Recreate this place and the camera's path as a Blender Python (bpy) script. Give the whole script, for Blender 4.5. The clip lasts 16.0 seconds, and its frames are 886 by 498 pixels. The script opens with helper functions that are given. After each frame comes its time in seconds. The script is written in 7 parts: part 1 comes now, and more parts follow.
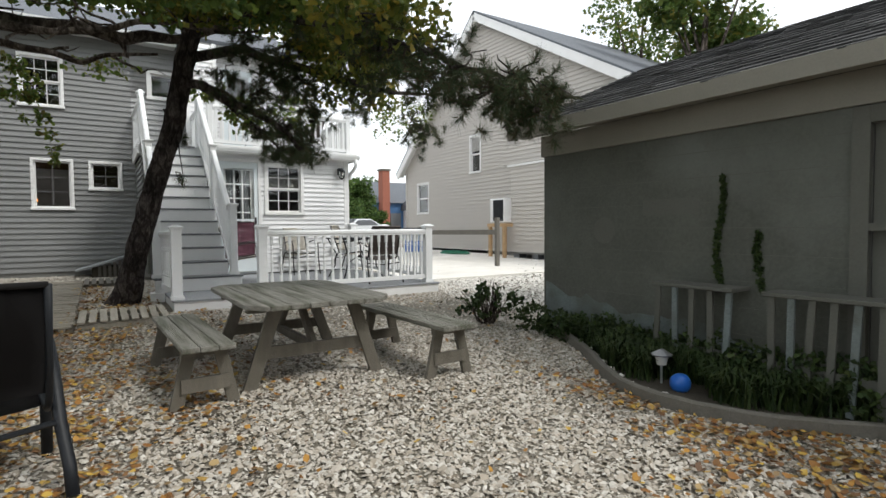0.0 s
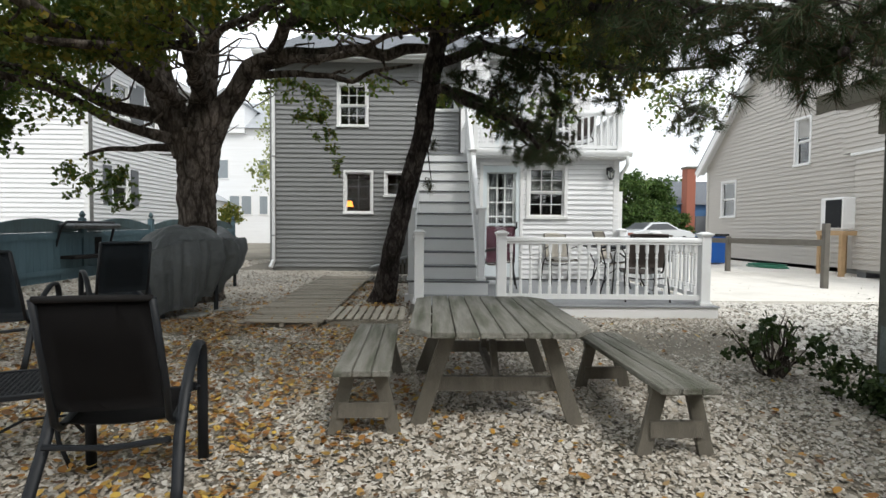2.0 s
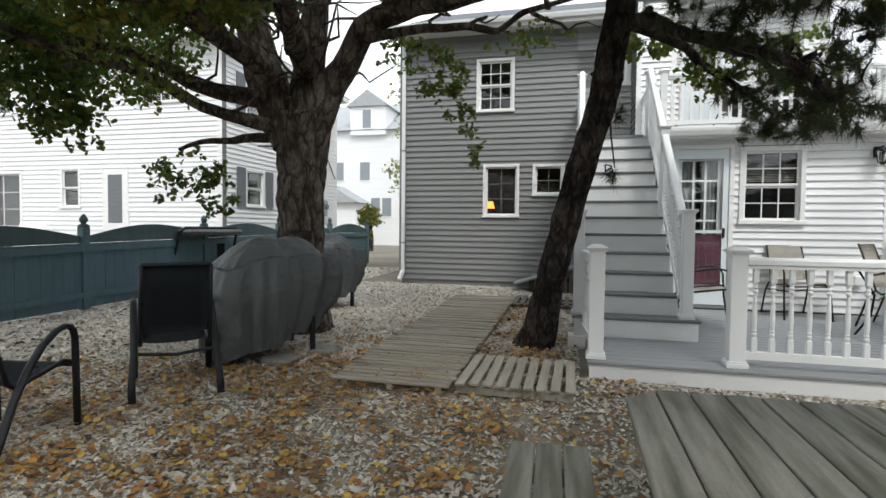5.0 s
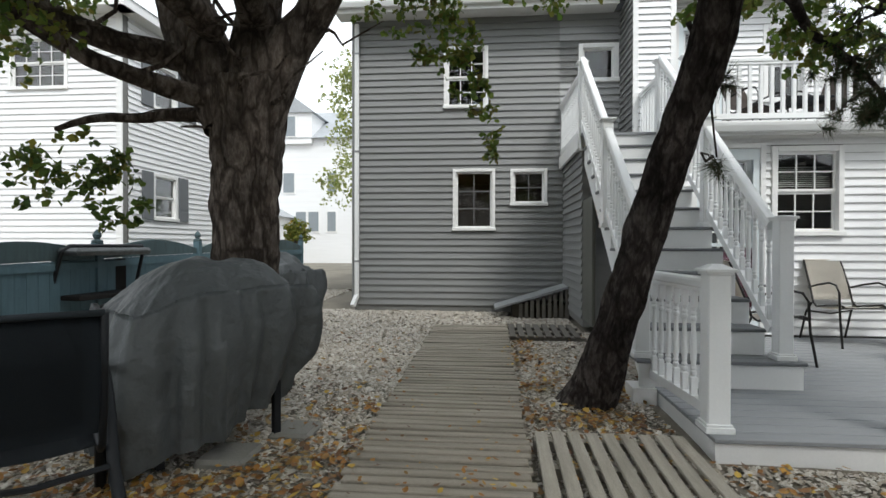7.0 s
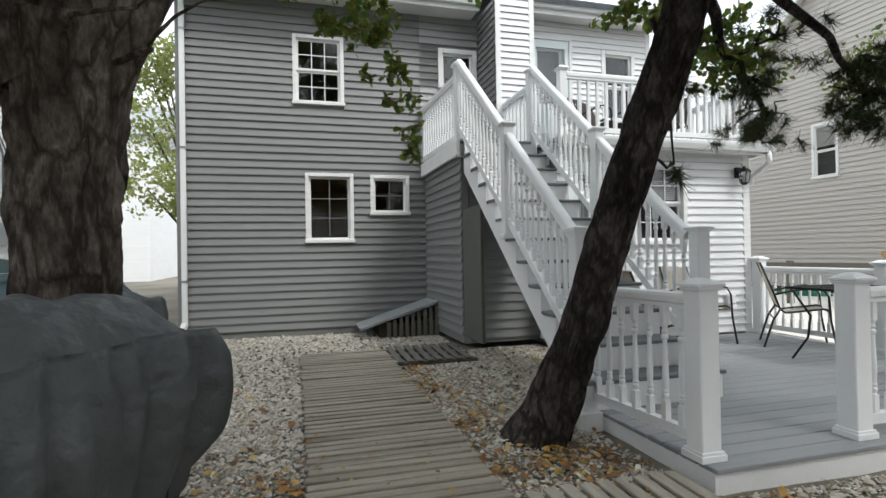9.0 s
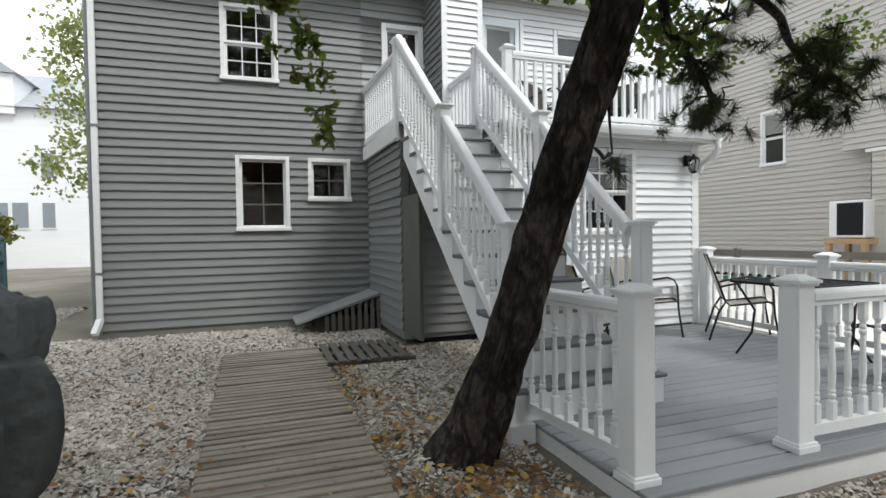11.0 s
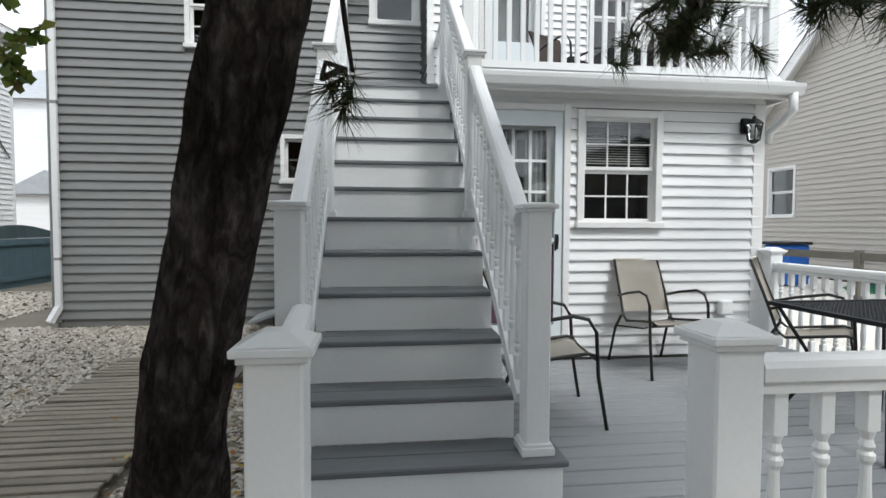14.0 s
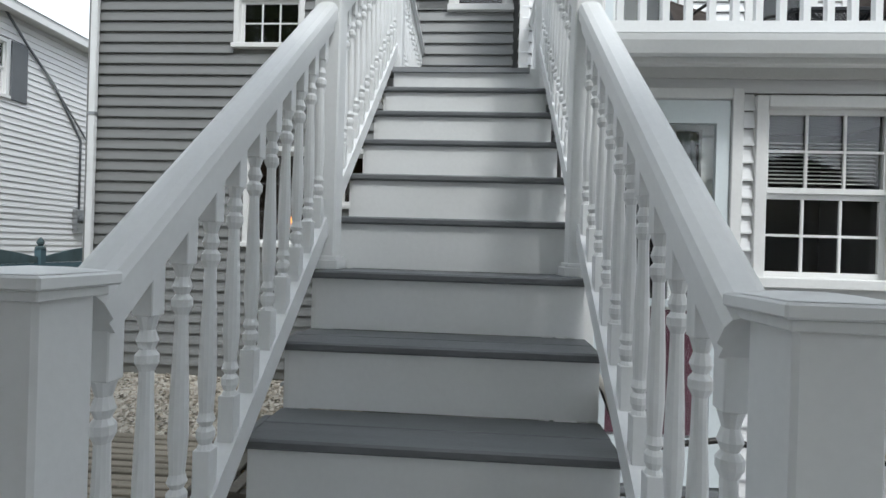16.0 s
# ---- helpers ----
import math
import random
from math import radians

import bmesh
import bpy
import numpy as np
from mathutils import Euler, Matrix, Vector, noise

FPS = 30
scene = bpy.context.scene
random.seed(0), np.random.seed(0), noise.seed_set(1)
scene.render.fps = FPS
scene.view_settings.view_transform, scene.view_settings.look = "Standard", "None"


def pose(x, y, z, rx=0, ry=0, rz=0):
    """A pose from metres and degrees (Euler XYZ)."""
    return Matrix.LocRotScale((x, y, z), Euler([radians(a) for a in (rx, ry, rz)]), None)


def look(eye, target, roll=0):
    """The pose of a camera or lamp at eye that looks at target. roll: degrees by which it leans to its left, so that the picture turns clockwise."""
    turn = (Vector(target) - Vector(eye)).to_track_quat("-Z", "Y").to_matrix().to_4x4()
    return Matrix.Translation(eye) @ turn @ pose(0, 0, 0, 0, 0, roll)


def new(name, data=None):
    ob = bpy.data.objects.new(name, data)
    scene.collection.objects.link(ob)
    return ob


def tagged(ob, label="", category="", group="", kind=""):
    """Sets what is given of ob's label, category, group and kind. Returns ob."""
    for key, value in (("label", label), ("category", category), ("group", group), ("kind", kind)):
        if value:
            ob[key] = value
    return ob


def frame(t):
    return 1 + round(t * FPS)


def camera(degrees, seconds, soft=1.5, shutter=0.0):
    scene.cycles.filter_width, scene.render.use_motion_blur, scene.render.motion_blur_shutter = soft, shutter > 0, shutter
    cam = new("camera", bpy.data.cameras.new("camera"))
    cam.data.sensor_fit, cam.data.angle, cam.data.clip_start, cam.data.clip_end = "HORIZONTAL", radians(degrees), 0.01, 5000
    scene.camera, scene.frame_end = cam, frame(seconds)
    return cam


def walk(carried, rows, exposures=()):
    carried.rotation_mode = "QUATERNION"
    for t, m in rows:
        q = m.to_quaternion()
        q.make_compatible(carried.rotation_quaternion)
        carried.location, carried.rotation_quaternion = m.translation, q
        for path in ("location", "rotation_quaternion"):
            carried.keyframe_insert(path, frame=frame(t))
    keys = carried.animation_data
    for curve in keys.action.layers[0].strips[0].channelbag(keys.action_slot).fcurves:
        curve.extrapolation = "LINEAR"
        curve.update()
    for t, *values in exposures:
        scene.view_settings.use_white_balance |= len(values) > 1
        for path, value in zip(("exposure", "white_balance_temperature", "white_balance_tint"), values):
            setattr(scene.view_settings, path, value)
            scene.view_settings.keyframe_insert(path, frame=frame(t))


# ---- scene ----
cam = camera(79.7, 16.0)
SKY, SUN = 0.12, 1.4
EXPOSURES = [(0, 0.42, 6480, 8), (9.5, 0.5, 6350, 7), (12.5, 0.48, 6330, 8), (13.5, 0.48, 6300, 8), (15, 0.54, 6200, 8), (16, 0.36, 6150, 7)]
PATH = [
    (0, (0.066, -0.213, 1.321), (1.148, 1.467, 1.24), -0.4),
    (0.5, (0.326, -0.088, 1.33), (1.161, 1.728, 1.248), -0.3),
    (1, (0.579, 0.054, 1.354), (1.155, 1.967, 1.279), 0.0),
    (1.5, (0.836, 0.181, 1.377), (1.118, 2.16, 1.309), 0.1),
    (2, (1.024, 0.414, 1.381), (1.062, 2.412, 1.308), 0.5),
    (2.5, (1.149, 0.682, 1.388), (0.98, 2.673, 1.307), 0.8),
    (3, (1.203, 1.054, 1.401), (0.842, 3.019, 1.313), 0.8),
    (3.5, (1.154, 1.461, 1.417), (0.685, 3.403, 1.33), 1.1),
    (4, (1.032, 1.815, 1.461), (0.528, 3.748, 1.371), 1.0),
    (6.3, (-0.036, 3.631, 1.499), (-0.375, 5.602, 1.468), 0.2),
    (6.5, (-0.158, 3.749, 1.487), (-0.456, 5.726, 1.463), 0.4),
    (7, (-0.415, 4.042, 1.486), (-0.596, 6.034, 1.47), 0.1),
    (7.5, (-0.675, 4.307, 1.5), (-0.703, 6.307, 1.487), -0.1),
    (8, (-0.894, 4.543, 1.493), (-0.746, 6.538, 1.5), -0.1),
    (8.5, (-1.049, 4.719, 1.512), (-0.716, 6.691, 1.529), -0.6),
    (9, (-1.198, 4.849, 1.532), (-0.659, 6.775, 1.549), -1.0),
    (9.5, (-1.241, 4.966, 1.565), (-0.558, 6.846, 1.572), -1.3),
    (12, (-0.224, 5.245, 1.624), (0.405, 7.142, 1.553), -0.4),
    (12.5, (0.137, 5.357, 1.62), (0.708, 7.273, 1.559), -0.4),
    (13, (0.494, 5.522, 1.591), (0.996, 7.458, 1.549), -0.0),
    (13.5, (0.832, 5.768, 1.605), (1.218, 7.73, 1.547), 0.1),
    (14, (1.067, 5.988, 1.604), (1.309, 7.972, 1.519), 0.2),
    (14.5, (1.244, 6.306, 1.569), (1.336, 8.302, 1.509), -0.5),
    (15, (1.318, 6.693, 1.601), (1.289, 8.692, 1.557), 0.0),
    (15.5, (1.34, 7.085, 1.642), (1.225, 9.081, 1.636), 0.7),
    (16, (1.316, 7.49, 1.746), (1.184, 9.486, 1.747), 1.7),
]
walk(cam, [(t, look(eye, target, roll)) for t, eye, target, roll in PATH], EXPOSURES)

# world, sun
SUN_ELEV, SUN_AZ = radians(50), radians(150)
world = bpy.data.worlds.new("overcast_sky")
scene.world = world
world.use_nodes = True
wn, wl = world.node_tree.nodes, world.node_tree.links
wn.clear()
sky = wn.new("ShaderNodeTexSky")
sky.sky_type, sky.sun_disc, sky.sun_elevation, sky.sun_rotation = "NISHITA", False, SUN_ELEV, SUN_AZ
sky.dust_density, sky.air_density = 3.0, 1.0
cloud_pos = wn.new("ShaderNodeTexCoord")
cloud = wn.new("ShaderNodeTexNoise")
cloud.inputs["Scale"].default_value, cloud.inputs["Detail"].default_value = 2.2, 6
ramp = wn.new("ShaderNodeValToRGB")
ramp.color_ramp.elements[0].position, ramp.color_ramp.elements[0].color = 0.3, (8.2, 8.6, 9.2, 1)
ramp.color_ramp.elements[1].position, ramp.color_ramp.elements[1].color = 0.7, (11.5, 11.6, 11.8, 1)
mixer = wn.new("ShaderNodeMixRGB")
mixer.inputs[0].default_value = 0.86
back = wn.new("ShaderNodeBackground")
back.inputs[1].default_value = SKY
wout = wn.new("ShaderNodeOutputWorld")
wl.new(cloud_pos.outputs["Generated"], cloud.inputs["Vector"])
wl.new(cloud.outputs["Fac"], ramp.inputs[0])
wl.new(sky.outputs[0], mixer.inputs[1])
wl.new(ramp.outputs[0], mixer.inputs[2])
wl.new(mixer.outputs[0], back.inputs[0])
wl.new(back.outputs[0], wout.inputs[0])
sun_data = bpy.data.lights.new("sun", "SUN")
sun_data.energy, sun_data.angle, sun_data.color = SUN, radians(14), (1, 0.97, 0.93)
sun = new("sun", sun_data)
sun.matrix_world = look((0, 0, 30), (math.sin(SUN_AZ) * -20, math.cos(SUN_AZ) * -20, 30 - 20 * math.tan(SUN_ELEV)))


# materials
def mat(name, colour, rough=0.7, vary=0.15, scale=6.0, bump=0.15, fine=60.0, metal=0.0, stain=None, stain_amount=0.3, stretch=(1, 1, 1), island=0.0, spec=0.5, stain_scale=0.9, relief=0.01):
    """Base colour varied at two scales, an optional stain colour in patches, fine relief."""
    m = bpy.data.materials.new(name)
    m.use_nodes = True
    n, l = m.node_tree.nodes, m.node_tree.links
    b = n["Principled BSDF"]
    b.inputs["Roughness"].default_value, b.inputs["Metallic"].default_value = rough, metal
    b.inputs["Specular IOR Level"].default_value = spec
    pos = n.new("ShaderNodeTexCoord")
    mp = n.new("ShaderNodeMapping")
    mp.inputs["Scale"].default_value = stretch
    l.new(pos.outputs["Object"], mp.inputs[0])
    info = n.new("ShaderNodeObjectInfo")
    shift = n.new("ShaderNodeVectorMath")
    shift.operation = "MULTIPLY_ADD"
    shift.inputs[1].default_value = (1, 1, 1)
    l.new(mp.outputs[0], shift.inputs[0])
    big = n.new("ShaderNodeMath")
    big.operation = "MULTIPLY"
    big.inputs[1].default_value = 37.0
    l.new(info.outputs["Random"], big.inputs[0])
    l.new(big.outputs[0], shift.inputs[2])
    a, c = n.new("ShaderNodeTexNoise"), n.new("ShaderNodeTexNoise")
    a.inputs["Scale"].default_value, c.inputs["Scale"].default_value = scale, fine
    a.inputs["Detail"].default_value, c.inputs["Detail"].default_value = 4, 3
    l.new(shift.outputs[0], a.inputs["Vector"])
    l.new(shift.outputs[0], c.inputs["Vector"])
    add = n.new("ShaderNodeMath")
    add.operation = "ADD"
    l.new(a.outputs["Fac"], add.inputs[0])
    l.new(c.outputs["Fac"], add.inputs[1])
    last = add.outputs[0]
    if island:
        geo = n.new("ShaderNodeNewGeometry")
        rnd = n.new("ShaderNodeMath")
        rnd.operation = "MULTIPLY_ADD"
        rnd.inputs[1].default_value = island
        l.new(geo.outputs["Random Per Island"], rnd.inputs[0])
        l.new(last, rnd.inputs[2])
        last = rnd.outputs[0]
    rm = n.new("ShaderNodeMapRange")
    rm.inputs[1].default_value, rm.inputs[2].default_value = 0.6, 1.4 + island
    rm.inputs[3].default_value, rm.inputs[4].default_value = 1 - vary, 1 + vary
    l.new(last, rm.inputs[0])
    rgb = n.new("ShaderNodeVectorMath")
    rgb.operation = "SCALE"
    rgb.inputs[0].default_value = colour
    l.new(rm.outputs[0], rgb.inputs["Scale"])
    col = rgb.outputs[0]
    if stain:
        s = n.new("ShaderNodeTexNoise")
        s.inputs["Scale"].default_value, s.inputs["Detail"].default_value = stain_scale, 7
        l.new(shift.outputs[0], s.inputs["Vector"])
        sr = n.new("ShaderNodeMapRange")
        sr.inputs[1].default_value, sr.inputs[2].default_value, sr.inputs[4].default_value = 0.45, 0.7, stain_amount
        l.new(s.outputs["Fac"], sr.inputs[0])
        mx = n.new("ShaderNodeMixRGB")
        mx.inputs[2].default_value = (*stain, 1)
        l.new(sr.outputs[0], mx.inputs[0])
        l.new(col, mx.inputs[1])
        col = mx.outputs[0]
    l.new(col, b.inputs["Base Color"])
    if bump:
        bp = n.new("ShaderNodeBump")
        bp.inputs["Strength"].default_value, bp.inputs["Distance"].default_value = bump, relief
        l.new(add.outputs[0], bp.inputs["Height"])
        l.new(bp.outputs[0], b.inputs["Normal"])
    return m


def palette(name, colours, rough=0.8, spec=0.3, trans=0.0):
    """Each island of the mesh takes one of the colours."""
    m = bpy.data.materials.new(name)
    m.use_nodes = True
    n, l = m.node_tree.nodes, m.node_tree.links
    b = n["Principled BSDF"]
    b.inputs["Roughness"].default_value = rough
    b.inputs["Specular IOR Level"].default_value = spec
    geo = n.new("ShaderNodeNewGeometry")
    r = n.new("ShaderNodeValToRGB")
    r.color_ramp.interpolation = "LINEAR"
    e = r.color_ramp.elements
    for i, c in enumerate(colours):
        k = e[i] if i < 2 else e.new(0.5)
        k.position, k.color = i / (len(colours) - 1), (*c, 1)
    for i, c in enumerate(colours):
        e[i].position = i / (len(colours) - 1)
        e[i].color = (*c, 1)
    l.new(geo.outputs["Random Per Island"], r.inputs[0])
    l.new(r.outputs[0], b.inputs["Base Color"])
    if trans:
        t = n.new("ShaderNodeBsdfTranslucent")
        mx = n.new("ShaderNodeMixShader")
        mx.inputs[0].default_value = trans
        l.new(r.outputs[0], t.inputs[0])
        l.new(b.outputs[0], mx.inputs[1])
        l.new(t.outputs[0], mx.inputs[2])
        l.new(mx.outputs[0], n["Material Output"].inputs[0])
    return m


def bark_mat(name, dark, light, grey, sx=11.0, sz=2.2):
    """Plated bark: dark furrows that run upright, grey ridges, deep relief."""
    m = bpy.data.materials.new(name)
    m.use_nodes = True
    n, l = m.node_tree.nodes, m.node_tree.links
    b = n["Principled BSDF"]
    b.inputs["Roughness"].default_value, b.inputs["Specular IOR Level"].default_value = 0.95, 0.15
    pos, mp = n.new("ShaderNodeTexCoord"), n.new("ShaderNodeMapping")
    mp.inputs["Scale"].default_value = (sx, sx, sz)
    l.new(pos.outputs["Object"], mp.inputs[0])
    wv = n.new("ShaderNodeTexNoise")
    wv.inputs["Scale"].default_value, wv.inputs["Detail"].default_value = 1.3, 3
    l.new(mp.outputs[0], wv.inputs["Vector"])
    mixv = n.new("ShaderNodeMixRGB")
    mixv.inputs[0].default_value = 0.62
    l.new(mp.outputs[0], mixv.inputs[1])
    l.new(wv.outputs["Color"], mixv.inputs[2])
    vo = n.new("ShaderNodeTexVoronoi")
    vo.feature = "DISTANCE_TO_EDGE"
    vo.inputs["Scale"].default_value = 1.6
    l.new(mixv.outputs[0], vo.inputs["Vector"])
    fi = n.new("ShaderNodeTexNoise")
    fi.inputs["Scale"].default_value, fi.inputs["Detail"].default_value = 3.2, 9
    fi.inputs["Roughness"].default_value = 0.68
    l.new(mp.outputs[0], fi.inputs["Vector"])
    blotch = n.new("ShaderNodeTexNoise")
    blotch.inputs["Scale"].default_value, blotch.inputs["Detail"].default_value = 4.0, 5
    l.new(pos.outputs["Object"], blotch.inputs["Vector"])
    tone = n.new("ShaderNodeMapRange")
    tone.inputs[1].default_value, tone.inputs[2].default_value = 0.32, 0.68
    tone.inputs[3].default_value, tone.inputs[4].default_value = 0.55, 1.5
    l.new(blotch.outputs["Fac"], tone.inputs[0])
    mr = n.new("ShaderNodeMapRange")
    mr.inputs[1].default_value, mr.inputs[2].default_value = 0.0, 0.16
    mr.inputs[3].default_value = 0.25
    l.new(vo.outputs["Distance"], mr.inputs[0])
    mu = n.new("ShaderNodeMath")
    mu.operation = "MULTIPLY"
    l.new(mr.outputs[0], mu.inputs[0])
    l.new(fi.outputs["Fac"], mu.inputs[1])
    rp = n.new("ShaderNodeValToRGB")
    e = rp.color_ramp.elements
    e[0].position, e[0].color = 0.05, (*dark, 1)
    e[1].position, e[1].color = 0.42, (*light, 1)
    k = e.new(0.65)
    k.color = (*grey, 1)
    l.new(mu.outputs[0], rp.inputs[0])
    dull = n.new("ShaderNodeVectorMath")
    dull.operation = "SCALE"
    l.new(rp.outputs[0], dull.inputs[0])
    l.new(tone.outputs[0], dull.inputs["Scale"])
    l.new(dull.outputs[0], b.inputs["Base Color"])
    bp = n.new("ShaderNodeBump")
    bp.inputs["Strength"].default_value, bp.inputs["Distance"].default_value = 1.0, 0.03
    l.new(mu.outputs[0], bp.inputs["Height"])
    l.new(bp.outputs[0], b.inputs["Normal"])
    return m


def glass_mat(name, tint=(0.92, 0.95, 0.95)):
    m = bpy.data.materials.new(name)
    m.use_nodes = True
    b = m.node_tree.nodes["Principled BSDF"]
    b.inputs["Base Color"].default_value = (*tint, 1)
    b.inputs["Roughness"].default_value = 0.02
    b.inputs["Transmission Weight"].default_value = 1.0
    b.inputs["IOR"].default_value = 1.48
    return m


def glow_mat(name, colour, power):
    m = bpy.data.materials.new(name)
    m.use_nodes = True
    b = m.node_tree.nodes["Principled BSDF"]
    b.inputs["Base Color"].default_value = (*colour, 1)
    b.inputs["Emission Color"].default_value = (*colour, 1)
    b.inputs["Emission Strength"].default_value = power
    return m


M_WHITE = mat("white_vinyl", (0.803, 0.814, 0.814), 0.38, 0.03, 3, 0.03, stain=(0.515, 0.515, 0.484), stain_amount=0.12)
M_TRIM = mat("white_trim_paint", (0.8, 0.8, 0.79), 0.45, 0.04, 4, 0.05, stain=(0.5, 0.48, 0.44), stain_amount=0.15)
M_SIDE_W = mat("white_siding_vinyl", (0.778, 0.783, 0.788), 0.5, 0.04, 3, 0.08, stretch=(0.3, 1, 6), stain=(0.540, 0.529, 0.497), stain_amount=0.14)
M_SIDE_G = mat("grey_siding_vinyl", (0.205, 0.209, 0.207), 0.55, 0.06, 3, 0.08, stretch=(0.3, 1, 6), stain=(0.158, 0.158, 0.144), stain_amount=0.25)
# Lit copy of the grey siding: landing brightness is put into the colour.
M_SIDE_G_LIT = mat("grey_siding_vinyl_lit", (0.31, 0.315, 0.313), 0.55, 0.06, 3, 0.08, stretch=(0.3, 1, 6), stain=(0.24, 0.24, 0.225), stain_amount=0.2)
M_SIDE_B = mat("beige_siding_vinyl", (0.475, 0.448, 0.410), 0.6, 0.05, 3, 0.08, stretch=(0.3, 1, 6))
M_SHEATH = mat("wall_core", (0.2, 0.2, 0.19), 0.9, 0.1)
M_SOFFIT = mat("soffit_vinyl", (0.65, 0.65, 0.63), 0.6, 0.05)
M_DECK = mat("grey_composite_deck", (0.250, 0.260, 0.270), 0.55, 0.1, 5, 0.12, stretch=(0.4, 6, 1), stain=(0.280, 0.288, 0.296), stain_amount=0.35)
M_TREAD = mat("grey_tread_paint", (0.140, 0.147, 0.155), 0.5, 0.12, 5, 0.12, stretch=(0.5, 5, 1), stain=(0.180, 0.186, 0.186), stain_amount=0.4)
# Washed-out brightness of far roofs and panes is put into both colours.
M_ROOFF = mat("overexposed_far_shingle", (0.36, 0.38, 0.4), 0.95, 0.15, 4, 0.2)
M_FARGLASS = mat("overexposed_far_glass", (0.24, 0.27, 0.29), 0.3, 0.1)
M_WOOD = mat("weathered_table_wood", (0.27, 0.26, 0.225), 0.8, 0.34, 5, 0.7, 90, stretch=(7, 0.6, 7), stain=(0.07, 0.078, 0.042), stain_amount=0.8, stain_scale=2.2, relief=0.02)
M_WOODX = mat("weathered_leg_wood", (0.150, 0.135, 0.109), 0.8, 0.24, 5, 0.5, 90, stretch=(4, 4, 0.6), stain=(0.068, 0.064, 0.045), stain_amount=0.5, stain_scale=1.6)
M_SLAT = mat("grey_boardwalk_wood", (0.33, 0.295, 0.24), 0.85, 0.25, 6, 0.5, 70, stretch=(0.7, 7, 3), stain=(0.079, 0.073, 0.053), stain_amount=0.5)
M_SLATY = mat("grey_pallet_wood", (0.35, 0.32, 0.265), 0.85, 0.25, 6, 0.5, 70, stretch=(7, 0.7, 3), stain=(0.104, 0.096, 0.072), stain_amount=0.5)
M_FENCE = mat("blue_fence_stain", (0.078, 0.138, 0.165), 0.75, 0.2, 5, 0.3, stretch=(4, 4, 0.6), stain=(0.102, 0.170, 0.204), stain_amount=0.5)
M_FENCE2 = mat("fence_scallop_stain", (0.060, 0.092, 0.098), 0.8, 0.25, 5, 0.3, stretch=(4, 4, 0.6), stain=(0.09, 0.15, 0.17), stain_amount=0.5)
M_ROOF = mat("dark_shingle", (0.049, 0.049, 0.050), 0.95, 0.3, 8, 0.6, 120, island=0.5)
M_ROOF2 = mat("grey_shingle", (0.12, 0.13, 0.145), 0.95, 0.3, 8, 0.5, 120)
M_BLOCK = mat("shed_wall_paint", (0.092, 0.097, 0.082), 0.85, 0.2, 2, 0.4, 40, stain=(0.17, 0.18, 0.165), stain_amount=0.55, stain_scale=1.1)
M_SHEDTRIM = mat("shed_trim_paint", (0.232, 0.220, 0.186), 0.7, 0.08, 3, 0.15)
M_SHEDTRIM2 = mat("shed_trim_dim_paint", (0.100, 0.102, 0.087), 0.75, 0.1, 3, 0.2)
M_FLAKE = mat("pale_blue_flaking_paint", (0.15, 0.18, 0.18), 0.8, 0.25, 5, 0.5, stain=(0.09, 0.1, 0.085), stain_amount=0.95, stain_scale=3.2)
M_EARTH = mat("sandy_earth", (0.225, 0.203, 0.163), 0.95, 0.22, 2.5, 0.7, 45, stain=(0.096, 0.081, 0.060), stain_amount=0.55, stain_scale=0.5)
M_SOIL = mat("dark_bed_soil", (0.05, 0.042, 0.03), 0.95, 0.3, 6, 0.7, 45)
M_BARK = bark_mat("oak_bark", (0.022, 0.017, 0.014), (0.095, 0.078, 0.066), (0.19, 0.165, 0.145), 11.0, 4.2)
M_BARK2 = bark_mat("pine_bark", (0.014, 0.011, 0.010), (0.048, 0.040, 0.037), (0.11, 0.095, 0.088), 13.0, 5.5)
M_COVER = mat("grey_grill_cover_cloth", (0.075, 0.083, 0.086), 0.5, 0.12, 2.2, 0.6, 9, stain=(0.095, 0.102, 0.104), stain_amount=0.4, relief=0.05)
M_BLACK = mat("black_powder_coat", (0.010, 0.012, 0.015), 0.5, 0.1, 5, 0.05, spec=0.3)
M_BRONZE = mat("dark_bronze_frame", (0.022, 0.02, 0.018), 0.35, 0.1, 5, 0.05, metal=0.3)
M_SLINGD = mat("black_mesh_sling", (0.013, 0.012, 0.012), 0.85, 0.25, 4, 0.3, 300, spec=0.2)
M_SLINGD2 = mat("slate_mesh_sling", (0.022, 0.028, 0.034), 0.8, 0.2, 4, 0.3, 300, spec=0.3)
M_SLINGB = mat("beige_mesh_sling", (0.58, 0.545, 0.48), 0.8, 0.07, 5, 0.3, 300)
M_SLINGR = mat("brown_mesh_sling", (0.1, 0.08, 0.07), 0.8, 0.1, 5, 0.3, 300)
M_GLASS = glass_mat("window_glass")
# Near-black colour carries the shade inside the rooms.
M_DARKROOM = mat("room_shade_colour", (0.048, 0.045, 0.039), 0.9, 0.1)
M_CURTAIN = mat("pale_curtain", (0.55, 0.55, 0.52), 0.9, 0.1, 8, 0.2)
M_LACE = mat("grey_lace_curtain", (0.2, 0.21, 0.215), 0.9, 0.2, 14, 0.2)
M_DOORW = mat("cool_white_door_enamel", (0.72, 0.78, 0.8), 0.35, 0.03, 3, 0.02)
M_BURG = mat("plum_cloth_panel", (0.1, 0.03, 0.05), 0.9, 0.1)
M_PLASTICB = mat("blue_plastic", (0.02, 0.13, 0.5), 0.4, 0.06, 4, 0.03)
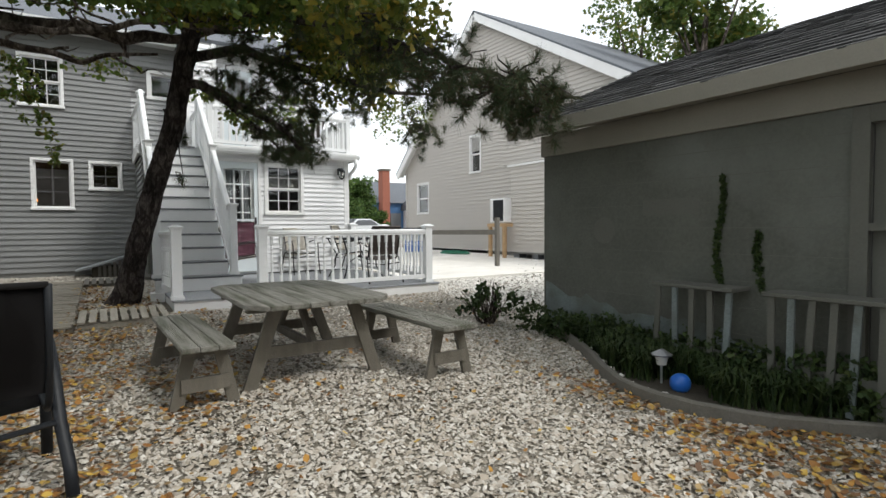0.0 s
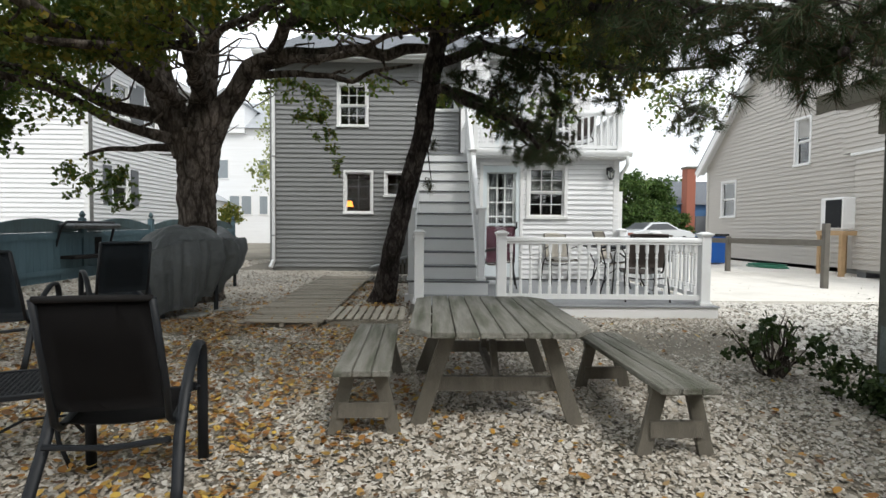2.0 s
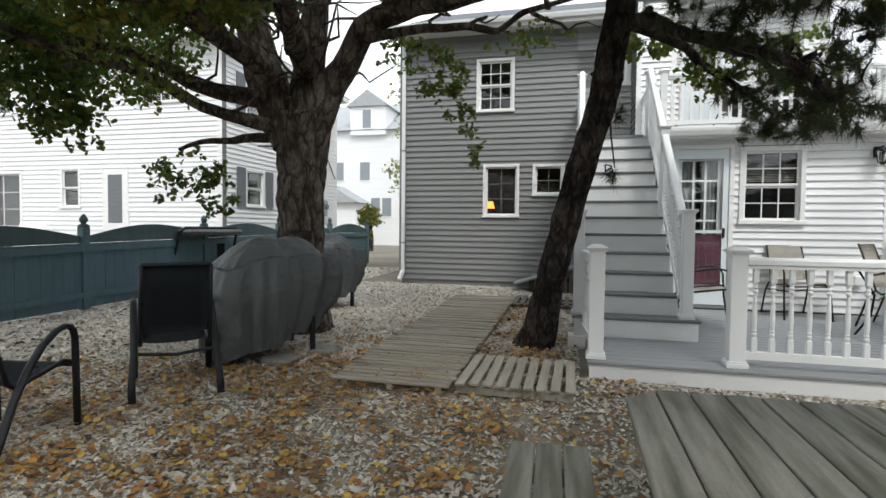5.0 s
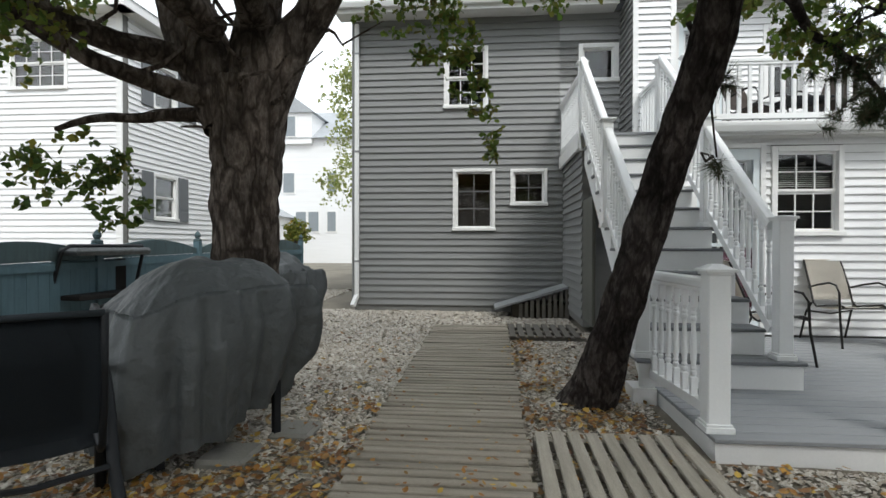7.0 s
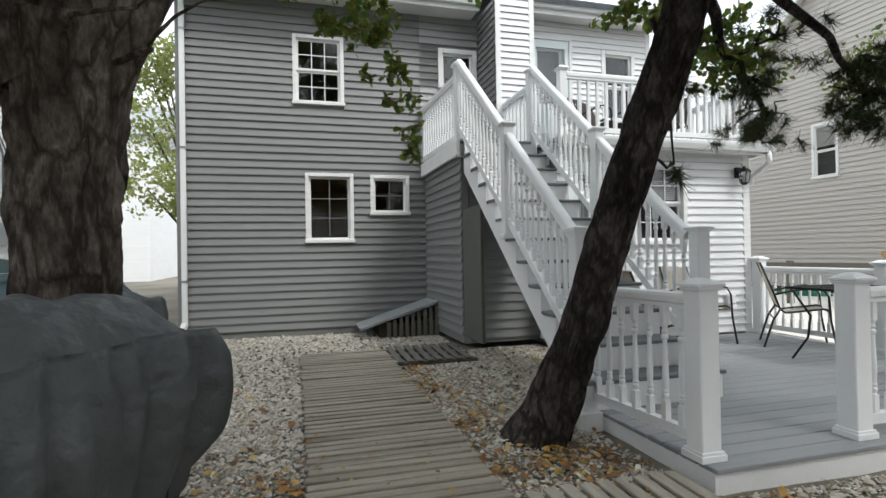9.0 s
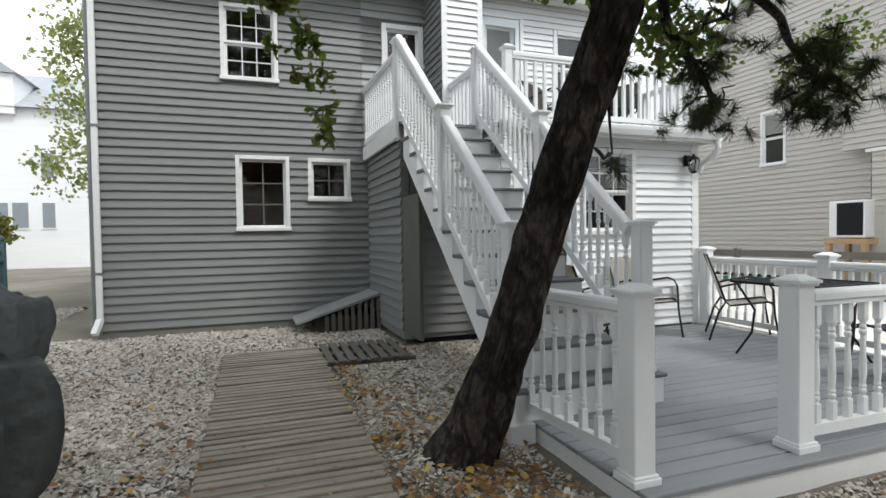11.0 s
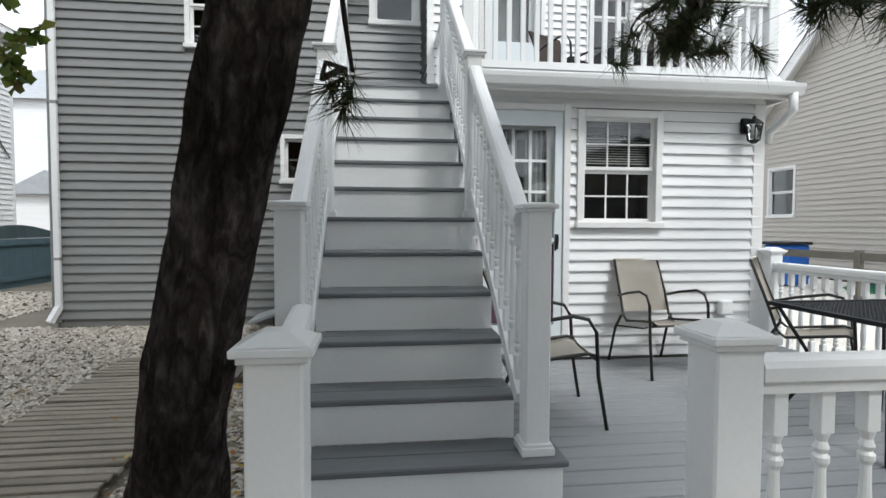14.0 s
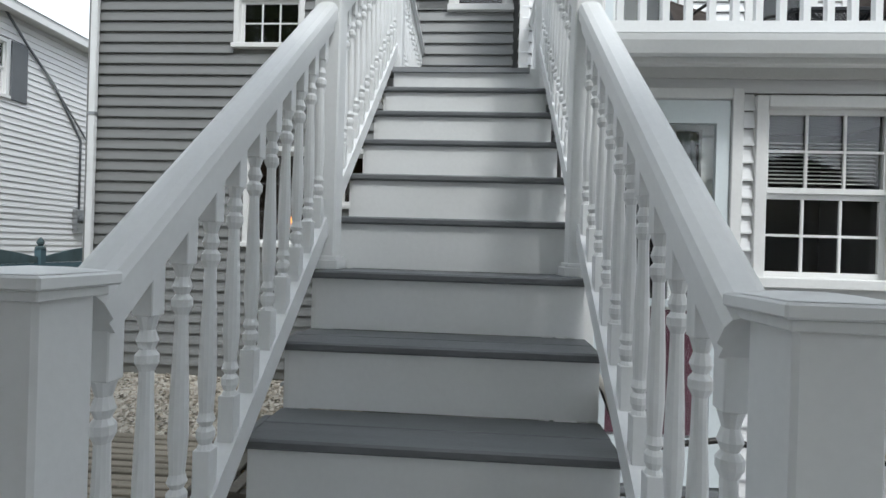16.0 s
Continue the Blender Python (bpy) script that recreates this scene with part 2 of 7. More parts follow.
M_CONC = mat("concrete_edging", (0.144, 0.135, 0.114), 0.9, 0.15, 8, 0.5)
M_HATCH = mat("bleached_blue_grey_board", (0.3, 0.315, 0.32), 0.8, 0.2, 5, 0.3, 60, stretch=(0.6, 6, 3))
M_PAD = mat("concrete_pad", (0.210, 0.203, 0.182), 0.9, 0.12, 6, 0.3)
M_GALV = mat("galvanised_metal", (0.35, 0.36, 0.37), 0.4, 0.1, 8, 0.05, metal=0.8)
M_RAWWOOD = mat("new_pine_lumber", (0.45, 0.3, 0.16), 0.75, 0.15, 6, 0.2)
M_OLDWOOD = mat("old_grey_post", (0.140, 0.130, 0.112), 0.9, 0.2, 6, 0.4)
M_BRICK = mat("red_brick", (0.28, 0.1, 0.065), 0.9, 0.2, 15, 0.3)
M_BLUEWALL = mat("blue_house_paint", (0.06, 0.14, 0.28), 0.8, 0.08)
M_CARW = mat("silver_white_car_paint", (0.6, 0.62, 0.63), 0.25, 0.03, 3, 0.0, metal=0.2)
M_RUBBER = mat("tyre_rubber", (0.02, 0.02, 0.02), 0.8, 0.1)
M_GREENHOSE = mat("green_hose_rubber", (0.03, 0.2, 0.12), 0.5, 0.1)
M_STONEW = mat("pale_stone", (0.661, 0.635, 0.582), 0.8, 0.15)
M_SHUTTER = mat("slate_shutter_paint", (0.14, 0.15, 0.16), 0.6, 0.08)
M_YARD = mat("pale_yard_surface", (0.728, 0.700, 0.644), 0.9, 0.1, 3, 0.4, 40, stain=(0.4, 0.37, 0.32), stain_amount=0.4)
M_MUNTIN = mat("grey_glazing_bar", (0.16, 0.16, 0.16), 0.6, 0.05)
M_GLOW = glow_mat("lamp_glow", (1.0, 0.3, 0.05), 2.2)
M_SHELL = palette("crushed_shell", [(0.47, 0.43, 0.37), (0.58, 0.55, 0.49), (0.32, 0.28, 0.22), (0.68, 0.65, 0.59), (0.4, 0.35, 0.28), (0.54, 0.49, 0.42), (0.22, 0.185, 0.14), (0.62, 0.59, 0.53)], 0.8)
M_LEAFG = palette("oak_leaf_green", [(0.05, 0.095, 0.024), (0.1, 0.155, 0.035), (0.07, 0.115, 0.026), (0.15, 0.2, 0.04), (0.045, 0.085, 0.024), (0.24, 0.22, 0.04)], 0.5, trans=0.52)
M_LEAFY = palette("oak_leaf_yellow_green", [(0.1, 0.14, 0.025), (0.2, 0.19, 0.03), (0.07, 0.11, 0.02), (0.14, 0.17, 0.03), (0.3, 0.22, 0.03)], 0.6, trans=0.4)
M_LEAFS = palette("oak_spray_leaf", [(0.09, 0.16, 0.03), (0.16, 0.22, 0.04), (0.06, 0.11, 0.025), (0.22, 0.24, 0.05), (0.12, 0.1, 0.03)], 0.55, trans=0.5)
M_LEAFF = palette("pale_sunlit_leaf", [(0.24, 0.29, 0.09), (0.34, 0.37, 0.12), (0.18, 0.23, 0.08), (0.4, 0.4, 0.17)], 0.6, trans=0.5)
M_NEEDLE = palette("pine_needle", [(0.03, 0.055, 0.02), (0.045, 0.075, 0.025), (0.02, 0.04, 0.018), (0.09, 0.055, 0.03), (0.035, 0.06, 0.025)], 0.7, trans=0.15)
M_FALLEN = palette("fallen_leaf", [(0.46, 0.25, 0.05), (0.22, 0.1, 0.032), (0.33, 0.16, 0.04), (0.12, 0.06, 0.028), (0.56, 0.38, 0.08), (0.25, 0.13, 0.05), (0.09, 0.05, 0.03), (0.42, 0.3, 0.14)], 0.6)
M_BEDLEAF = palette("bed_foliage", [(0.025, 0.05, 0.015), (0.05, 0.08, 0.02), (0.018, 0.035, 0.012), (0.07, 0.095, 0.03)], 0.7, trans=0.15)
M_BUSH = palette("far_bush_leaf", [(0.05, 0.1, 0.02), (0.08, 0.14, 0.03), (0.035, 0.07, 0.02), (0.12, 0.17, 0.04)], 0.7, trans=0.3)


# mesh helpers
def part(name, bm, material, parent=None, label="", kind="", smooth=False):
    me = bpy.data.meshes.new(name)
    bmesh.ops.recalc_face_normals(bm, faces=bm.faces)
    if smooth:
        for f in bm.faces:
            f.smooth = True
    bm.to_mesh(me)
    bm.free()
    me.materials.append(material)
    ob = new(name, me)
    ob.parent = parent
    return tagged(ob, label, kind=kind)


def share(name, me, parent, loc, rot=(0, 0, 0), scale=(1, 1, 1)):
    ob = new(name, me)
    ob.parent, ob.location, ob.rotation_euler, ob.scale = parent, loc, rot, scale
    return ob


def soup(name, verts, faces, material, parent=None, kind="", label="", smooth=False):
    """A mesh from numpy arrays of vertices and of faces with one vertex count."""
    me = bpy.data.meshes.new(name)
    v, f = np.asarray(verts, dtype=np.float32), np.asarray(faces, dtype=np.int32)
    me.vertices.add(len(v))
    me.vertices.foreach_set("co", v.ravel())
    me.loops.add(f.size)
    me.loops.foreach_set("vertex_index", f.ravel())
    me.polygons.add(len(f))
    me.polygons.foreach_set("loop_start", np.arange(0, f.size, f.shape[1], dtype=np.int32))
    me.polygons.foreach_set("loop_total", np.full(len(f), f.shape[1], dtype=np.int32))
    me.update()
    me.validate()
    if smooth:
        me.polygons.foreach_set("use_smooth", np.ones(len(f), dtype=bool))
    me.materials.append(material)
    ob = new(name, me)
    ob.parent = parent
    return tagged(ob, label, kind=kind)


def thing(name, loc=(0, 0, 0), rz=0, label="", category="", group="", kind=""):
    ob = new(name)
    ob.empty_display_size = 0.1
    ob.location, ob.rotation_euler = loc, (0, 0, radians(rz))
    return tagged(ob, label, category, group, kind)


def box(bm, x0, y0, z0, x1, y1, z1, bevel=0.0):
    r = bmesh.ops.create_cube(bm, size=1)
    for v in r["verts"]:
        v.co = ((x0 + x1) / 2 + v.co.x * abs(x1 - x0), (y0 + y1) / 2 + v.co.y * abs(y1 - y0), (z0 + z1) / 2 + v.co.z * abs(z1 - z0))
    if bevel:
        es = {e for v in r["verts"] for e in v.link_edges}
        bmesh.ops.bevel(bm, geom=list(es), offset=bevel, segments=1, affect="EDGES")
    return bm


def bx(*a, bevel=0.0):
    return box(bmesh.new(), *a, bevel=bevel)


def beam(bm, p, q, w, h, up=(0, 0, 1)):
    """A rectangular bar from p to q, w wide and h deep."""
    p, q = Vector(p), Vector(q)
    d = (q - p).normalized()
    s = d.cross(Vector(up))
    if s.length < 1e-4:
        s = d.cross(Vector((1, 0, 0)))
    s.normalize()
    u = s.cross(d)
    v = [bm.verts.new(c + s * (a * w / 2) + u * (b * h / 2)) for c in (p, q) for a, b in ((-1, -1), (1, -1), (1, 1), (-1, 1))]
    for f in ((0, 1, 2, 3), (7, 6, 5, 4), (0, 4, 5, 1), (1, 5, 6, 2), (2, 6, 7, 3), (3, 7, 4, 0)):
        bm.faces.new([v[i] for i in f])
    return bm


def tube(bm, pts, radii, seg=8, wobble=0.0, cap=True):
    """A round tube through the points, with a radius for each."""
    pts = [Vector(p) for p in pts]
    if not isinstance(radii, (list, tuple)):
        radii = [radii] * len(pts)
    rings = []
    ref = Vector((0.13, 0.31, 0.94)) if abs((pts[-1] - pts[0]).normalized().z) < 0.8 else Vector((1, 0.1, 0))
    for i, p in enumerate(pts):
        d = (pts[min(i + 1, len(pts) - 1)] - pts[max(i - 1, 0)]).normalized()
        s = d.cross(ref).normalized()
        u = s.cross(d)
        ring = []
        for k in range(seg):
            a = 2 * math.pi * k / seg
            r = radii[i]
            if wobble:
                r *= 1 + wobble * noise.noise(Vector((math.cos(a) * 2.3, math.sin(a) * 2.3, i * 0.45 + p.x)))
            ring.append(bm.verts.new(p + (s * math.cos(a) + u * math.sin(a)) * r))
        rings.append(ring)
    for a, b in zip(rings, rings[1:]):
        for k in range(seg):
            bm.faces.new((a[k], a[(k + 1) % seg], b[(k + 1) % seg], b[k]))
    if cap:
        bm.faces.new(rings[0][::-1])
        bm.faces.new(rings[-1])
    return bm


def lathe(bm, profile, seg=10, at=(0, 0)):
    rings = [[bm.verts.new((at[0] + r * math.cos(2 * math.pi * k / seg), at[1] + r * math.sin(2 * math.pi * k / seg), z)) for k in range(seg)] for r, z in profile]
    for a, b in zip(rings, rings[1:]):
        for k in range(seg):
            bm.faces.new((a[k], a[(k + 1) % seg], b[(k + 1) % seg], b[k]))
    bm.faces.new(rings[0][::-1])
    bm.faces.new(rings[-1])
    return bm


def ground_z(x, y):
    return float(np.interp(y, [-60, 0, 3.5, 7.3, 12.7, 16, 60], [0.0, 0.0, 0.15, 0.32, 0.42, 0.45, 0.6]))


def wall_cells(bm, u0, u1, z0, z1, holes, put):
    """Boxes that fill the wall round its holes; put(u0, z0, u1, z1) adds one."""
    us = sorted({u0, u1, *[h[0] for h in holes], *[h[2] for h in holes]})
    for a, b in zip(us, us[1:]):
        cuts = sorted([(h[1], h[3]) for h in holes if h[0] < (a + b) / 2 < h[2]])
        z = z0
        for c, d in cuts:
            if c > z:
                put(a, z, b, c)
            z = d
        if z < z1:
            put(a, z, b, z1)


BOARDS = {}


def board_mesh(length, course, material, lap=0.026):
    key = (round(length, 2), course, material.name)
    if key not in BOARDS:
        bm = bmesh.new()
        prof = [(0.0, 0.006), (-lap, 0.0), (-lap, 0.01), (-lap * 0.5, course * 0.55), (-0.005, course * 0.97), (0.0, course)]
        rows = [[bm.verts.new((x, y, z)) for y, z in prof] for x in (0, length)]
        for i in range(len(prof)):
            j = (i + 1) % len(prof)
            bm.faces.new((rows[0][i], rows[0][j], rows[1][j], rows[1][i]))
        bm.faces.new(rows[0])
        bm.faces.new(rows[1][::-1])
        me = bpy.data.meshes.new("siding_board")
        bmesh.ops.recalc_face_normals(bm, faces=bm.faces)
        bm.to_mesh(me)
        bm.free()
        me.materials.append(material)
        BOARDS[key] = me
    return BOARDS[key]


def side_boards(wall, length, z0, z1, course, holes, material, top=None):
    """Lap siding in the wall's own frame: along x, facing -y. top(z) gives the (u0, u1) that the course keeps, for gables."""
    z = z0
    while z < z1 - 0.02:
        zm = z + course / 2
        u0, u1 = top(zm) if top else (0, length)
        cuts = sorted((h[0], h[2]) for h in holes if h[1] < zm < h[3])
        u = u0
        for c, d in cuts + [(u1, u1)]:
            if c - u > 0.03:
                share("siding_board", board_mesh(c - u, course, material), wall, (u, 0, z))
            u = max(u, d)
        z += course


def side_stuff(wall, z0, z1, course, holes, material, top):
    """The same as one mesh, for walls that stay far off."""
    bm = bmesh.new()
    z = z0
    while z < z1 - 0.02:
        zm = z + course / 2
        u0, u1 = top(zm)
        cuts = sorted((h[0], h[2]) for h in holes if h[1] < zm < h[3])
        u = u0
        for c, d in cuts + [(u1, u1)]:
            if c - u > 0.03:
                v = [bm.verts.new(p) for p in ((u, -0.026, z), (c, -0.026, z), (c, -0.003, z + course), (u, -0.003, z + course), (u, 0, z), (c, 0, z))]
                bm.faces.new((v[0], v[1], v[2], v[3]))
                bm.faces.new((v[4], v[5], v[1], v[0]))
            u = max(u, d)
        z += course
    return part("siding", bm, material, wall, kind="stuff")


def window(parent, u0, z0, u1, z1, cols=3, rows=2, sashes=2, depth=0.09, trim=0.07, label="", trim_mat=None, room=0.55, proud=0.03, back=None, blind=False, bars=None):
    """A window in a wall's own frame (along x, facing -y, the hole through it); returns the window."""
    w = thing("window", (u0, 0, z0), label=label, kind="structure")
    w.parent = parent
    W, H = u1 - u0, z1 - z0
    tm = trim_mat or M_TRIM
    bm = bmesh.new()
    box(bm, -0.0, -proud, -0.0, trim, depth, H, 0.004)
    box(bm, W - trim, -proud, 0, W, depth, H, 0.004)
    box(bm, trim + .001, -proud - 0.002, H - trim, W - trim - .001, depth, H, 0.004)
    part("window_frame", bm, tm, w)
    part("window_sill", bx(-0.012, -proud - 0.03, -0.006, W + 0.012, depth, trim * 0.8, bevel=0.005), tm, w)
    iw, ih = W - 2 * trim, H - trim * 1.8
    s = 0.03
    for k in range(sashes):
        a0 = trim * 0.8 + k * ih / sashes
        a1 = a0 + ih / sashes
        y = 0.012 + (0.0 if (k == sashes - 1 and sashes > 1) else 0.022)
        bm = bmesh.new()
        box(bm, trim, y, a0, trim + s, y + 0.022, a1)
        box(bm, W - trim - s, y, a0, W - trim, y + 0.022, a1)
        box(bm, trim + s, y - .001, a0, W - trim - s, y + 0.021, a0 + s)
        box(bm, trim + s, y - .001, a1 - s, W - trim - s, y + 0.021, a1)
        part("sash", bm, tm, w)
        gw, gh = iw - 2 * s, a1 - a0 - 2 * s
        bm = bmesh.new()
        for i in range(1, cols):
            xx = trim + s + gw * i / cols
            box(bm, xx - 0.007, y + 0.003, a0 + s, xx + 0.007, y + 0.015, a1 - s)
        for j in range(1, rows):
            zz = a0 + s + gh * j / rows
            box(bm, trim + s, y + 0.004, zz - 0.007, W - trim - s, y + 0.014, zz + 0.007)
        if cols > 1 or rows > 1:
            part("muntin", bm, bars or tm, w)
        pb = bx(0, 0, 0, gw / cols, 0.004, gh / rows)
        first = part("pane", pb, M_GLASS, w)
        first.location = (trim + s, y + 0.016, a0 + s)
        first.visible_shadow = False
        for i in range(cols):
            for j in range(rows):
                if i or j:
                    p = share("pane", first.data, w, (trim + s + gw * i / cols, y + 0.016, a0 + s + gh * j / rows))
                    p.visible_shadow = False
    if blind:
        bm = bmesh.new()
        zz = H * 0.77
        while zz > H * 0.54:
            v = [bm.verts.new(c) for c in ((trim + .02, 0.085, zz), (W - trim - .02, 0.085, zz), (W - trim - .02, 0.105, zz + 0.012), (trim + .02, 0.105, zz + 0.012))]
            bm.faces.new(v)
            zz -= 0.022
        part("blind", bm, M_CURTAIN, w, "half-lowered pale slatted blind")
    return w


# ---- the setting ----
def make_ground():
    xs = np.concatenate([[-400, -120, -50, -25], np.arange(-14, 14.1, 0.25), [25, 50, 120, 400]])
    ys = np.concatenate([[-400, -120, -50, -20, -8], np.arange(-5, 20.1, 0.25), [28, 45, 80, 150, 400]])
    v = []
    for y in ys:
        for x in xs:
            z = ground_z(x, y)
            if -14 <= x <= 14 and -5 <= y <= 20:
                z += 0.02 * noise.noise(Vector((x * 0.7, y * 0.7, 0))) + 0.012 * noise.noise(Vector((x * 2.7, y * 2.7, 3)))
            v.append((x, y, z - 0.02))
    n = len(xs)
    f = [(j * n + i, j * n + i + 1, (j + 1) * n + i + 1, (j + 1) * n + i) for j in range(len(ys) - 1) for i in range(n - 1)]
    ob = soup("ground", v, f, M_EARTH, kind="structure", smooth=True)
    return ob


make_ground()


def yard_sheet():
    bm = bmesh.new()
    rows = [[bm.verts.new((x, y, ground_z(0, y) + z)) for x, z in ((5.0, -0.1), (5.0, 0.022), (10.79, 0.022), (10.79, -0.1))] for y in (8.2, 12.7, 16, 40)]
    for a, b in zip(rows, rows[1:]):
        for k in range(4):
            bm.faces.new((a[k], a[(k + 1) % 4], b[(k + 1) % 4], b[k]))
    bm.faces.new(rows[0])
    bm.faces.new(rows[-1][::-1])
    part("pavement_yard", bm, M_YARD, None, kind="structure")


yard_sheet()

DECK_Z = 0.44
MAIN_Y, WING_Y, UP_Y, NOOK_Y = 12.67, 10.465, 12.4, 11.9
STEP_RISE, STEP_RUN, STEP_Y1 = 0.2035, 0.248, 8.048
LAND_Z = DECK_Z + 12 * STEP_RISE - 0.005
SX0, SX1 = 0.735, 1.685


def nosing_z(y):
    return DECK_Z + STEP_RISE + (y - STEP_Y1) / STEP_RUN * STEP_RISE


def plain_wall(name, origin, rz, length, z0, z1, holes=(), thick=0.14, label=""):
    """A wall along its own x, facing its own -y, z in the world's heights."""
    w = thing(name, (origin[0], origin[1], 0), rz, label=label, kind="structure")
    bm = bmesh.new()
    wall_cells(bm, 0, length, z0, z1, holes, lambda a, c, b, d: box(bm, a, 0, c, b, thick, d))
    part("wall_core", bm, M_SHEATH, w)
    return w


def corner_trim(parent, x0, x1, z0, z1, material, y=-0.024):
    part("corner_trim", bx(x0, y, z0, x1, 0.0, z1, bevel=0.004), material, parent)


def main_house():
    x0, x1 = -2.66, 1.62
    o = x0
    holes = [(-1.04 - o, 1.72, -0.355 - o, 2.72), (-0.11 - o, 2.12, 0.475 - o, 2.71), (-1.19 - o, 3.7, -0.47 - o, 4.7), (0.96 - o, 4.07, 1.58 - o, 4.68)]
    w = plain_wall("wall_south", (x0, MAIN_Y), 0, x1 - x0 + 1.5, 0.4, 5.2, holes, label="shaded light grey vinyl lap-sided wall of the two-storey house")
    window(w, *holes[0], cols=2, rows=3, bars=M_MUNTIN, sashes=1, trim=0.052, label="white-framed window with a warm lamp glowing low inside")
    window(w, *holes[1], cols=2, rows=2, bars=M_MUNTIN, sashes=1, trim=0.052, label="small white-framed square window with dark panes")
    window(w, *holes[2], cols=3, rows=2, sashes=2, trim=0.055, label="white double-hung upstairs window with dark divided panes")
    window(w, *holes[3], cols=1, rows=1, sashes=1, label="small plain single-pane window above the stair landing")
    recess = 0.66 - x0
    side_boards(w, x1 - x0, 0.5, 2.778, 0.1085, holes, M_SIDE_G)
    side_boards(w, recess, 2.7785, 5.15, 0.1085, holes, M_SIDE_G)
    # Boards above the landing take the lighter copy, with its brightness painted in.
    side_boards(w, x1 - x0, 2.7785, 5.15, 0.1085, [(0, 0, recess + 0.004, 9), *holes], M_SIDE_G_LIT)
    corner_trim(w, -0.05, 0.05, 0.46, 5.15, M_SIDE_G)
    part("foundation_strip", bx(0, 0.01, 0.3, 3.4, 0.1, 0.5), M_CONC, w)
    west = plain_wall("wall_west", (x0 + 0.0, 21.0), -90, 21.0 - MAIN_Y - 0.001, 0.4, 5.2, label="grey lap-sided end wall")
    side_stuff(west, 0.5, 5.15, 0.1085, [], M_SIDE_G, lambda z: (0, 21.0 - MAIN_Y))
    east = plain_wall("wall_east", (4.5, MAIN_Y + 0.2), 90, 8.0, 0.4, 5.2)
    north = plain_wall("wall_north", (6.0, 21.0), 180, 8.65, 0.4, 5.2)
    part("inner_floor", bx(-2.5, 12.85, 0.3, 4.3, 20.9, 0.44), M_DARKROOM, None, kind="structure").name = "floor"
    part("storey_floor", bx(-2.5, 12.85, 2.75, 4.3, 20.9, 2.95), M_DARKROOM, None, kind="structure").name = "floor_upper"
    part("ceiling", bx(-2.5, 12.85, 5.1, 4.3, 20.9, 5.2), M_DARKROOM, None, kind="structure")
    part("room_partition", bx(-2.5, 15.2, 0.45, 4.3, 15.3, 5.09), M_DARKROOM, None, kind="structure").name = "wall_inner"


def main_roof():
    r = thing("roof_main", kind="structure", label="dark grey shingled roof with white eaves")
    y0, y1, yr, z0, zr = MAIN_Y - 0.4, 21.4, 17.0, 5.2, 7.3
    bm = bmesh.new()
    beam(bm, (-2.95, (y0 + yr) / 2, (z0 + zr) / 2), (1.5, (y0 + yr) / 2, (z0 + zr) / 2), math.hypot(yr - y0, zr - z0), 0.08, up=(0, -(zr - z0), yr - y0))
    beam(bm, (-2.95, (y1 + yr) / 2, (z0 + zr) / 2), (4.9, (y1 + yr) / 2, (z0 + zr) / 2), math.hypot(yr - y1, zr - z0), 0.08, up=(0, (zr - z0), y1 - yr))
    part("shingles", bm, M_ROOF2, r)
    part("soffit", bx(-2.9, y0, 5.16, 1.5, MAIN_Y - 0.003, 5.19), M_SOFFIT, r)
    part("fascia", bx(-2.95, y0 - 0.025, 5.12, 1.5, y0 - 0.002, 5.28, bevel=0.004), M_TRIM, r)
    gutter(r, -2.95, 1.5, y0 - 0.03, 5.27)
    # upper wing roof
    bm = bmesh.new()
    beam(bm, (1.52, 14.2, 6.15), (4.95, 14.2, 6.15), 4.9, 0.08, up=(0, -1.7, 4.3))
    part("shingles", bm, M_ROOF2, r)
    part("soffit", bx(2.2, UP_Y - 0.32, 5.14, 4.85, UP_Y - 0.03, 5.17), M_SOFFIT, r)
    part("fascia", bx(2.2, UP_Y - 0.345, 5.1, 4.85, UP_Y - 0.322, 5.27, bevel=0.004), M_TRIM, r)
    gutter(r, 2.2, 4.85, UP_Y - 0.35, 5.26)


def gutter(parent, x0, x1, y, z):
    prof = [(0, 0), (0, -0.075), (-0.03, -0.09), (-0.07, -0.085), (-0.095, -0.03), (-0.1, 0.0), (-0.092, 0.0), (-0.065, -0.078), (-0.03, -0.082), (-0.008, -0.07), (-0.008, 0)]
    bm = bmesh.new()
    a = [bm.verts.new((x0, y + p, z + q)) for p, q in prof]
    b = [bm.verts.new((x1, y + p, z + q)) for p, q in prof]
    for i in range(len(prof)):
        j = (i + 1) % len(prof)
        bm.faces.new((a[i], a[j], b[j], b[i]))
    bm.faces.new(a[:6][::1])
    bm.faces.new(b[:6][::-1])
    part("gutter", bm, M_WHITE, parent)


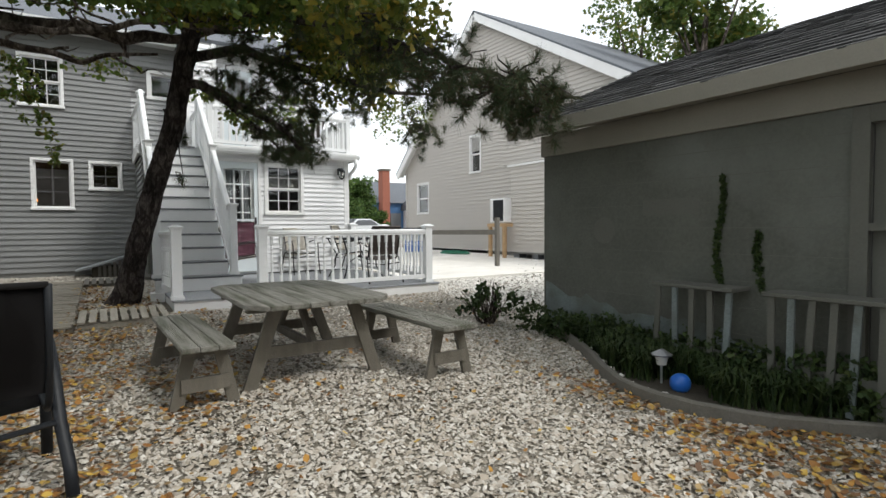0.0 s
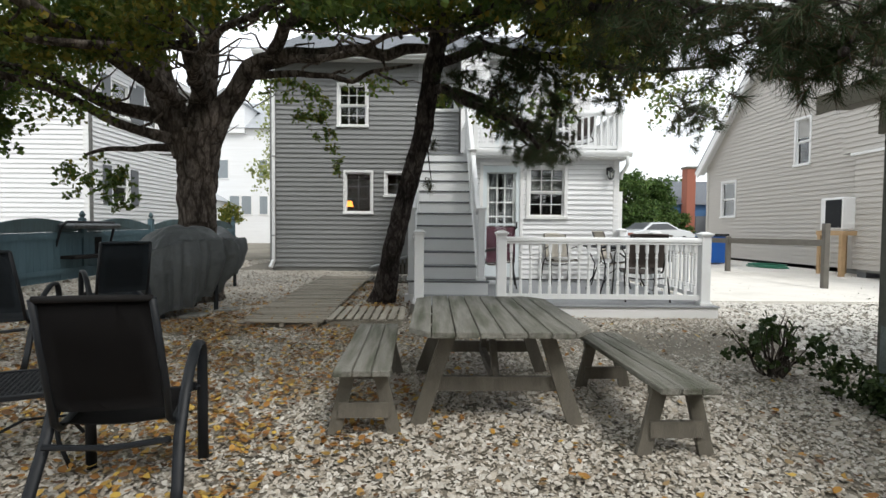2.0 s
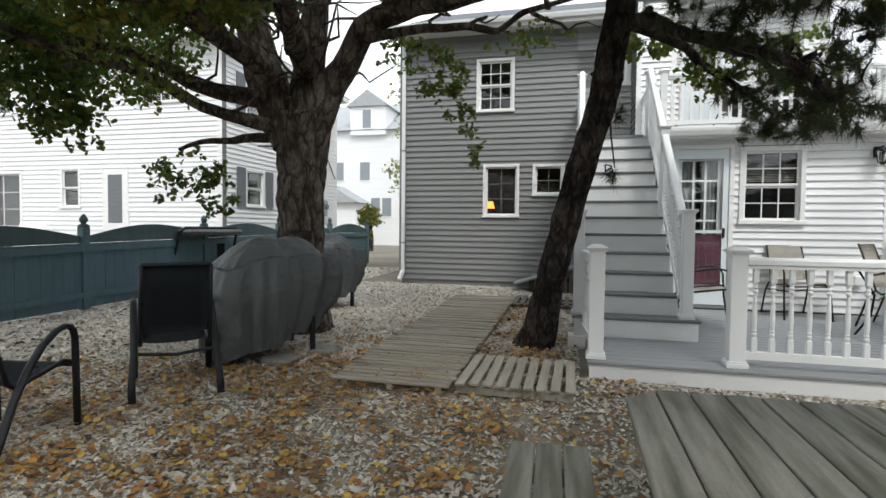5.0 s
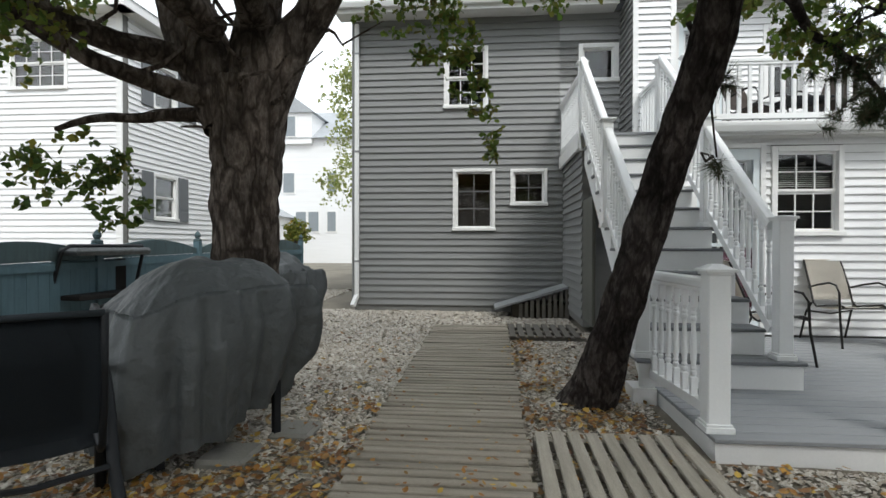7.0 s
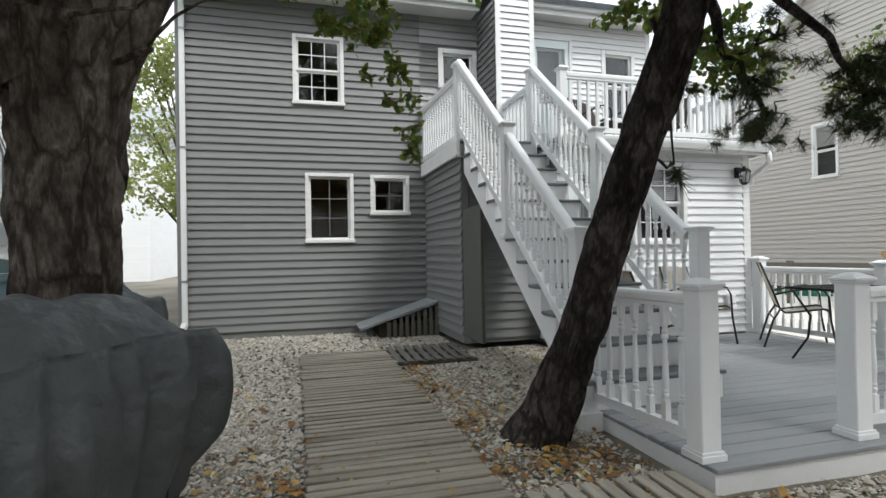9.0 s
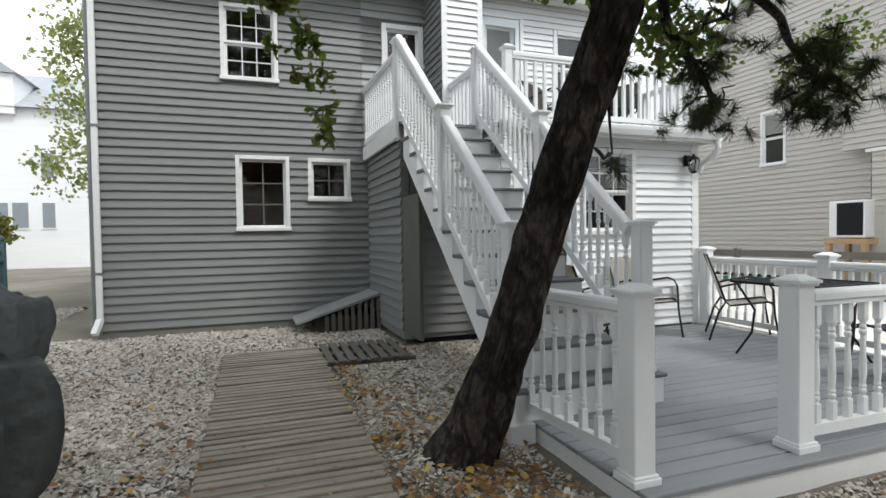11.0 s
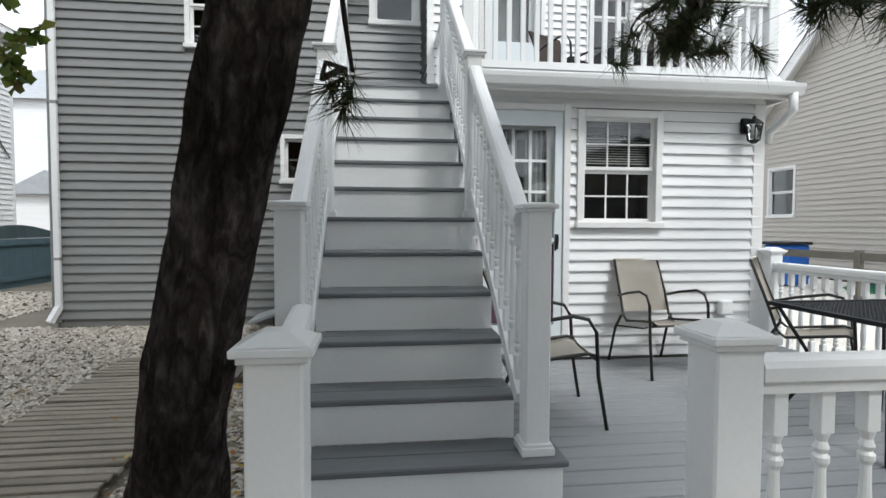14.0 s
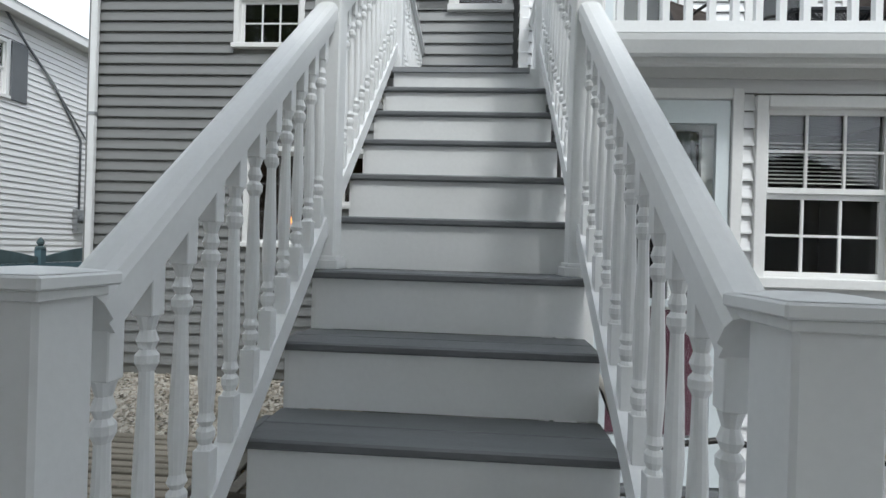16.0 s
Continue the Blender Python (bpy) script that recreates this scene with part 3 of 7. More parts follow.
def upper_wing():
    # nook block beside the landing
    b = plain_wall("wall_nook", (1.62, NOOK_Y), 0, 0.56, 2.78, 5.2, thick=0.1, label="white lap-sided projecting bay beside the upper landing")
    side_boards(b, 0.56, 2.9, 5.15, 0.0945, [], M_SIDE_W)
    corner_trim(b, -0.02, 0.06, 2.88, 5.2, M_TRIM)
    corner_trim(b, 0.5, 0.58, 2.88, 5.2, M_TRIM)
    s = plain_wall("wall_nook_side", (1.615, MAIN_Y), -90, MAIN_Y - NOOK_Y, 2.78, 5.2, thick=0.1, label="grey lap-sided return wall above the landing")
    side_boards(s, MAIN_Y - NOOK_Y - 0.03, 2.9, 5.15, 0.1, [], M_SIDE_G)
    e = plain_wall("wall_nook_east", (2.18, NOOK_Y + 0.1), 90, 0.4, 2.78, 5.2, thick=0.1)
    # balcony door wall
    x0 = 2.19
    holes = [(2.34 - x0, LAND_Z + 0.02, 3.1 - x0, 4.92), (3.62 - x0, 3.62, 4.24 - x0, 4.78)]
    w = plain_wall("wall_upper", (x0, UP_Y), 0, 2.33, 2.78, 5.2, holes, label="bright white lap-sided wall behind the balcony")
    side_boards(w, 2.33, 2.9, 5.15, 0.0945, holes, M_SIDE_W)
    window(w, *holes[1], cols=1, rows=1, sashes=2, label="white double-hung window facing the balcony")
    door(w, holes[0], "white balcony door with a half glass panel", panes=(1, 1), low=0.95, panel=None)
    corner_trim(w, 2.26, 2.35, 2.88, 5.2, M_TRIM)
    side = plain_wall("wall_upper_east", (4.52, UP_Y), 90, 4.0, 2.78, 5.2)
    side_stuff(side, 2.9, 5.15, 0.0945, [], M_SIDE_W, lambda z: (0, 4.0))


def door(parent, hole, label, panes=(3, 5), low=0.6, panel=None, curtain=False):
    u0, z0, u1, z1 = hole
    W, H = u1 - u0, z1 - z0
    d = thing("door", (u0, 0, z0), label=label, kind="structure")
    d.parent = parent
    bm = bmesh.new()
    t = 0.06
    box(bm, 0, -0.03, 0, t, 0.1, H, 0.004)
    box(bm, W - t, -0.03, 0, W, 0.1, H, 0.004)
    box(bm, t, -0.032, H - t, W - t, 0.1, H, 0.004)
    part("door_frame", bm, M_TRIM, d)
    part("threshold", bx(t, -0.045, -0.01, W - t, 0.1, 0.02), M_GALV, d)
    sw = 0.07
    bm = bmesh.new()
    a, b = t + 0.004, W - t - 0.004
    box(bm, a, -0.012, 0.03, a + sw, 0.02, H - t - 0.004)
    box(bm, b - sw, -0.012, 0.03, b, 0.02, H - t - 0.004)
    box(bm, a + sw, -0.013, H - t - 0.13, b - sw, 0.019, H - t - 0.004)
    box(bm, a + sw, -0.013, 0.03, b - sw, 0.019, 0.28 if low < 0.9 else low)
    if low < 0.9:
        box(bm, a + sw, -0.014, 1.0, b - sw, 0.018, 1.04)
    part("door_leaf", bm, M_DOORW, d)
    lo = 0.28 if low < 0.9 else low
    p = part("pane", bx(a + sw, 0.0, lo, b - sw, 0.005, H - t - 0.13), M_GLASS, d)
    p.visible_shadow = False
    # inner door with divided lights
    bm = bmesh.new()
    box(bm, a, 0.055, 0.02, a + 0.12, 0.095, H - t)
    box(bm, b - 0.12, 0.055, 0.02, b, 0.095, H - t)
    box(bm, a + .12, 0.056, H - t - 0.15, b - .12, 0.094, H - t)
    box(bm, a + .12, 0.056, 0.02, b - .12, 0.094, 0.9)
    part("inner_leaf", bm, M_TRIM, d)
    bm = bmesh.new()
    iw, ih, iz = b - a - 0.24, H - t - 0.15 - 0.9, 0.9
    for i in range(1, panes[0]):
        xx = a + 0.12 + iw * i / panes[0]
        box(bm, xx - 0.012, 0.06, iz, xx + 0.012, 0.08, iz + ih)
    for j in range(1, panes[1]):
        zz = iz + ih * j / panes[1]
        box(bm, a + .12, 0.061, zz - 0.012, b - .12, 0.079, zz + 0.012)
    if panes[0] > 1:
        part("muntin", bm, M_TRIM, d)
    if curtain:
        bm = bmesh.new()
        n = 40
        prev = None
        for i in range(n + 1):
            xx = a + 0.13 + (iw - 0.02) * i / n
            yy = 0.115 + 0.012 * math.sin(i * 1.5)
            cur = (bm.verts.new((xx, yy, iz)), bm.verts.new((xx, yy, iz + ih)))
            if prev and not (17 < i < 24):
                bm.faces.new((prev[0], cur[0], cur[1], prev[1]))
            prev = cur
        part("curtain", bm, M_LACE, d, "pale gathered curtain", smooth=True)
    if panel:
        part("door_panel", bx(a + sw + 0.002, 0.006, 0.3, b - sw - 0.002, 0.03, 0.98), panel, d, "plum cloth showing behind the lower glass")
    bm = bmesh.new()
    tube(bm, [(b - 0.05, -0.012, 1.0), (b - 0.05, -0.05, 1.0)], 0.009)
    tube(bm, [(b - 0.05, -0.05, 1.05), (b - 0.052, -0.055, 1.0), (b - 0.075, -0.05, 0.93)], 0.009)
    box(bm, b - 0.065, -0.02, 0.94, b - 0.035, -0.012, 1.07)
    part("door_handle", bm, M_BLACK, d, "black lever handle", smooth=False)


def lower_wing():
    x0, x1 = 1.76, 4.52
    holes = [(1.9 - x0, DECK_Z + 0.03, 2.72 - x0, 2.66), (2.78 - x0, 1.6, 3.56 - x0, 2.62)]
    w = plain_wall("wall_wing", (x0, WING_Y), 0, x1 - x0, 0.4, 2.82, holes, label="bright white vinyl lap-sided wall facing the deck")
    door(w, holes[0], "white storm door with curtained divided glass and plum lower panel", panes=(3, 4), low=0.6, panel=M_BURG, curtain=True)
    window(w, *holes[1], cols=3, rows=2, sashes=2, label="white double-hung window with a half-lowered blind", blind=True, proud=0.04, trim=0.062)
    side_boards(w, x1 - x0 - 0.0, 0.46, 2.7, 0.0945, holes, M_SIDE_W)
    corner_trim(w, x1 - x0 - 0.085, x1 - x0 + 0.024, 0.4, 2.74, M_TRIM)
    part("frieze_board", bx(0, -0.03, 2.71, x1 - x0, -0.018, 2.8), M_TRIM, w)
    s = plain_wall("wall_wing_west", (x0, MAIN_Y), -90, MAIN_Y - WING_Y - 0.15, 0.4, 2.8, thick=0.1, label="white lap-sided side wall beside the stairs")
    side_boards(s, MAIN_Y - WING_Y - 0.15, 0.46, 2.75, 0.1, [], M_SIDE_W)
    e = plain_wall("wall_wing_east", (x1, WING_Y + 0.15), 90, 2.05, 0.4, 2.8, label="white lap-sided end wall")
    side_boards(e, 2.05, 0.46, 2.75, 0.0945, [], M_SIDE_W)
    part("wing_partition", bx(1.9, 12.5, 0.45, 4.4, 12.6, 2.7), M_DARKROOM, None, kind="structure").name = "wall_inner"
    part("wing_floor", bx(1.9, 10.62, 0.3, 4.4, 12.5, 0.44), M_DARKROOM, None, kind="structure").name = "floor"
    # small bay on the far side
    part("side_bay", bx(4.56, 11.4, 0.5, 4.95, 12.3, 2.2), M_TRIM, None, "small white boxed bay on the wing's end", kind="structure").name = "bay_window"
    # enclosed space under the landing
    u = plain_wall("wall_understair", (0.74, MAIN_Y - 0.005), -90, 1.78, 0.45, LAND_Z - 0.16, thick=0.08, label="grey lap-sided wall under the stair landing")
    side_boards(u, 1.78, 0.55, LAND_Z - 0.2, 0.1085, [], M_SIDE_G)
    f = plain_wall("wall_understair_front", (0.83, 10.9), 0, 0.9, 0.45, 2.55, thick=0.07)
    side_boards(f, 0.9, 0.5, 2.5, 0.1085, [], M_SIDE_G)
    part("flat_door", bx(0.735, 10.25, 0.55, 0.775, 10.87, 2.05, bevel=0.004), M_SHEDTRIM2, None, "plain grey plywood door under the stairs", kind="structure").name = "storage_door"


def landing_and_balcony():
    b = thing("balcony", kind="structure", label="white-railed upper deck over the single-storey wing")
    n = int(round((UP_Y - 10.3) / 0.14))
    for i in range(n):
        y = 10.3 + i * (UP_Y - 10.305) / n
        part_ob = part("deck_board", bx(1.77, y, LAND_Z - 0.03, 4.6, y + (UP_Y - 10.305) / n - 0.006, LAND_Z), M_DECK, b)
    part("rim_board", bx(1.7, 10.24, 2.72, 4.62, 10.295, 2.875, bevel=0.004), M_TRIM, b)
    part("rim_board", bx(4.622, 10.24, 2.72, 4.66, 12.38, 2.875, bevel=0.004), M_TRIM, b)
    part("soffit", bx(1.78, 10.3, 2.79, 4.6, WING_Y - 0.035, 2.81), M_SOFFIT, b)
    g = thing("gutter_run", label="white eave gutter with a curved downspout elbow", category="gutter")
    gutter(g, 1.72, 4.68, 10.235, 2.83)
    bm = bmesh.new()
    tube(bm, [(4.6, 10.19, 2.76), (4.61, 10.2, 2.62), (4.6, 10.32, 2.53), (4.58, 10.44, 2.47), (4.575, 10.46, 2.36)], 0.038, 10)
    part("downspout_elbow", bm, M_WHITE, g, smooth=True)
    l = thing("landing", kind="structure", label="grey-boarded top landing with white fascia")
    for i in range(13):
        y = 10.776 + i * 0.1455
        part("deck_board", bx(0.7, y, LAND_Z - 0.03, 1.6, y + 0.14, LAND_Z), M_DECK, l)
    part("rim_board", bx(0.655, 10.8, LAND_Z - 0.19, 0.695, MAIN_Y - 0.03, LAND_Z - 0.002, bevel=0.004), M_TRIM, l)


def baluster_mesh(height, square=False):
    bm = bmesh.new()
    if square:
        box(bm, -0.018, -0.018, 0, 0.018, 0.018, height)
    else:
        e = height * 0.17
        box(bm, -0.019, -0.019, 0, 0.019, 0.019, e, 0.002)
        box(bm, -0.019, -0.019, height - e, 0.019, 0.019, height, 0.002)
        h = height - 2 * e
        prof = [(0.018, 0), (0.013, .02), (0.019, .05), (0.019, .08), (0.012, .1), (0.019, .125), (0.014, .16), (0.0185, .3), (0.0165, .5), (0.0125, .72), (0.012, .8), (0.019, .83), (0.019, .86), (0.012, .88), (0.018, .91), (0.012, .95), (0.019, 1.0)]
        lathe(bm, [(r * 1.04, e + z * h) for r, z in prof], 12)
    me = bpy.data.meshes.new("baluster")
    bmesh.ops.recalc_face_normals(bm, faces=bm.faces)
    bm.to_mesh(me)
    bm.free()
    me.materials.append(M_WHITE)
    return me


BAL = {}


def baluster(parent, x, y, z, height, square=False):
    key = (round(height, 2), square)
    if key not in BAL:
        BAL[key] = baluster_mesh(height, square)
    return share("baluster", BAL[key], parent, (x, y, z))


def post(parent, x, y, z0, z1, s=0.105, peak=0.025):
    """A boxed post with a foot moulding and a cap that rises by peak; z1 is where a full peak would end."""
    p = part("post", bx(x - s / 2, y - s / 2, z0, x + s / 2, y + s / 2, z1 - 0.035, bevel=0.006), M_WHITE, parent)
    bm = bmesh.new()
    c = s / 2
    for a, lo, hi in ((0.018, 0, 0.035), (0.01, 0.035, 0.05)):
        box(bm, x - c - a, y - c - a, z0 + lo, x + c + a, y + c + a, z0 + hi, 0.003)
    part("post_foot", bm, M_WHITE, p)
    bm = bmesh.new()
    box(bm, x - c - 0.012, y - c - 0.012, z1 - 0.06, x + c + 0.012, y + c + 0.012, z1 - 0.045, 0.002)
    box(bm, x - c - 0.024, y - c - 0.024, z1 - 0.045, x + c + 0.024, y + c + 0.024, z1 - 0.026, 0.003)
    lo = [bm.verts.new((x + a * (c + 0.015), y + b * (c + 0.015), z1 - 0.025)) for a, b in ((-1, -1), (1, -1), (1, 1), (-1, 1))]
    hi = [bm.verts.new((x + a * 0.03, y + b * 0.03, z1 - 0.025 + peak)) for a, b in ((-1, -1), (1, -1), (1, 1), (-1, 1))]
    for i in range(4):
        bm.faces.new((lo[i], lo[(i + 1) % 4], hi[(i + 1) % 4], hi[i]))
    bm.faces.new(hi)
    part("post_cap", bm, M_WHITE, p)
    return p


def rail_bar(bm, p, q, w, h):
    """A moulded hand rail from p to q: rounded top, cove below."""
    p, q = Vector(p), Vector(q)
    d = (q - p).normalized()
    s = d.cross(Vector((0, 0, 1))).normalized()
    u = s.cross(d)
    prof = [(-0.36, -1.0), (0.36, -1.0), (0.36, -0.62), (0.5, -0.45), (0.5, 0.1), (0.42, 0.36), (0.22, 0.48), (0, 0.5), (-0.22, 0.48), (-0.42, 0.36), (-0.5, 0.1), (-0.5, -0.45), (-0.36, -0.62)]
    a, b = [[bm.verts.new(c + s * (x * w) + u * (y * h)) for x, y in prof] for c in (p, q)]
    for i in range(len(prof)):
        j = (i + 1) % len(prof)
        bm.faces.new((a[i], a[j], b[j], b[i]))
    bm.faces.new(a[::-1])
    bm.faces.new(b)
    return bm


def railing(parent, p, q, floor, top, pitch=0.112, square=False, gap=0.08):
    """A level rail from p to q: top rail, bottom rail and balusters."""
    (x0, y0), (x1, y1) = p, q
    L = math.hypot(x1 - x0, y1 - y0)
    part("top_rail", rail_bar(bmesh.new(), (x0, y0, top - 0.03), (x1, y1, top - 0.03), 0.085, 0.058), M_WHITE, parent)
    part("bottom_rail", beam(bmesh.new(), (x0, y0, floor + gap + 0.02), (x1, y1, floor + gap + 0.02), 0.05, 0.06), M_WHITE, parent)
    n = max(1, int(L / pitch))
    for i in range(n):
        k = (i + 0.5) / n
        baluster(parent, x0 + (x1 - x0) * k, y0 + (y1 - y0) * k, floor + gap + 0.045, top - 0.09 - floor - gap - 0.04, square)


def stair_rail(parent, x, y0, y1, pitch=0.1):
    """A sloping rail over the steps."""
    f = lambda y: nosing_z(y)
    d = Vector((0, y1 - y0, f(y1) - f(y0))).normalized()
    part("top_rail", rail_bar(bmesh.new(), (x, y0, f(y0) + 0.85), (x, y1, f(y1) + 0.85), 0.078, 0.058), M_WHITE, parent)
    part("bottom_rail", beam(bmesh.new(), (x, y0, f(y0) + 0.055), (x, y1, f(y1) + 0.055), 0.05, 0.065), M_WHITE, parent)
    n = int((y1 - y0) / pitch)
    for i in range(n):
        y = y0 + (y1 - y0) * (i + 0.5) / n
        baluster(parent, x, y, f(y) + 0.065, 0.745)


def staircase():
    s = thing("outdoor_staircase", (0, 0, 0), label="straight outdoor staircase with white risers, grey treads and turned white balusters", category="stairs")
    for k in range(1, 12):
        y, z = STEP_Y1 + (k - 1) * STEP_RUN, DECK_Z + k * STEP_RISE
        xa, xb = (SX0 - 0.08, SX1 + 0.16) if k == 1 else (SX0 + 0.0, SX1 - 0.0)
        zr = z - STEP_RISE if k > 1 else DECK_Z
        part("riser", bx(xa + 0.02, y + 0.022, zr + 0.001, xb - 0.02, y + 0.04, z - 0.028), M_WHITE, s)
        bm = bx(xa, y, z - 0.027, xb, y + 0.135, z, bevel=0.006)
        box(bm, xa, y + 0.139, z - 0.027, xb, y + STEP_RUN + 0.02, z - 0.0005, 0.003)
        part("tread", bm, M_TREAD, s)
    y = STEP_Y1 + 11 * STEP_RUN
    part("riser", bx(SX0 + 0.02, y + 0.022, LAND_Z - STEP_RISE, SX1 - 0.02, y + 0.045, LAND_Z - 0.001), M_WHITE, s)
    # side stringers, cut like a saw under the treads
    for x in (SX0 + 0.004, SX1 - 0.034):
        bm = bmesh.new()
        up = []
        for k in range(1, 12):
            yy, zz = STEP_Y1 + 0.03 + (k - 1) * STEP_RUN, DECK_Z + k * STEP_RISE - 0.029
            up += [(yy, zz - STEP_RISE + (0.0 if k > 1 else 0.02)), (yy, zz)]
        ye = STEP_Y1 + 11 * STEP_RUN + 0.02
        up.append((ye, DECK_Z + 11 * STEP_RISE - 0.029))
        low = [(STEP_Y1 + 0.03, DECK_Z + 0.002), (8.3, DECK_Z + 0.002), (ye, nosing_z(ye) - 0.42)]
        ring = [bm.verts.new((x, a, b)) for a, b in up + low[::-1][:2]]
        f0 = bm.faces.new(ring)
        res = bmesh.ops.extrude_face_region(bm, geom=[f0])
        for v in res["geom"]:
            if isinstance(v, bmesh.types.BMVert):
                v.co.x += 0.03
        bmesh.ops.triangulate(bm, faces=bm.faces[:])
        part("stringer", bm, M_WHITE, s)
    # little brackets under the tread ends, on the open side
    for k in range(2, 12):
        y, z = STEP_Y1 + (k - 1) * STEP_RUN, DECK_Z + k * STEP_RISE
        part("bracket", bx(SX0 - 0.02, y + 0.0, z - 0.028, SX0 - 0.001, y + 0.2, z - 0.002), M_TREAD, s)
    for x, zt in ((SX0 - 0.02, 1.725), (SX1 + 0.045, 1.725)):
        post(s, x, 8.17, DECK_Z + STEP_RISE, zt, peak=0.006)
    for x in (SX0 - 0.0, SX1 + 0.005):
        post(s, x, 9.47, 1.66, 2.77, 0.1, peak=0.006)
        post(s, x, 10.95, LAND_Z - 0.2, 3.84, 0.1)
        stair_rail(s, x, 8.235, 9.42)
        stair_rail(s, x, 9.52, 10.9)
    return s


def rails_and_decks():
    d = thing("deck_floor", kind="structure", label="low grey composite deck with white fascia boards")
    y0, y1 = 7.02, WING_Y - 0.03
    n = 25
    for i in range(n):
        a = y0 + i * (y1 - y0) / n
        part("deck_board", bx(0.79 if a < 8.25 else 1.72, a, DECK_Z - 0.025, 4.66, a + (y1 - y0) / n - 0.012, DECK_Z, bevel=0.004), M_DECK, d)
    part("fascia", bx(0.82, y0 + 0.02, 0.2, 4.62, y0 + 0.05, DECK_Z - 0.027), M_TRIM, d)
    part("fascia", bx(0.80, y0 + 0.02, 0.2, 0.82, 8.1, DECK_Z - 0.027), M_TRIM, d)
    part("fascia", bx(4.62, y0 + 0.02, 0.2, 4.645, y1, DECK_Z - 0.027), M_TRIM, d)
    part("fascia", bx(0.8, 8.3, 0.2, 1.73, 8.33, DECK_Z - 0.027), M_TRIM, d)
    part("edge_board", bx(0.62, 8.02, DECK_Z - 0.2, 0.789, 8.25, DECK_Z), M_TRIM, d)
    f = thing("deck_railing", (0, 0, 0), label="white vinyl deck railing with turned balusters and capped posts", category="railing")
    top = 1.3
    post(f, 0.85, 7.17, DECK_Z, 1.38, 0.122)
    post(f, 1.9, 7.17, DECK_Z, 1.38, 0.122)
    post(f, 4.5, 7.14, DECK_Z, 1.38, 0.122)
    post(f, 4.58, 8.85, DECK_Z, 1.39, 0.12)
    post(f, 4.58, 10.36, DECK_Z, 1.43, 0.12)
    railing(f, (1.96, 7.15), (4.44, 7.13), DECK_Z, top, 0.124)
    railing(f, (4.55, 7.17), (4.58, 8.79), DECK_Z, top)
    railing(f, (4.58, 8.91), (4.58, 10.3), DECK_Z, top)
    railing(f, (0.84, 7.24), (0.77, 8.11), DECK_Z, top)
    g = thing("balcony_railing", (0, 0, 0), label="white upper-deck railing with square balusters", category="railing")
    topb = LAND_Z + 0.74
    post(g, 4.5, 10.36, LAND_Z, topb + 0.06, 0.1)
    post(g, 1.8, 10.36, LAND_Z, topb + 0.06, 0.09)
    railing(g, (1.85, 10.36), (4.45, 10.36), LAND_Z, topb, 0.115, True, 0.05)
    railing(g, (4.5, 10.41), (4.5, UP_Y - 0.03), LAND_Z, topb, 0.115, True, 0.05)
    railing(g, (1.72, 11.0), (1.72, NOOK_Y - 0.03), LAND_Z, topb + 0.05, 0.115, True, 0.05)
    railing(g, (0.74, 11.0), (0.7, MAIN_Y - 0.03), LAND_Z, topb + 0.1, 0.115, False, 0.05)


main_house()
main_roof()
upper_wing()
lower_wing()
landing_and_balcony()
staircase()
rails_and_decks()


def downspout():
    d = thing("downspout", label="white square downspout at the grey house corner", category="downspout")
    bm = bx(-2.655, MAIN_Y - 0.075, 0.62, -2.585, MAIN_Y - 0.025, 5.1, bevel=0.008)
    part("pipe", bm, M_WHITE, d)
    bm = bmesh.new()
    beam(bm, (-2.62, MAIN_Y - 0.05, 0.65), (-2.66, MAIN_Y - 0.16, 0.49), 0.07, 0.06)
    part("spout", bm, M_WHITE, d)
    for z in (1.2, 3.0, 4.6):
        part("strap", bx(-2.66, MAIN_Y - 0.08, z, -2.58, MAIN_Y - 0.023, z + 0.03), M_GALV, d)


downspout()


# ---- garden structures ----
def boardwalk():
    w = thing("boardwalk", label="worn grey slatted wooden walkway leading to the house", category="walkway")
    proto = [None] * 3
    y, i = 6.42, 0
    rnd = random.Random(3)
    while y < 10.98:
        if proto[i % 3] is None:
            ob = part("slat", bx(-0.475, -0.031, 0, 0.475, 0.031, 0.02, bevel=0.004), M_SLAT, w)
            proto[i % 3] = ob.data
        else:
            ob = share("slat", proto[i % 3], w, (0, 0, 0))
        ob.location = (-0.68 + rnd.uniform(-0.014, 0.014), y, ground_z(0, y) + 0.035 + rnd.uniform(-0.003, 0.003))
        ob.rotation_euler = (rnd.uniform(-0.03, 0.03), rnd.uniform(-0.008, 0.008), rnd.uniform(-0.012, 0.012))
        y += 0.083
        i += 1
    for x in (-1.05, -0.68, -0.3):
        bm = bmesh.new()
        for ya, yb in ((6.4, 7.3), (7.3, 9.2), (9.2, 11.0)):
            beam(bm, (x, ya, ground_z(0, ya) + 0.01), (x, yb, ground_z(0, yb) + 0.01), 0.05, 0.045)
        part("bearer", bm, M_SLAT, w)


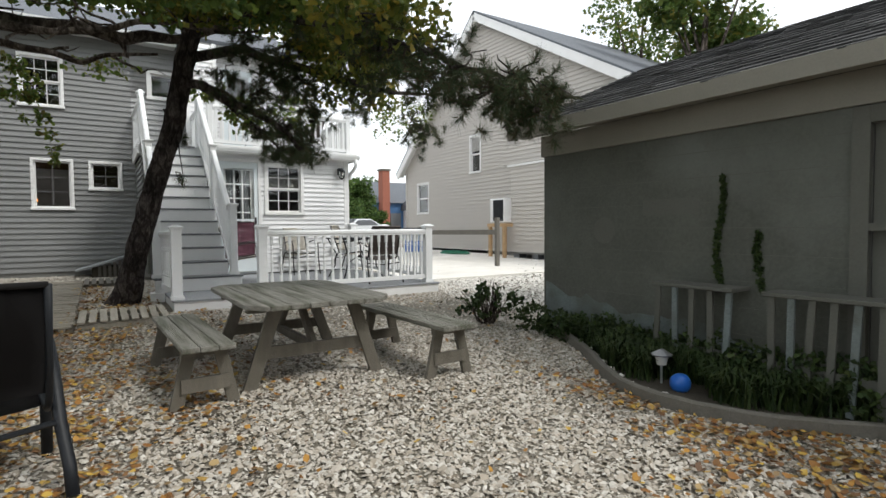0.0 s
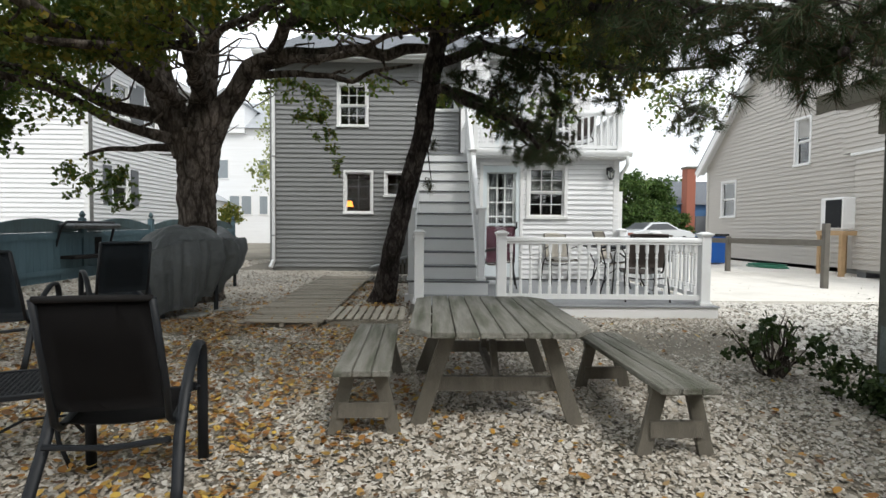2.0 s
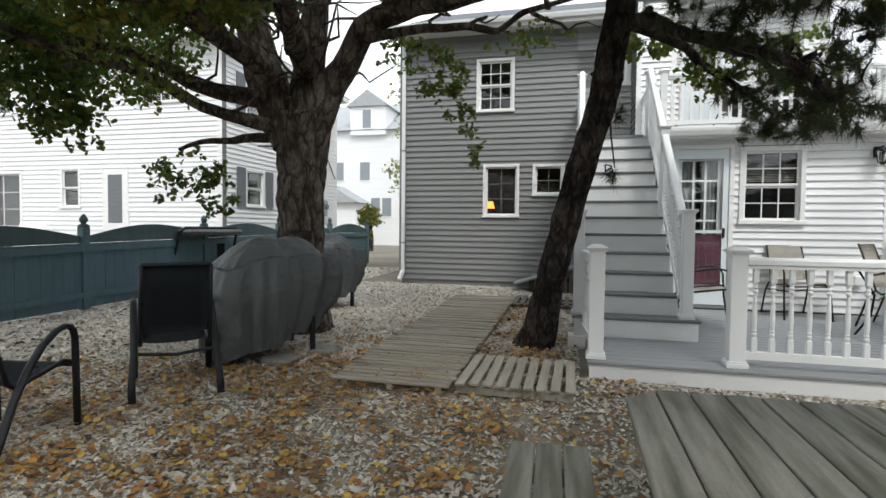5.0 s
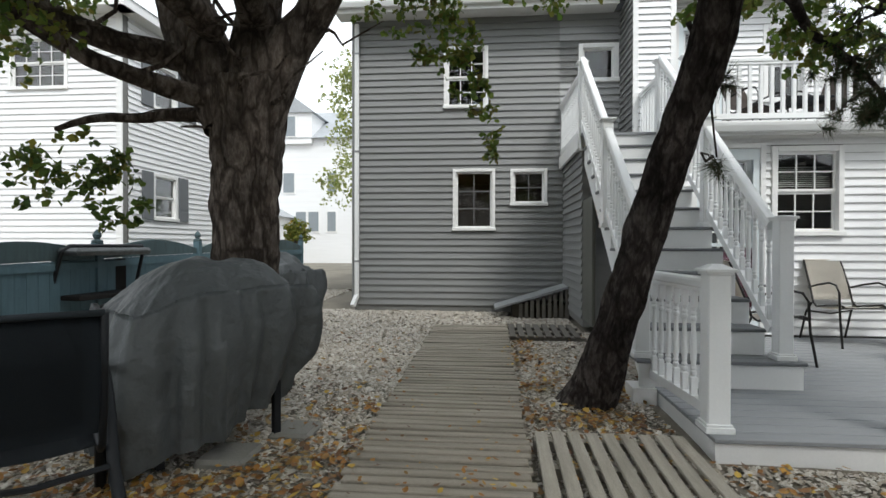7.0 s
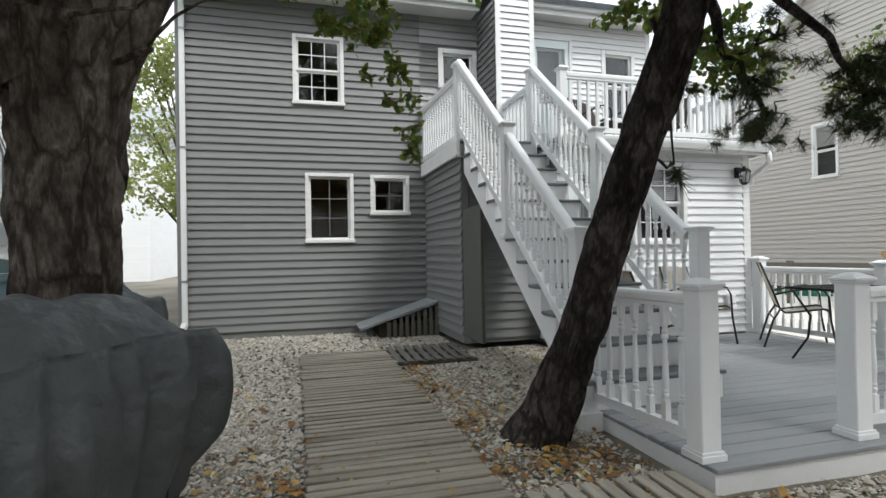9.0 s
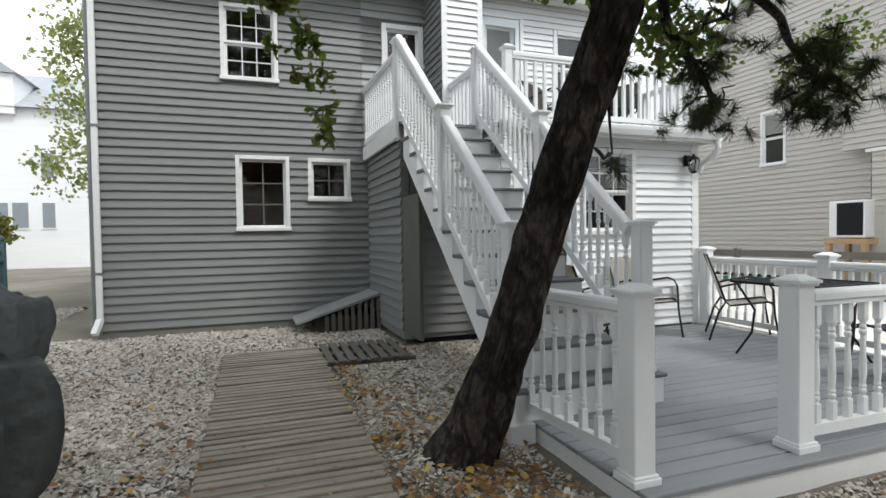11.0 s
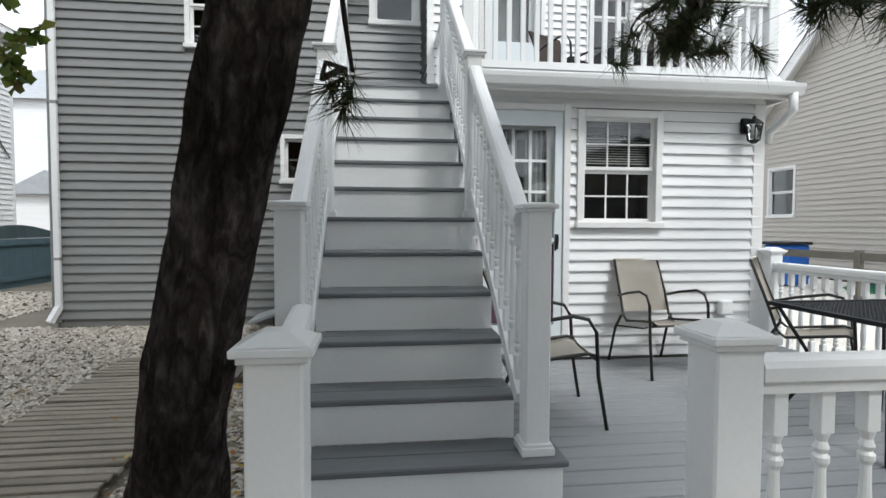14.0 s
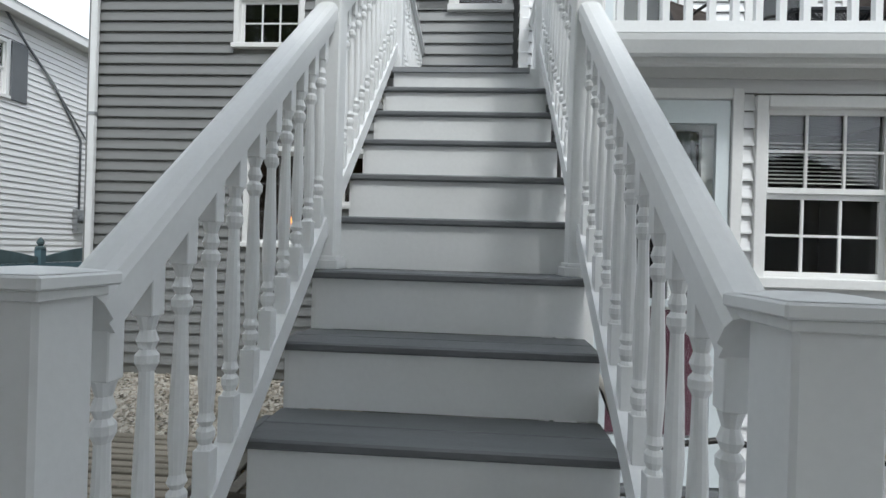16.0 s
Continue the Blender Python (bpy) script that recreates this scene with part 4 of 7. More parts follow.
def pallet(name, x0, x1, y0, y1, pitch, lift, label, wood):
    w = thing(name, label=label, category="walkway")
    rnd = random.Random(int(y0 * 100))
    me = None
    x = x0 + 0.04
    while x < x1 - 0.02:
        L = y1 - y0
        z = ground_z(0, (y0 + y1) / 2) + lift
        if me is None:
            ob = part("slat", bx(-0.035, -L / 2, 0, 0.035, L / 2, 0.02, bevel=0.004), wood, w)
            me = ob.data
        else:
            ob = share("slat", me, w, (0, 0, 0))
        ob.location = (x, (y0 + y1) / 2 + rnd.uniform(-0.012, 0.012), z)
        ob.rotation_euler = (math.atan(0.035), rnd.uniform(-0.03, 0.03), rnd.uniform(-0.015, 0.015))
        x += pitch
    for y in (y0 + 0.06, (y0 + y1) / 2, y1 - 0.06):
        zz = ground_z(0, y) + lift - 0.025
        part("bearer", bx(x0, y - 0.03, zz - 0.04, x1, y + 0.03, zz + 0.015), wood, w)


boardwalk()
pallet("wooden_pallet", -0.17, 0.68, 6.4, 7.2, 0.098, 0.06, "short weathered slatted wooden pallet on the shell gravel", M_SLATY)
pallet("slat_mat", -0.2, 0.68, 10.22, 11.0, 0.105, 0.045, "dark weathered slatted mat beside the cellar hatch", M_OLDWOOD)


def cellar_hatch():
    h = thing("cellar_hatch", label="sloping grey plank cellar hatch against the house wall", category="hatch")
    p, q = (-0.36, 12.33, 0.53), (0.72, 12.33, 0.86)
    for i in range(5):
        y = 12.05 + i * 0.125
        part("plank", beam(bmesh.new(), (p[0], y, p[2]), (q[0], y, q[2]), 0.118, 0.03), M_HATCH, h)
    bm = bmesh.new()
    for i in range(9):
        x = 0.0 + i * 0.085
        z = 0.53 + (x + 0.36) * 0.3055 - 0.03
        box(bm, x, 12.02, 0.38, x + 0.05, 12.04, z)
    part("side_slats", bm, M_OLDWOOD, h)
    part("inner_box", bx(-0.1, 12.06, 0.36, 0.7, 12.6, 0.6), M_SOIL, h)


cellar_hatch()


def scallop(c, d, span):
    """The arched top board between two fence posts."""
    n = Vector((d.y, -d.x))
    bm = bmesh.new()
    rows = []
    for i in range(17):
        u = 0.03 + 0.94 * i / 16
        q = c + d * (span * u)
        g = ground_z(0, q.y)
        top = 0.98 + 0.17 * math.sin(math.pi * u)
        rows.append([bm.verts.new((q.x + n.x * o, q.y + n.y * o, g + z)) for o, z in ((-0.012, 0.905), (0.022, 0.905), (0.022, top), (-0.012, top + 0.004))])
    for a, b in zip(rows, rows[1:]):
        for k in range(4):
            bm.faces.new((a[k], a[(k + 1) % 4], b[(k + 1) % 4], b[k]))
    bm.faces.new(rows[0])
    bm.faces.new(rows[-1][::-1])
    return bm


def fence():
    f = thing("fence", label="blue stained board fence with scalloped dark top and ball-capped posts", category="fence")
    pa, pb = Vector((-6.35, -3.0)), Vector((-5.35, 19.5))
    d = (pb - pa).normalized()
    nrm = Vector((d.y, -d.x))
    L = (pb - pa).length
    span = 2.3
    n = int(L / span)
    rows = []
    for i in range(n + 1):
        c = pa + d * (i * span)
        z = ground_z(0, c.y)
        p = part("fence_post", bx(-0.055, -0.055, 0, 0.055, 0.055, 1.22, bevel=0.006), M_FENCE, f) if not rows else share("fence_post", rows[0], f, (0, 0, 0))
        if not rows:
            rows.append(p.data)
        p.location = (c.x, c.y, z - 0.1)
        cap = part("post_cap", lathe(bmesh.new(), [(0.07, 1.12), (0.07, 1.15), (0.03, 1.17), (0.05, 1.2), (0.055, 1.23), (0.035, 1.27), (0.012, 1.3)], 10), M_FENCE2, f) if i == 0 else share("post_cap", rows[1], f, (0, 0, 0))
        if i == 0:
            rows.append(cap.data)
        cap.location = (c.x, c.y, z)
        if i == n:
            break
        for a in (0.14, 0.78):
            s, e = c + nrm * 0.03, c + d * span + nrm * 0.03
            part("fence_rail", beam(bmesh.new(), (s.x, s.y, z + a + 0.05), (e.x, e.y, ground_z(0, e.y) + a + 0.05), 0.04, 0.085), M_FENCE, f)
        part("scallop_board", scallop(c, d, span), M_FENCE2, f)
        m = 15
        for j in range(m):
            u = (j + 0.5) / m
            c2 = c + d * (span * u)
            g = ground_z(0, c2.y)
            w = span / m - 0.004
            hl = hr = 0.9
            bm = bmesh.new()
            pts = [(-w / 2, 0.02), (w / 2, 0.02), (w / 2, hr), (-w / 2, hl)]
            va = [bm.verts.new((0.0, a, b)) for a, b in pts]
            vb = [bm.verts.new((0.02, a, b)) for a, b in pts]
            bm.faces.new(va)
            bm.faces.new(vb[::-1])
            for k in range(4):
                bm.faces.new((va[k], va[(k + 1) % 4], vb[(k + 1) % 4], vb[k]))
            key = "board%d" % j
            if key not in BOARDS:
                ob = part("fence_board", bm, M_FENCE, f)
                BOARDS[key] = ob.data
            else:
                bm.free()
                ob = share("fence_board", BOARDS[key], f, (0, 0, 0))
            ob.location = (c2.x, c2.y, g)
            ob.rotation_euler = (0, 0, math.atan2(d.y, d.x) - math.pi / 2)


fence()


# ---- furniture ----
def picnic_table():
    t = thing("picnic_table", label="weathered grey wooden picnic table with clipped corners", category="table")
    x0, x1, y0, y1, z = 0.88, 1.99, 3.42, 5.1, 0.795
    n = 8
    w = (x1 - x0) / n
    for i in range(n):
        a, b = x0 + i * w + 0.004, x0 + (i + 1) * w - 0.004
        clip0 = 0.17 if i in (0, n - 1) else 0.02
        bm = bmesh.new()
        if i == 0:
            pts = [(a, y0 + 0.17), (b, y0), (b, y1), (a, y1 - 0.17)]
        elif i == n - 1:
            pts = [(a, y0), (b, y0 + 0.17), (b, y1 - 0.17), (a, y1)]
        else:
            j = 0.006 * ((i * 7) % 3 - 1)
            pts = [(a, y0 + j), (b, y0 + j), (b, y1 - j), (a, y1 - j)]
        lo = [bm.verts.new((p[0], p[1], z - 0.036)) for p in pts]
        hi = [bm.verts.new((p[0], p[1], z)) for p in pts]
        bm.faces.new(lo[::-1])
        bm.faces.new(hi)
        for k in range(4):
            bm.faces.new((lo[k], lo[(k + 1) % 4], hi[(k + 1) % 4], hi[k]))
        bmesh.ops.bevel(bm, geom=bm.edges[:], offset=0.005, segments=1, affect="EDGES")
        part("tabletop_board", bm, M_WOOD, t)
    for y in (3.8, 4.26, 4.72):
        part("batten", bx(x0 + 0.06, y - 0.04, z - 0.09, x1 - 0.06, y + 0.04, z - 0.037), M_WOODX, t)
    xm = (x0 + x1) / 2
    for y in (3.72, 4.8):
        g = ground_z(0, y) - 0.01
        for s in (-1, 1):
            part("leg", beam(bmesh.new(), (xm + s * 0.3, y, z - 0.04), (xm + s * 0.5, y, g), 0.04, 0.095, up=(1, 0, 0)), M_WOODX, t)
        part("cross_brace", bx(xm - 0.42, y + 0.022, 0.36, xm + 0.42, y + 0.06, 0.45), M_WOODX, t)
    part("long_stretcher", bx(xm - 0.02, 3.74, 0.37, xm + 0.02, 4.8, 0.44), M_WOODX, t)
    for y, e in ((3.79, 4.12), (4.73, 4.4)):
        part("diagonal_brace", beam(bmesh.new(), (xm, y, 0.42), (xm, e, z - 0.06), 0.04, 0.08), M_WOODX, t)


def bench(cx, cy, rz, L=1.52, W=0.33):
    b = thing("picnic_bench", (cx, cy, 0), rz, label="weathered grey two-plank wooden bench beside the picnic table", category="bench", group="benches at the picnic table")
    g = ground_z(cx, cy)
    z = g + 0.4
    for i in range(3):
        part("seat_board", bx(-W / 2 + i * W / 3 + 0.003, -L / 2, z - 0.036, -W / 2 + (i + 1) * W / 3 - 0.003, L / 2, z, bevel=0.005), M_WOOD, b)
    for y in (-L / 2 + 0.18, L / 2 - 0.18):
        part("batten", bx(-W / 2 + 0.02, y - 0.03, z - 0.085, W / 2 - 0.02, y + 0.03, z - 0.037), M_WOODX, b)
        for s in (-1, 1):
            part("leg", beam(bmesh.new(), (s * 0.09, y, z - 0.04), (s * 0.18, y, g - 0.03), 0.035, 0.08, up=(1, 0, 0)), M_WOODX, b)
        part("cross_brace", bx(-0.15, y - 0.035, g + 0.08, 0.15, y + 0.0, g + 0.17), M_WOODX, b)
    return b


picnic_table()
bench(0.6, 4.15, 2)
bench(2.36, 3.88, 1.5)


def sling_chair(x, y, z, rz, sling, frame, label, group, back=0.92, w=0.54, name="sling_chair", r=0.0115, arc=False):
    """A tube-framed armchair with a cloth sling; it faces its own -y."""
    c = thing(name, (x, y, z), rz, label=label, category="chair", group=group)
    h = w / 2
    for s in (-1, 1):
        if arc:
            # flat bands: an upright front leg, and an arm that sweeps down into the back leg
            bm = tube(bmesh.new(), [(s * (h + 0.02), -0.26, 0), (s * (h + 0.02), -0.255, 0.3), (s * (h + 0.02), -0.25, 0.56), (s * (h + 0.02), -0.235, 0.62), (s * (h + 0.02), -0.2, 0.65)], r, 8)
            bm2 = tube(bmesh.new(), [(s * (h + 0.02), -0.215, 0.645), (s * (h + 0.02), -0.17, 0.655), (s * (h + 0.02), -0.1, 0.635), (s * (h + 0.02), 0.0, 0.57), (s * (h + 0.02), 0.1, 0.46), (s * (h + 0.02), 0.2, 0.3), (s * (h + 0.03), 0.3, 0.12), (s * (h + 0.03), 0.36, 0)], r, 8)
            for b in (bm, bm2):
                for v in b.verts:
                    v.co.x = s * (h + 0.02) + (v.co.x - s * (h + 0.02)) * 1.6
            part("leg", bm, frame, c, smooth=True)
            part("arm_and_back_leg", bm2, frame, c, smooth=True)
            part("side_frame", tube(bmesh.new(), [(s * (h - 0.02), -0.25, 0.415), (s * (h - 0.02), -0.2, 0.43), (s * (h - 0.02), 0.15, 0.36), (s * (h - 0.02), 0.2, 0.4), (s * (h - 0.02), 0.26, 0.6), (s * (h - 0.03), 0.38, back)], r * 0.95, 8), frame, c, smooth=True)
            part("spacer", tube(bmesh.new(), [(s * (h - 0.02), -0.24, 0.41), (s * (h + 0.02), -0.25, 0.41)], r * 0.7, 6), frame, c)
            part("spacer", tube(bmesh.new(), [(s * (h - 0.02), 0.12, 0.37), (s * (h + 0.02), 0.16, 0.37)], r * 0.7, 6), frame, c)
            continue
        part("leg", tube(bmesh.new(), [(s * (h + 0.03), -0.3, 0), (s * (h + 0.02), -0.25, 0.3), (s * (h + 0.02), -0.235, 0.56), (s * (h + 0.02), -0.19, 0.635), (s * (h + 0.02), -0.1, 0.655), (s * (h + 0.01), 0.1, 0.62), (s * (h - 0.0), 0.25, 0.58)], r, 8), frame, c, smooth=True)
        part("leg", tube(bmesh.new(), [(s * (h + 0.02), 0.36, 0), (s * (h + 0.015), 0.27, 0.3), (s * h, 0.2, 0.42)], r, 8), frame, c, smooth=True)
        part("side_frame", tube(bmesh.new(), [(s * (h - 0.02), -0.25, 0.415), (s * (h - 0.02), -0.2, 0.43), (s * (h - 0.02), 0.15, 0.38), (s * (h - 0.02), 0.2, 0.42), (s * (h - 0.02), 0.26, 0.6), (s * (h - 0.03), 0.38, back)], r * 0.95, 8), frame, c, smooth=True)
    part("top_bar", tube(bmesh.new(), [(-h + 0.03, 0.38, back), (0, 0.385, back + 0.002), (h - 0.03, 0.38, back)], r * 0.9, 8), sling, c, smooth=True)
    part("stretcher", tube(bmesh.new(), [(-h, -0.24, 0.4), (h, -0.24, 0.4)], r * 0.8, 6), frame, c)
    part("stretcher", tube(bmesh.new(), [(-h, 0.26, 0.32), (0, 0.24, 0.29), (h, 0.26, 0.32)], r * 0.8, 6), frame, c)
    for nm, prof in (("seat_sling", [(-0.255, 0.41), (-0.2, 0.425), (-0.05, 0.395), (0.1, 0.37), (0.16, 0.385)]), ("back_sling", [(0.205, 0.45), (0.235, 0.52), (0.26, 0.6), (0.32, 0.76), (0.375, back)])):
      bm = bmesh.new()
      rows = []
      for yy, zz in prof:
        row = []
        for i in range(7):
            u = i / 6 * 2 - 1
            sag = 0.018 * (1 - u * u)
            sag *= 0.2 if zz == back else 1
            row.append(bm.verts.new((u * (h - 0.025), yy + (sag if zz > 0.44 else 0), zz - (0 if zz > 0.44 else sag))))
        rows.append(row)
      for a, b in zip(rows, rows[1:]):
        for i in range(6):
            bm.faces.new((a[i], a[i + 1], b[i + 1], b[i]))
      bmesh.ops.solidify(bm, geom=bm.faces[:], thickness=0.004)
      part(nm, bm, sling, c, smooth=True)
    return c


BK = "black steel armchair with dark mesh sling"
sling_chair(-0.42, 2.95, ground_z(0, 3), 191, M_SLINGD, M_BLACK, BK + " on leafy gravel", "black sling chairs on the gravel", back=0.96, w=0.5, r=0.017, arc=True)
sling_chair(-2.32, 6.08, ground_z(0, 6), 224, M_SLINGD2, M_BLACK, BK + " beside the covered grill", "black sling chairs on the gravel", back=0.96, w=0.5, r=0.016, arc=True)
sling_chair(-2.6, 5.0, ground_z(0, 5.0), 190, M_SLINGD2, M_BLACK, BK + " near the blue fence", "black sling chairs on the gravel", back=0.96, w=0.5, r=0.016, arc=True)
sling_chair(-1.75, 3.1, ground_z(0, 3), 110, M_SLINGD2, M_BLACK, BK + " by the low side table", "black sling chairs on the gravel", back=0.96, w=0.5, r=0.016, arc=True)
TAN = "bronze-framed patio chair with a beige mesh sling"
sling_chair(3.36, 10.06, DECK_Z, 5, M_SLINGB, M_BRONZE, TAN + " against the white siding", "patio chairs on the deck", back=0.88, w=0.47)
sling_chair(2.1, 9.18, DECK_Z, 84, M_SLINGB, M_BRONZE, TAN + " beside the staircase", "patio chairs on the deck", back=0.9)
sling_chair(4.22, 9.5, DECK_Z, 48, M_SLINGB, M_BRONZE, TAN + " at the black table", "patio chairs on the deck", back=0.93, w=0.5)
sling_chair(3.9, 7.72, DECK_Z, 176, M_SLINGR, M_BRONZE, "dark patio chair with a brown sling at the black table", "patio chairs on the deck", back=0.9)
sling_chair(3.1, 11.5, LAND_Z, 30, M_SLINGR, M_BRONZE, "dark patio chair on the balcony", "balcony chairs", back=0.85)
sling_chair(3.9, 11.3, LAND_Z, -60, M_SLINGR, M_BRONZE, "dark patio chair beside the balcony table", "balcony chairs", back=0.85)


def mesh_table(x, y, z, h, s, label, frame=None, rz=0):
    frame = frame or M_BLACK
    t = thing("patio_table", (x, y, z), rz, label=label, category="table")
    bm = bmesh.new()
    for a in (-1, 1):
        box(bm, a * s / 2 - 0.015, -s / 2, h - 0.025, a * s / 2 + 0.015, s / 2, h, 0.003)
        box(bm, -s / 2 + 0.016, a * s / 2 - 0.015, h - 0.026, s / 2 - 0.016, a * s / 2 + 0.015, h - 0.001, 0.003)
    part("rim", bm, frame, t)
    bm = bmesh.new()
    n = int(s / 0.025)
    for i in range(1, n):
        u = -s / 2 + s * i / n
        box(bm, u - 0.004, -s / 2, h - 0.014, u + 0.004, s / 2, h - 0.009)
        box(bm, -s / 2, u - 0.004, h - 0.013, s / 2, u + 0.004, h - 0.008)
    part("tabletop", bm, frame, t, kind="stuff")
    for a in (-1, 1):
        for b in (-1, 1):
            k = s / 2 - 0.03
            part("leg", tube(bmesh.new(), [(a * k, b * k, h - 0.02), (a * k * 0.7, b * k * 0.7, h * 0.6), (a * k * 0.75, b * k * 0.75, h * 0.3), (a * k, b * k, 0)], 0.011, 8), frame, t, smooth=True)
    part("stretcher", tube(bmesh.new(), [(-s * 0.36, -s * 0.36, h * 0.35), (0, 0, h * 0.5), (s * 0.36, s * 0.36, h * 0.35)], 0.008, 6), frame, t)
    return t


mesh_table(3.88, 8.6, DECK_Z, 0.71, 0.8, "square black metal mesh patio table on the deck")
mesh_table(-1.15, 3.25, ground_z(0, 3.2), 0.42, 0.55, "low black mesh side table on the gravel", rz=25)
mesh_table(3.5, 11.2, LAND_Z, 0.45, 0.5, "small dark table on the balcony")


def cloth_cover(name, cx, cy, rz, L, W, H, z, label, seed=0, legs=True):
    """A draped cover over a barbecue: domed top, folds running down, uneven hem."""
    c = thing(name, (cx, cy, z), rz, label=label, category="grill cover")
    bm = bmesh.new()
    na, nr = 150, 44
    rings = []
    for j in range(nr + 1):
        v = j / nr
        ring = []
        for i in range(na):
            a = 2 * math.pi * i / na
            ca, sa = math.cos(a), math.sin(a)
            k = 1 / max(abs(ca), abs(sa)) ** 0.72
            ex, ey = ca * k, sa * k
            if v < 0.45:
                t = v / 0.45
                s = 0.02 + 0.88 * t ** 0.85
                zz = H * (1 - 0.05 * t - 0.2 * t ** 3.2)
            else:
                t = (v - 0.45) / 0.55
                s = 0.9 + 0.12 * math.sin(min(t * 2.2, 1) * math.pi / 2) - t * t * (0.06 + 0.34 * max(ex, 0))
                zz = H * 0.75 * (1 - t) + 0.12 + t * t * (0.13 * ex + 0.03)
            zz -= 0.16 * max(-ex, 0) * (1 - v) * (s if v < 0.45 else 1)
            s += 0.1 * math.sin(min(1, max(0, (v - 0.3) / 0.7)) * math.pi) * max(ex, 0)
            wide = 1
            fold = 0.0
            if v > 0.25:
                q = (v - 0.25) / 0.75
                n1 = noise.noise(Vector((ca * 3.2, sa * 3.2, seed + v * 0.4)))
                n2 = noise.noise(Vector((ca * 7.5, sa * 7.5, seed + 3 + v * 0.6)))
                fold = q * min(1, 0.5 + q) * (0.24 * (0.22 - abs(n1)) + 0.3 * (0.2 - abs(n2)) + 0.008 * math.sin(a * 11 + 5 * n1) * q)
            if v > 0.12:
                q = min(1, (v - 0.12) / 0.4)
                n3 = noise.noise(Vector((ca * 5.2 + sa, sa * 5.2, seed + 17 + v * 1.3)))
                n4 = noise.noise(Vector((ex * s * 4 + 3, ey * s * 4, seed + 23 + v * 2.5)))
                fold += q * (0.03 * max(0, 1 - abs(n3) * 5) + 0.022 * max(0, 1 - abs(n4) * 6))
            dent = 0.15 * noise.noise(Vector((ex * 1.8 * s, ey * 1.8 * s + v * 2, seed + 9))) + 0.03 * noise.noise(Vector((ex * 5 * s, ey * 5 * s, seed + 1)))
            hem = 0.09 * noise.noise(Vector((ca * 2.2, sa * 2.2, seed + 5))) if v > 0.9 else 0
            ring.append(bm.verts.new((ex * L / 2 * (s + fold + dent * v), ey * W / 2 * wide * (s + fold * 1.5 + dent * v * 0.6), zz + hem + dent * 0.8 * (1 - v))))
        rings.append(ring)
    for a, b in zip(rings, rings[1:]):
        for i in range(na):
            bm.faces.new((a[i], a[(i + 1) % na], b[(i + 1) % na], b[i]))
    bm.faces.new(rings[0])
    part("cover", bm, M_COVER, c, smooth=True)
    if legs:
        for a in (-1, 1):
            for b in (-1, 1):
                part("cart_leg", bx(a * L * 0.28 - 0.02, b * W * 0.33 - 0.02, 0.0, a * L * 0.28 + 0.02, b * W * 0.33 + 0.02, 0.35), M_BLACK, c)
    return c


cloth_cover("covered_grill", -2.14, 7.09, 50, 1.17, 0.84, 1.08, ground_z(0, 7.1), "large barbecue under a draped grey cloth cover", 1)
cloth_cover("covered_grill", -2.75, 9.6, 60, 0.95, 0.65, 1.0, ground_z(0, 9.6), "second barbecue under a dark grey cover beyond the tree", 4)
part("paving_slab", bx(-2.0, 6.72, 0.26, -1.72, 7.02, 0.335, bevel=0.02), M_PAD, None, kind="structure").name = "pavement_pad"
part("paving_slab", bx(-1.76, 7.12, 0.28, -1.5, 7.4, 0.345, bevel=0.02), M_PAD, None, kind="structure").name = "pavement_slab"
# Unseen wall added to cut low sky from window reflections and darken the siding.
part("wall_behind", bx(-9, -4.9, 0, 4, -4.6, 5.2), M_SIDE_B, None, kind="structure").name = "wall_house_behind"


def glider():
    g = thing("garden_swing_seat", (-5.55, 10.7, ground_z(0, 10.7)), 80, label="dark covered garden swing seat beside the fence", category="garden seat")
    part("frame_post", tube(bmesh.new(), [(-0.65, 0.3, 0), (-0.62, 0, 1.0), (-0.55, -0.05, 1.08), (0.55, -0.05, 1.08), (0.62, 0, 1.0), (0.65, 0.3, 0)], 0.025, 8), M_BLACK, g, smooth=True)
    bm = bmesh.new()
    box(bm, -0.6, -0.25, 0.96, 0.55, 0.3, 1.06, 0.04)
    part("canopy", bm, M_COVER, g)
    part("seat", bx(-0.55, -0.2, 0.4, 0.55, 0.25, 0.46, bevel=0.01), M_SLINGD, g)
    part("backrest", bx(-0.55, 0.22, 0.45, 0.55, 0.26, 0.9, bevel=0.01), M_SLINGD, g)


glider()


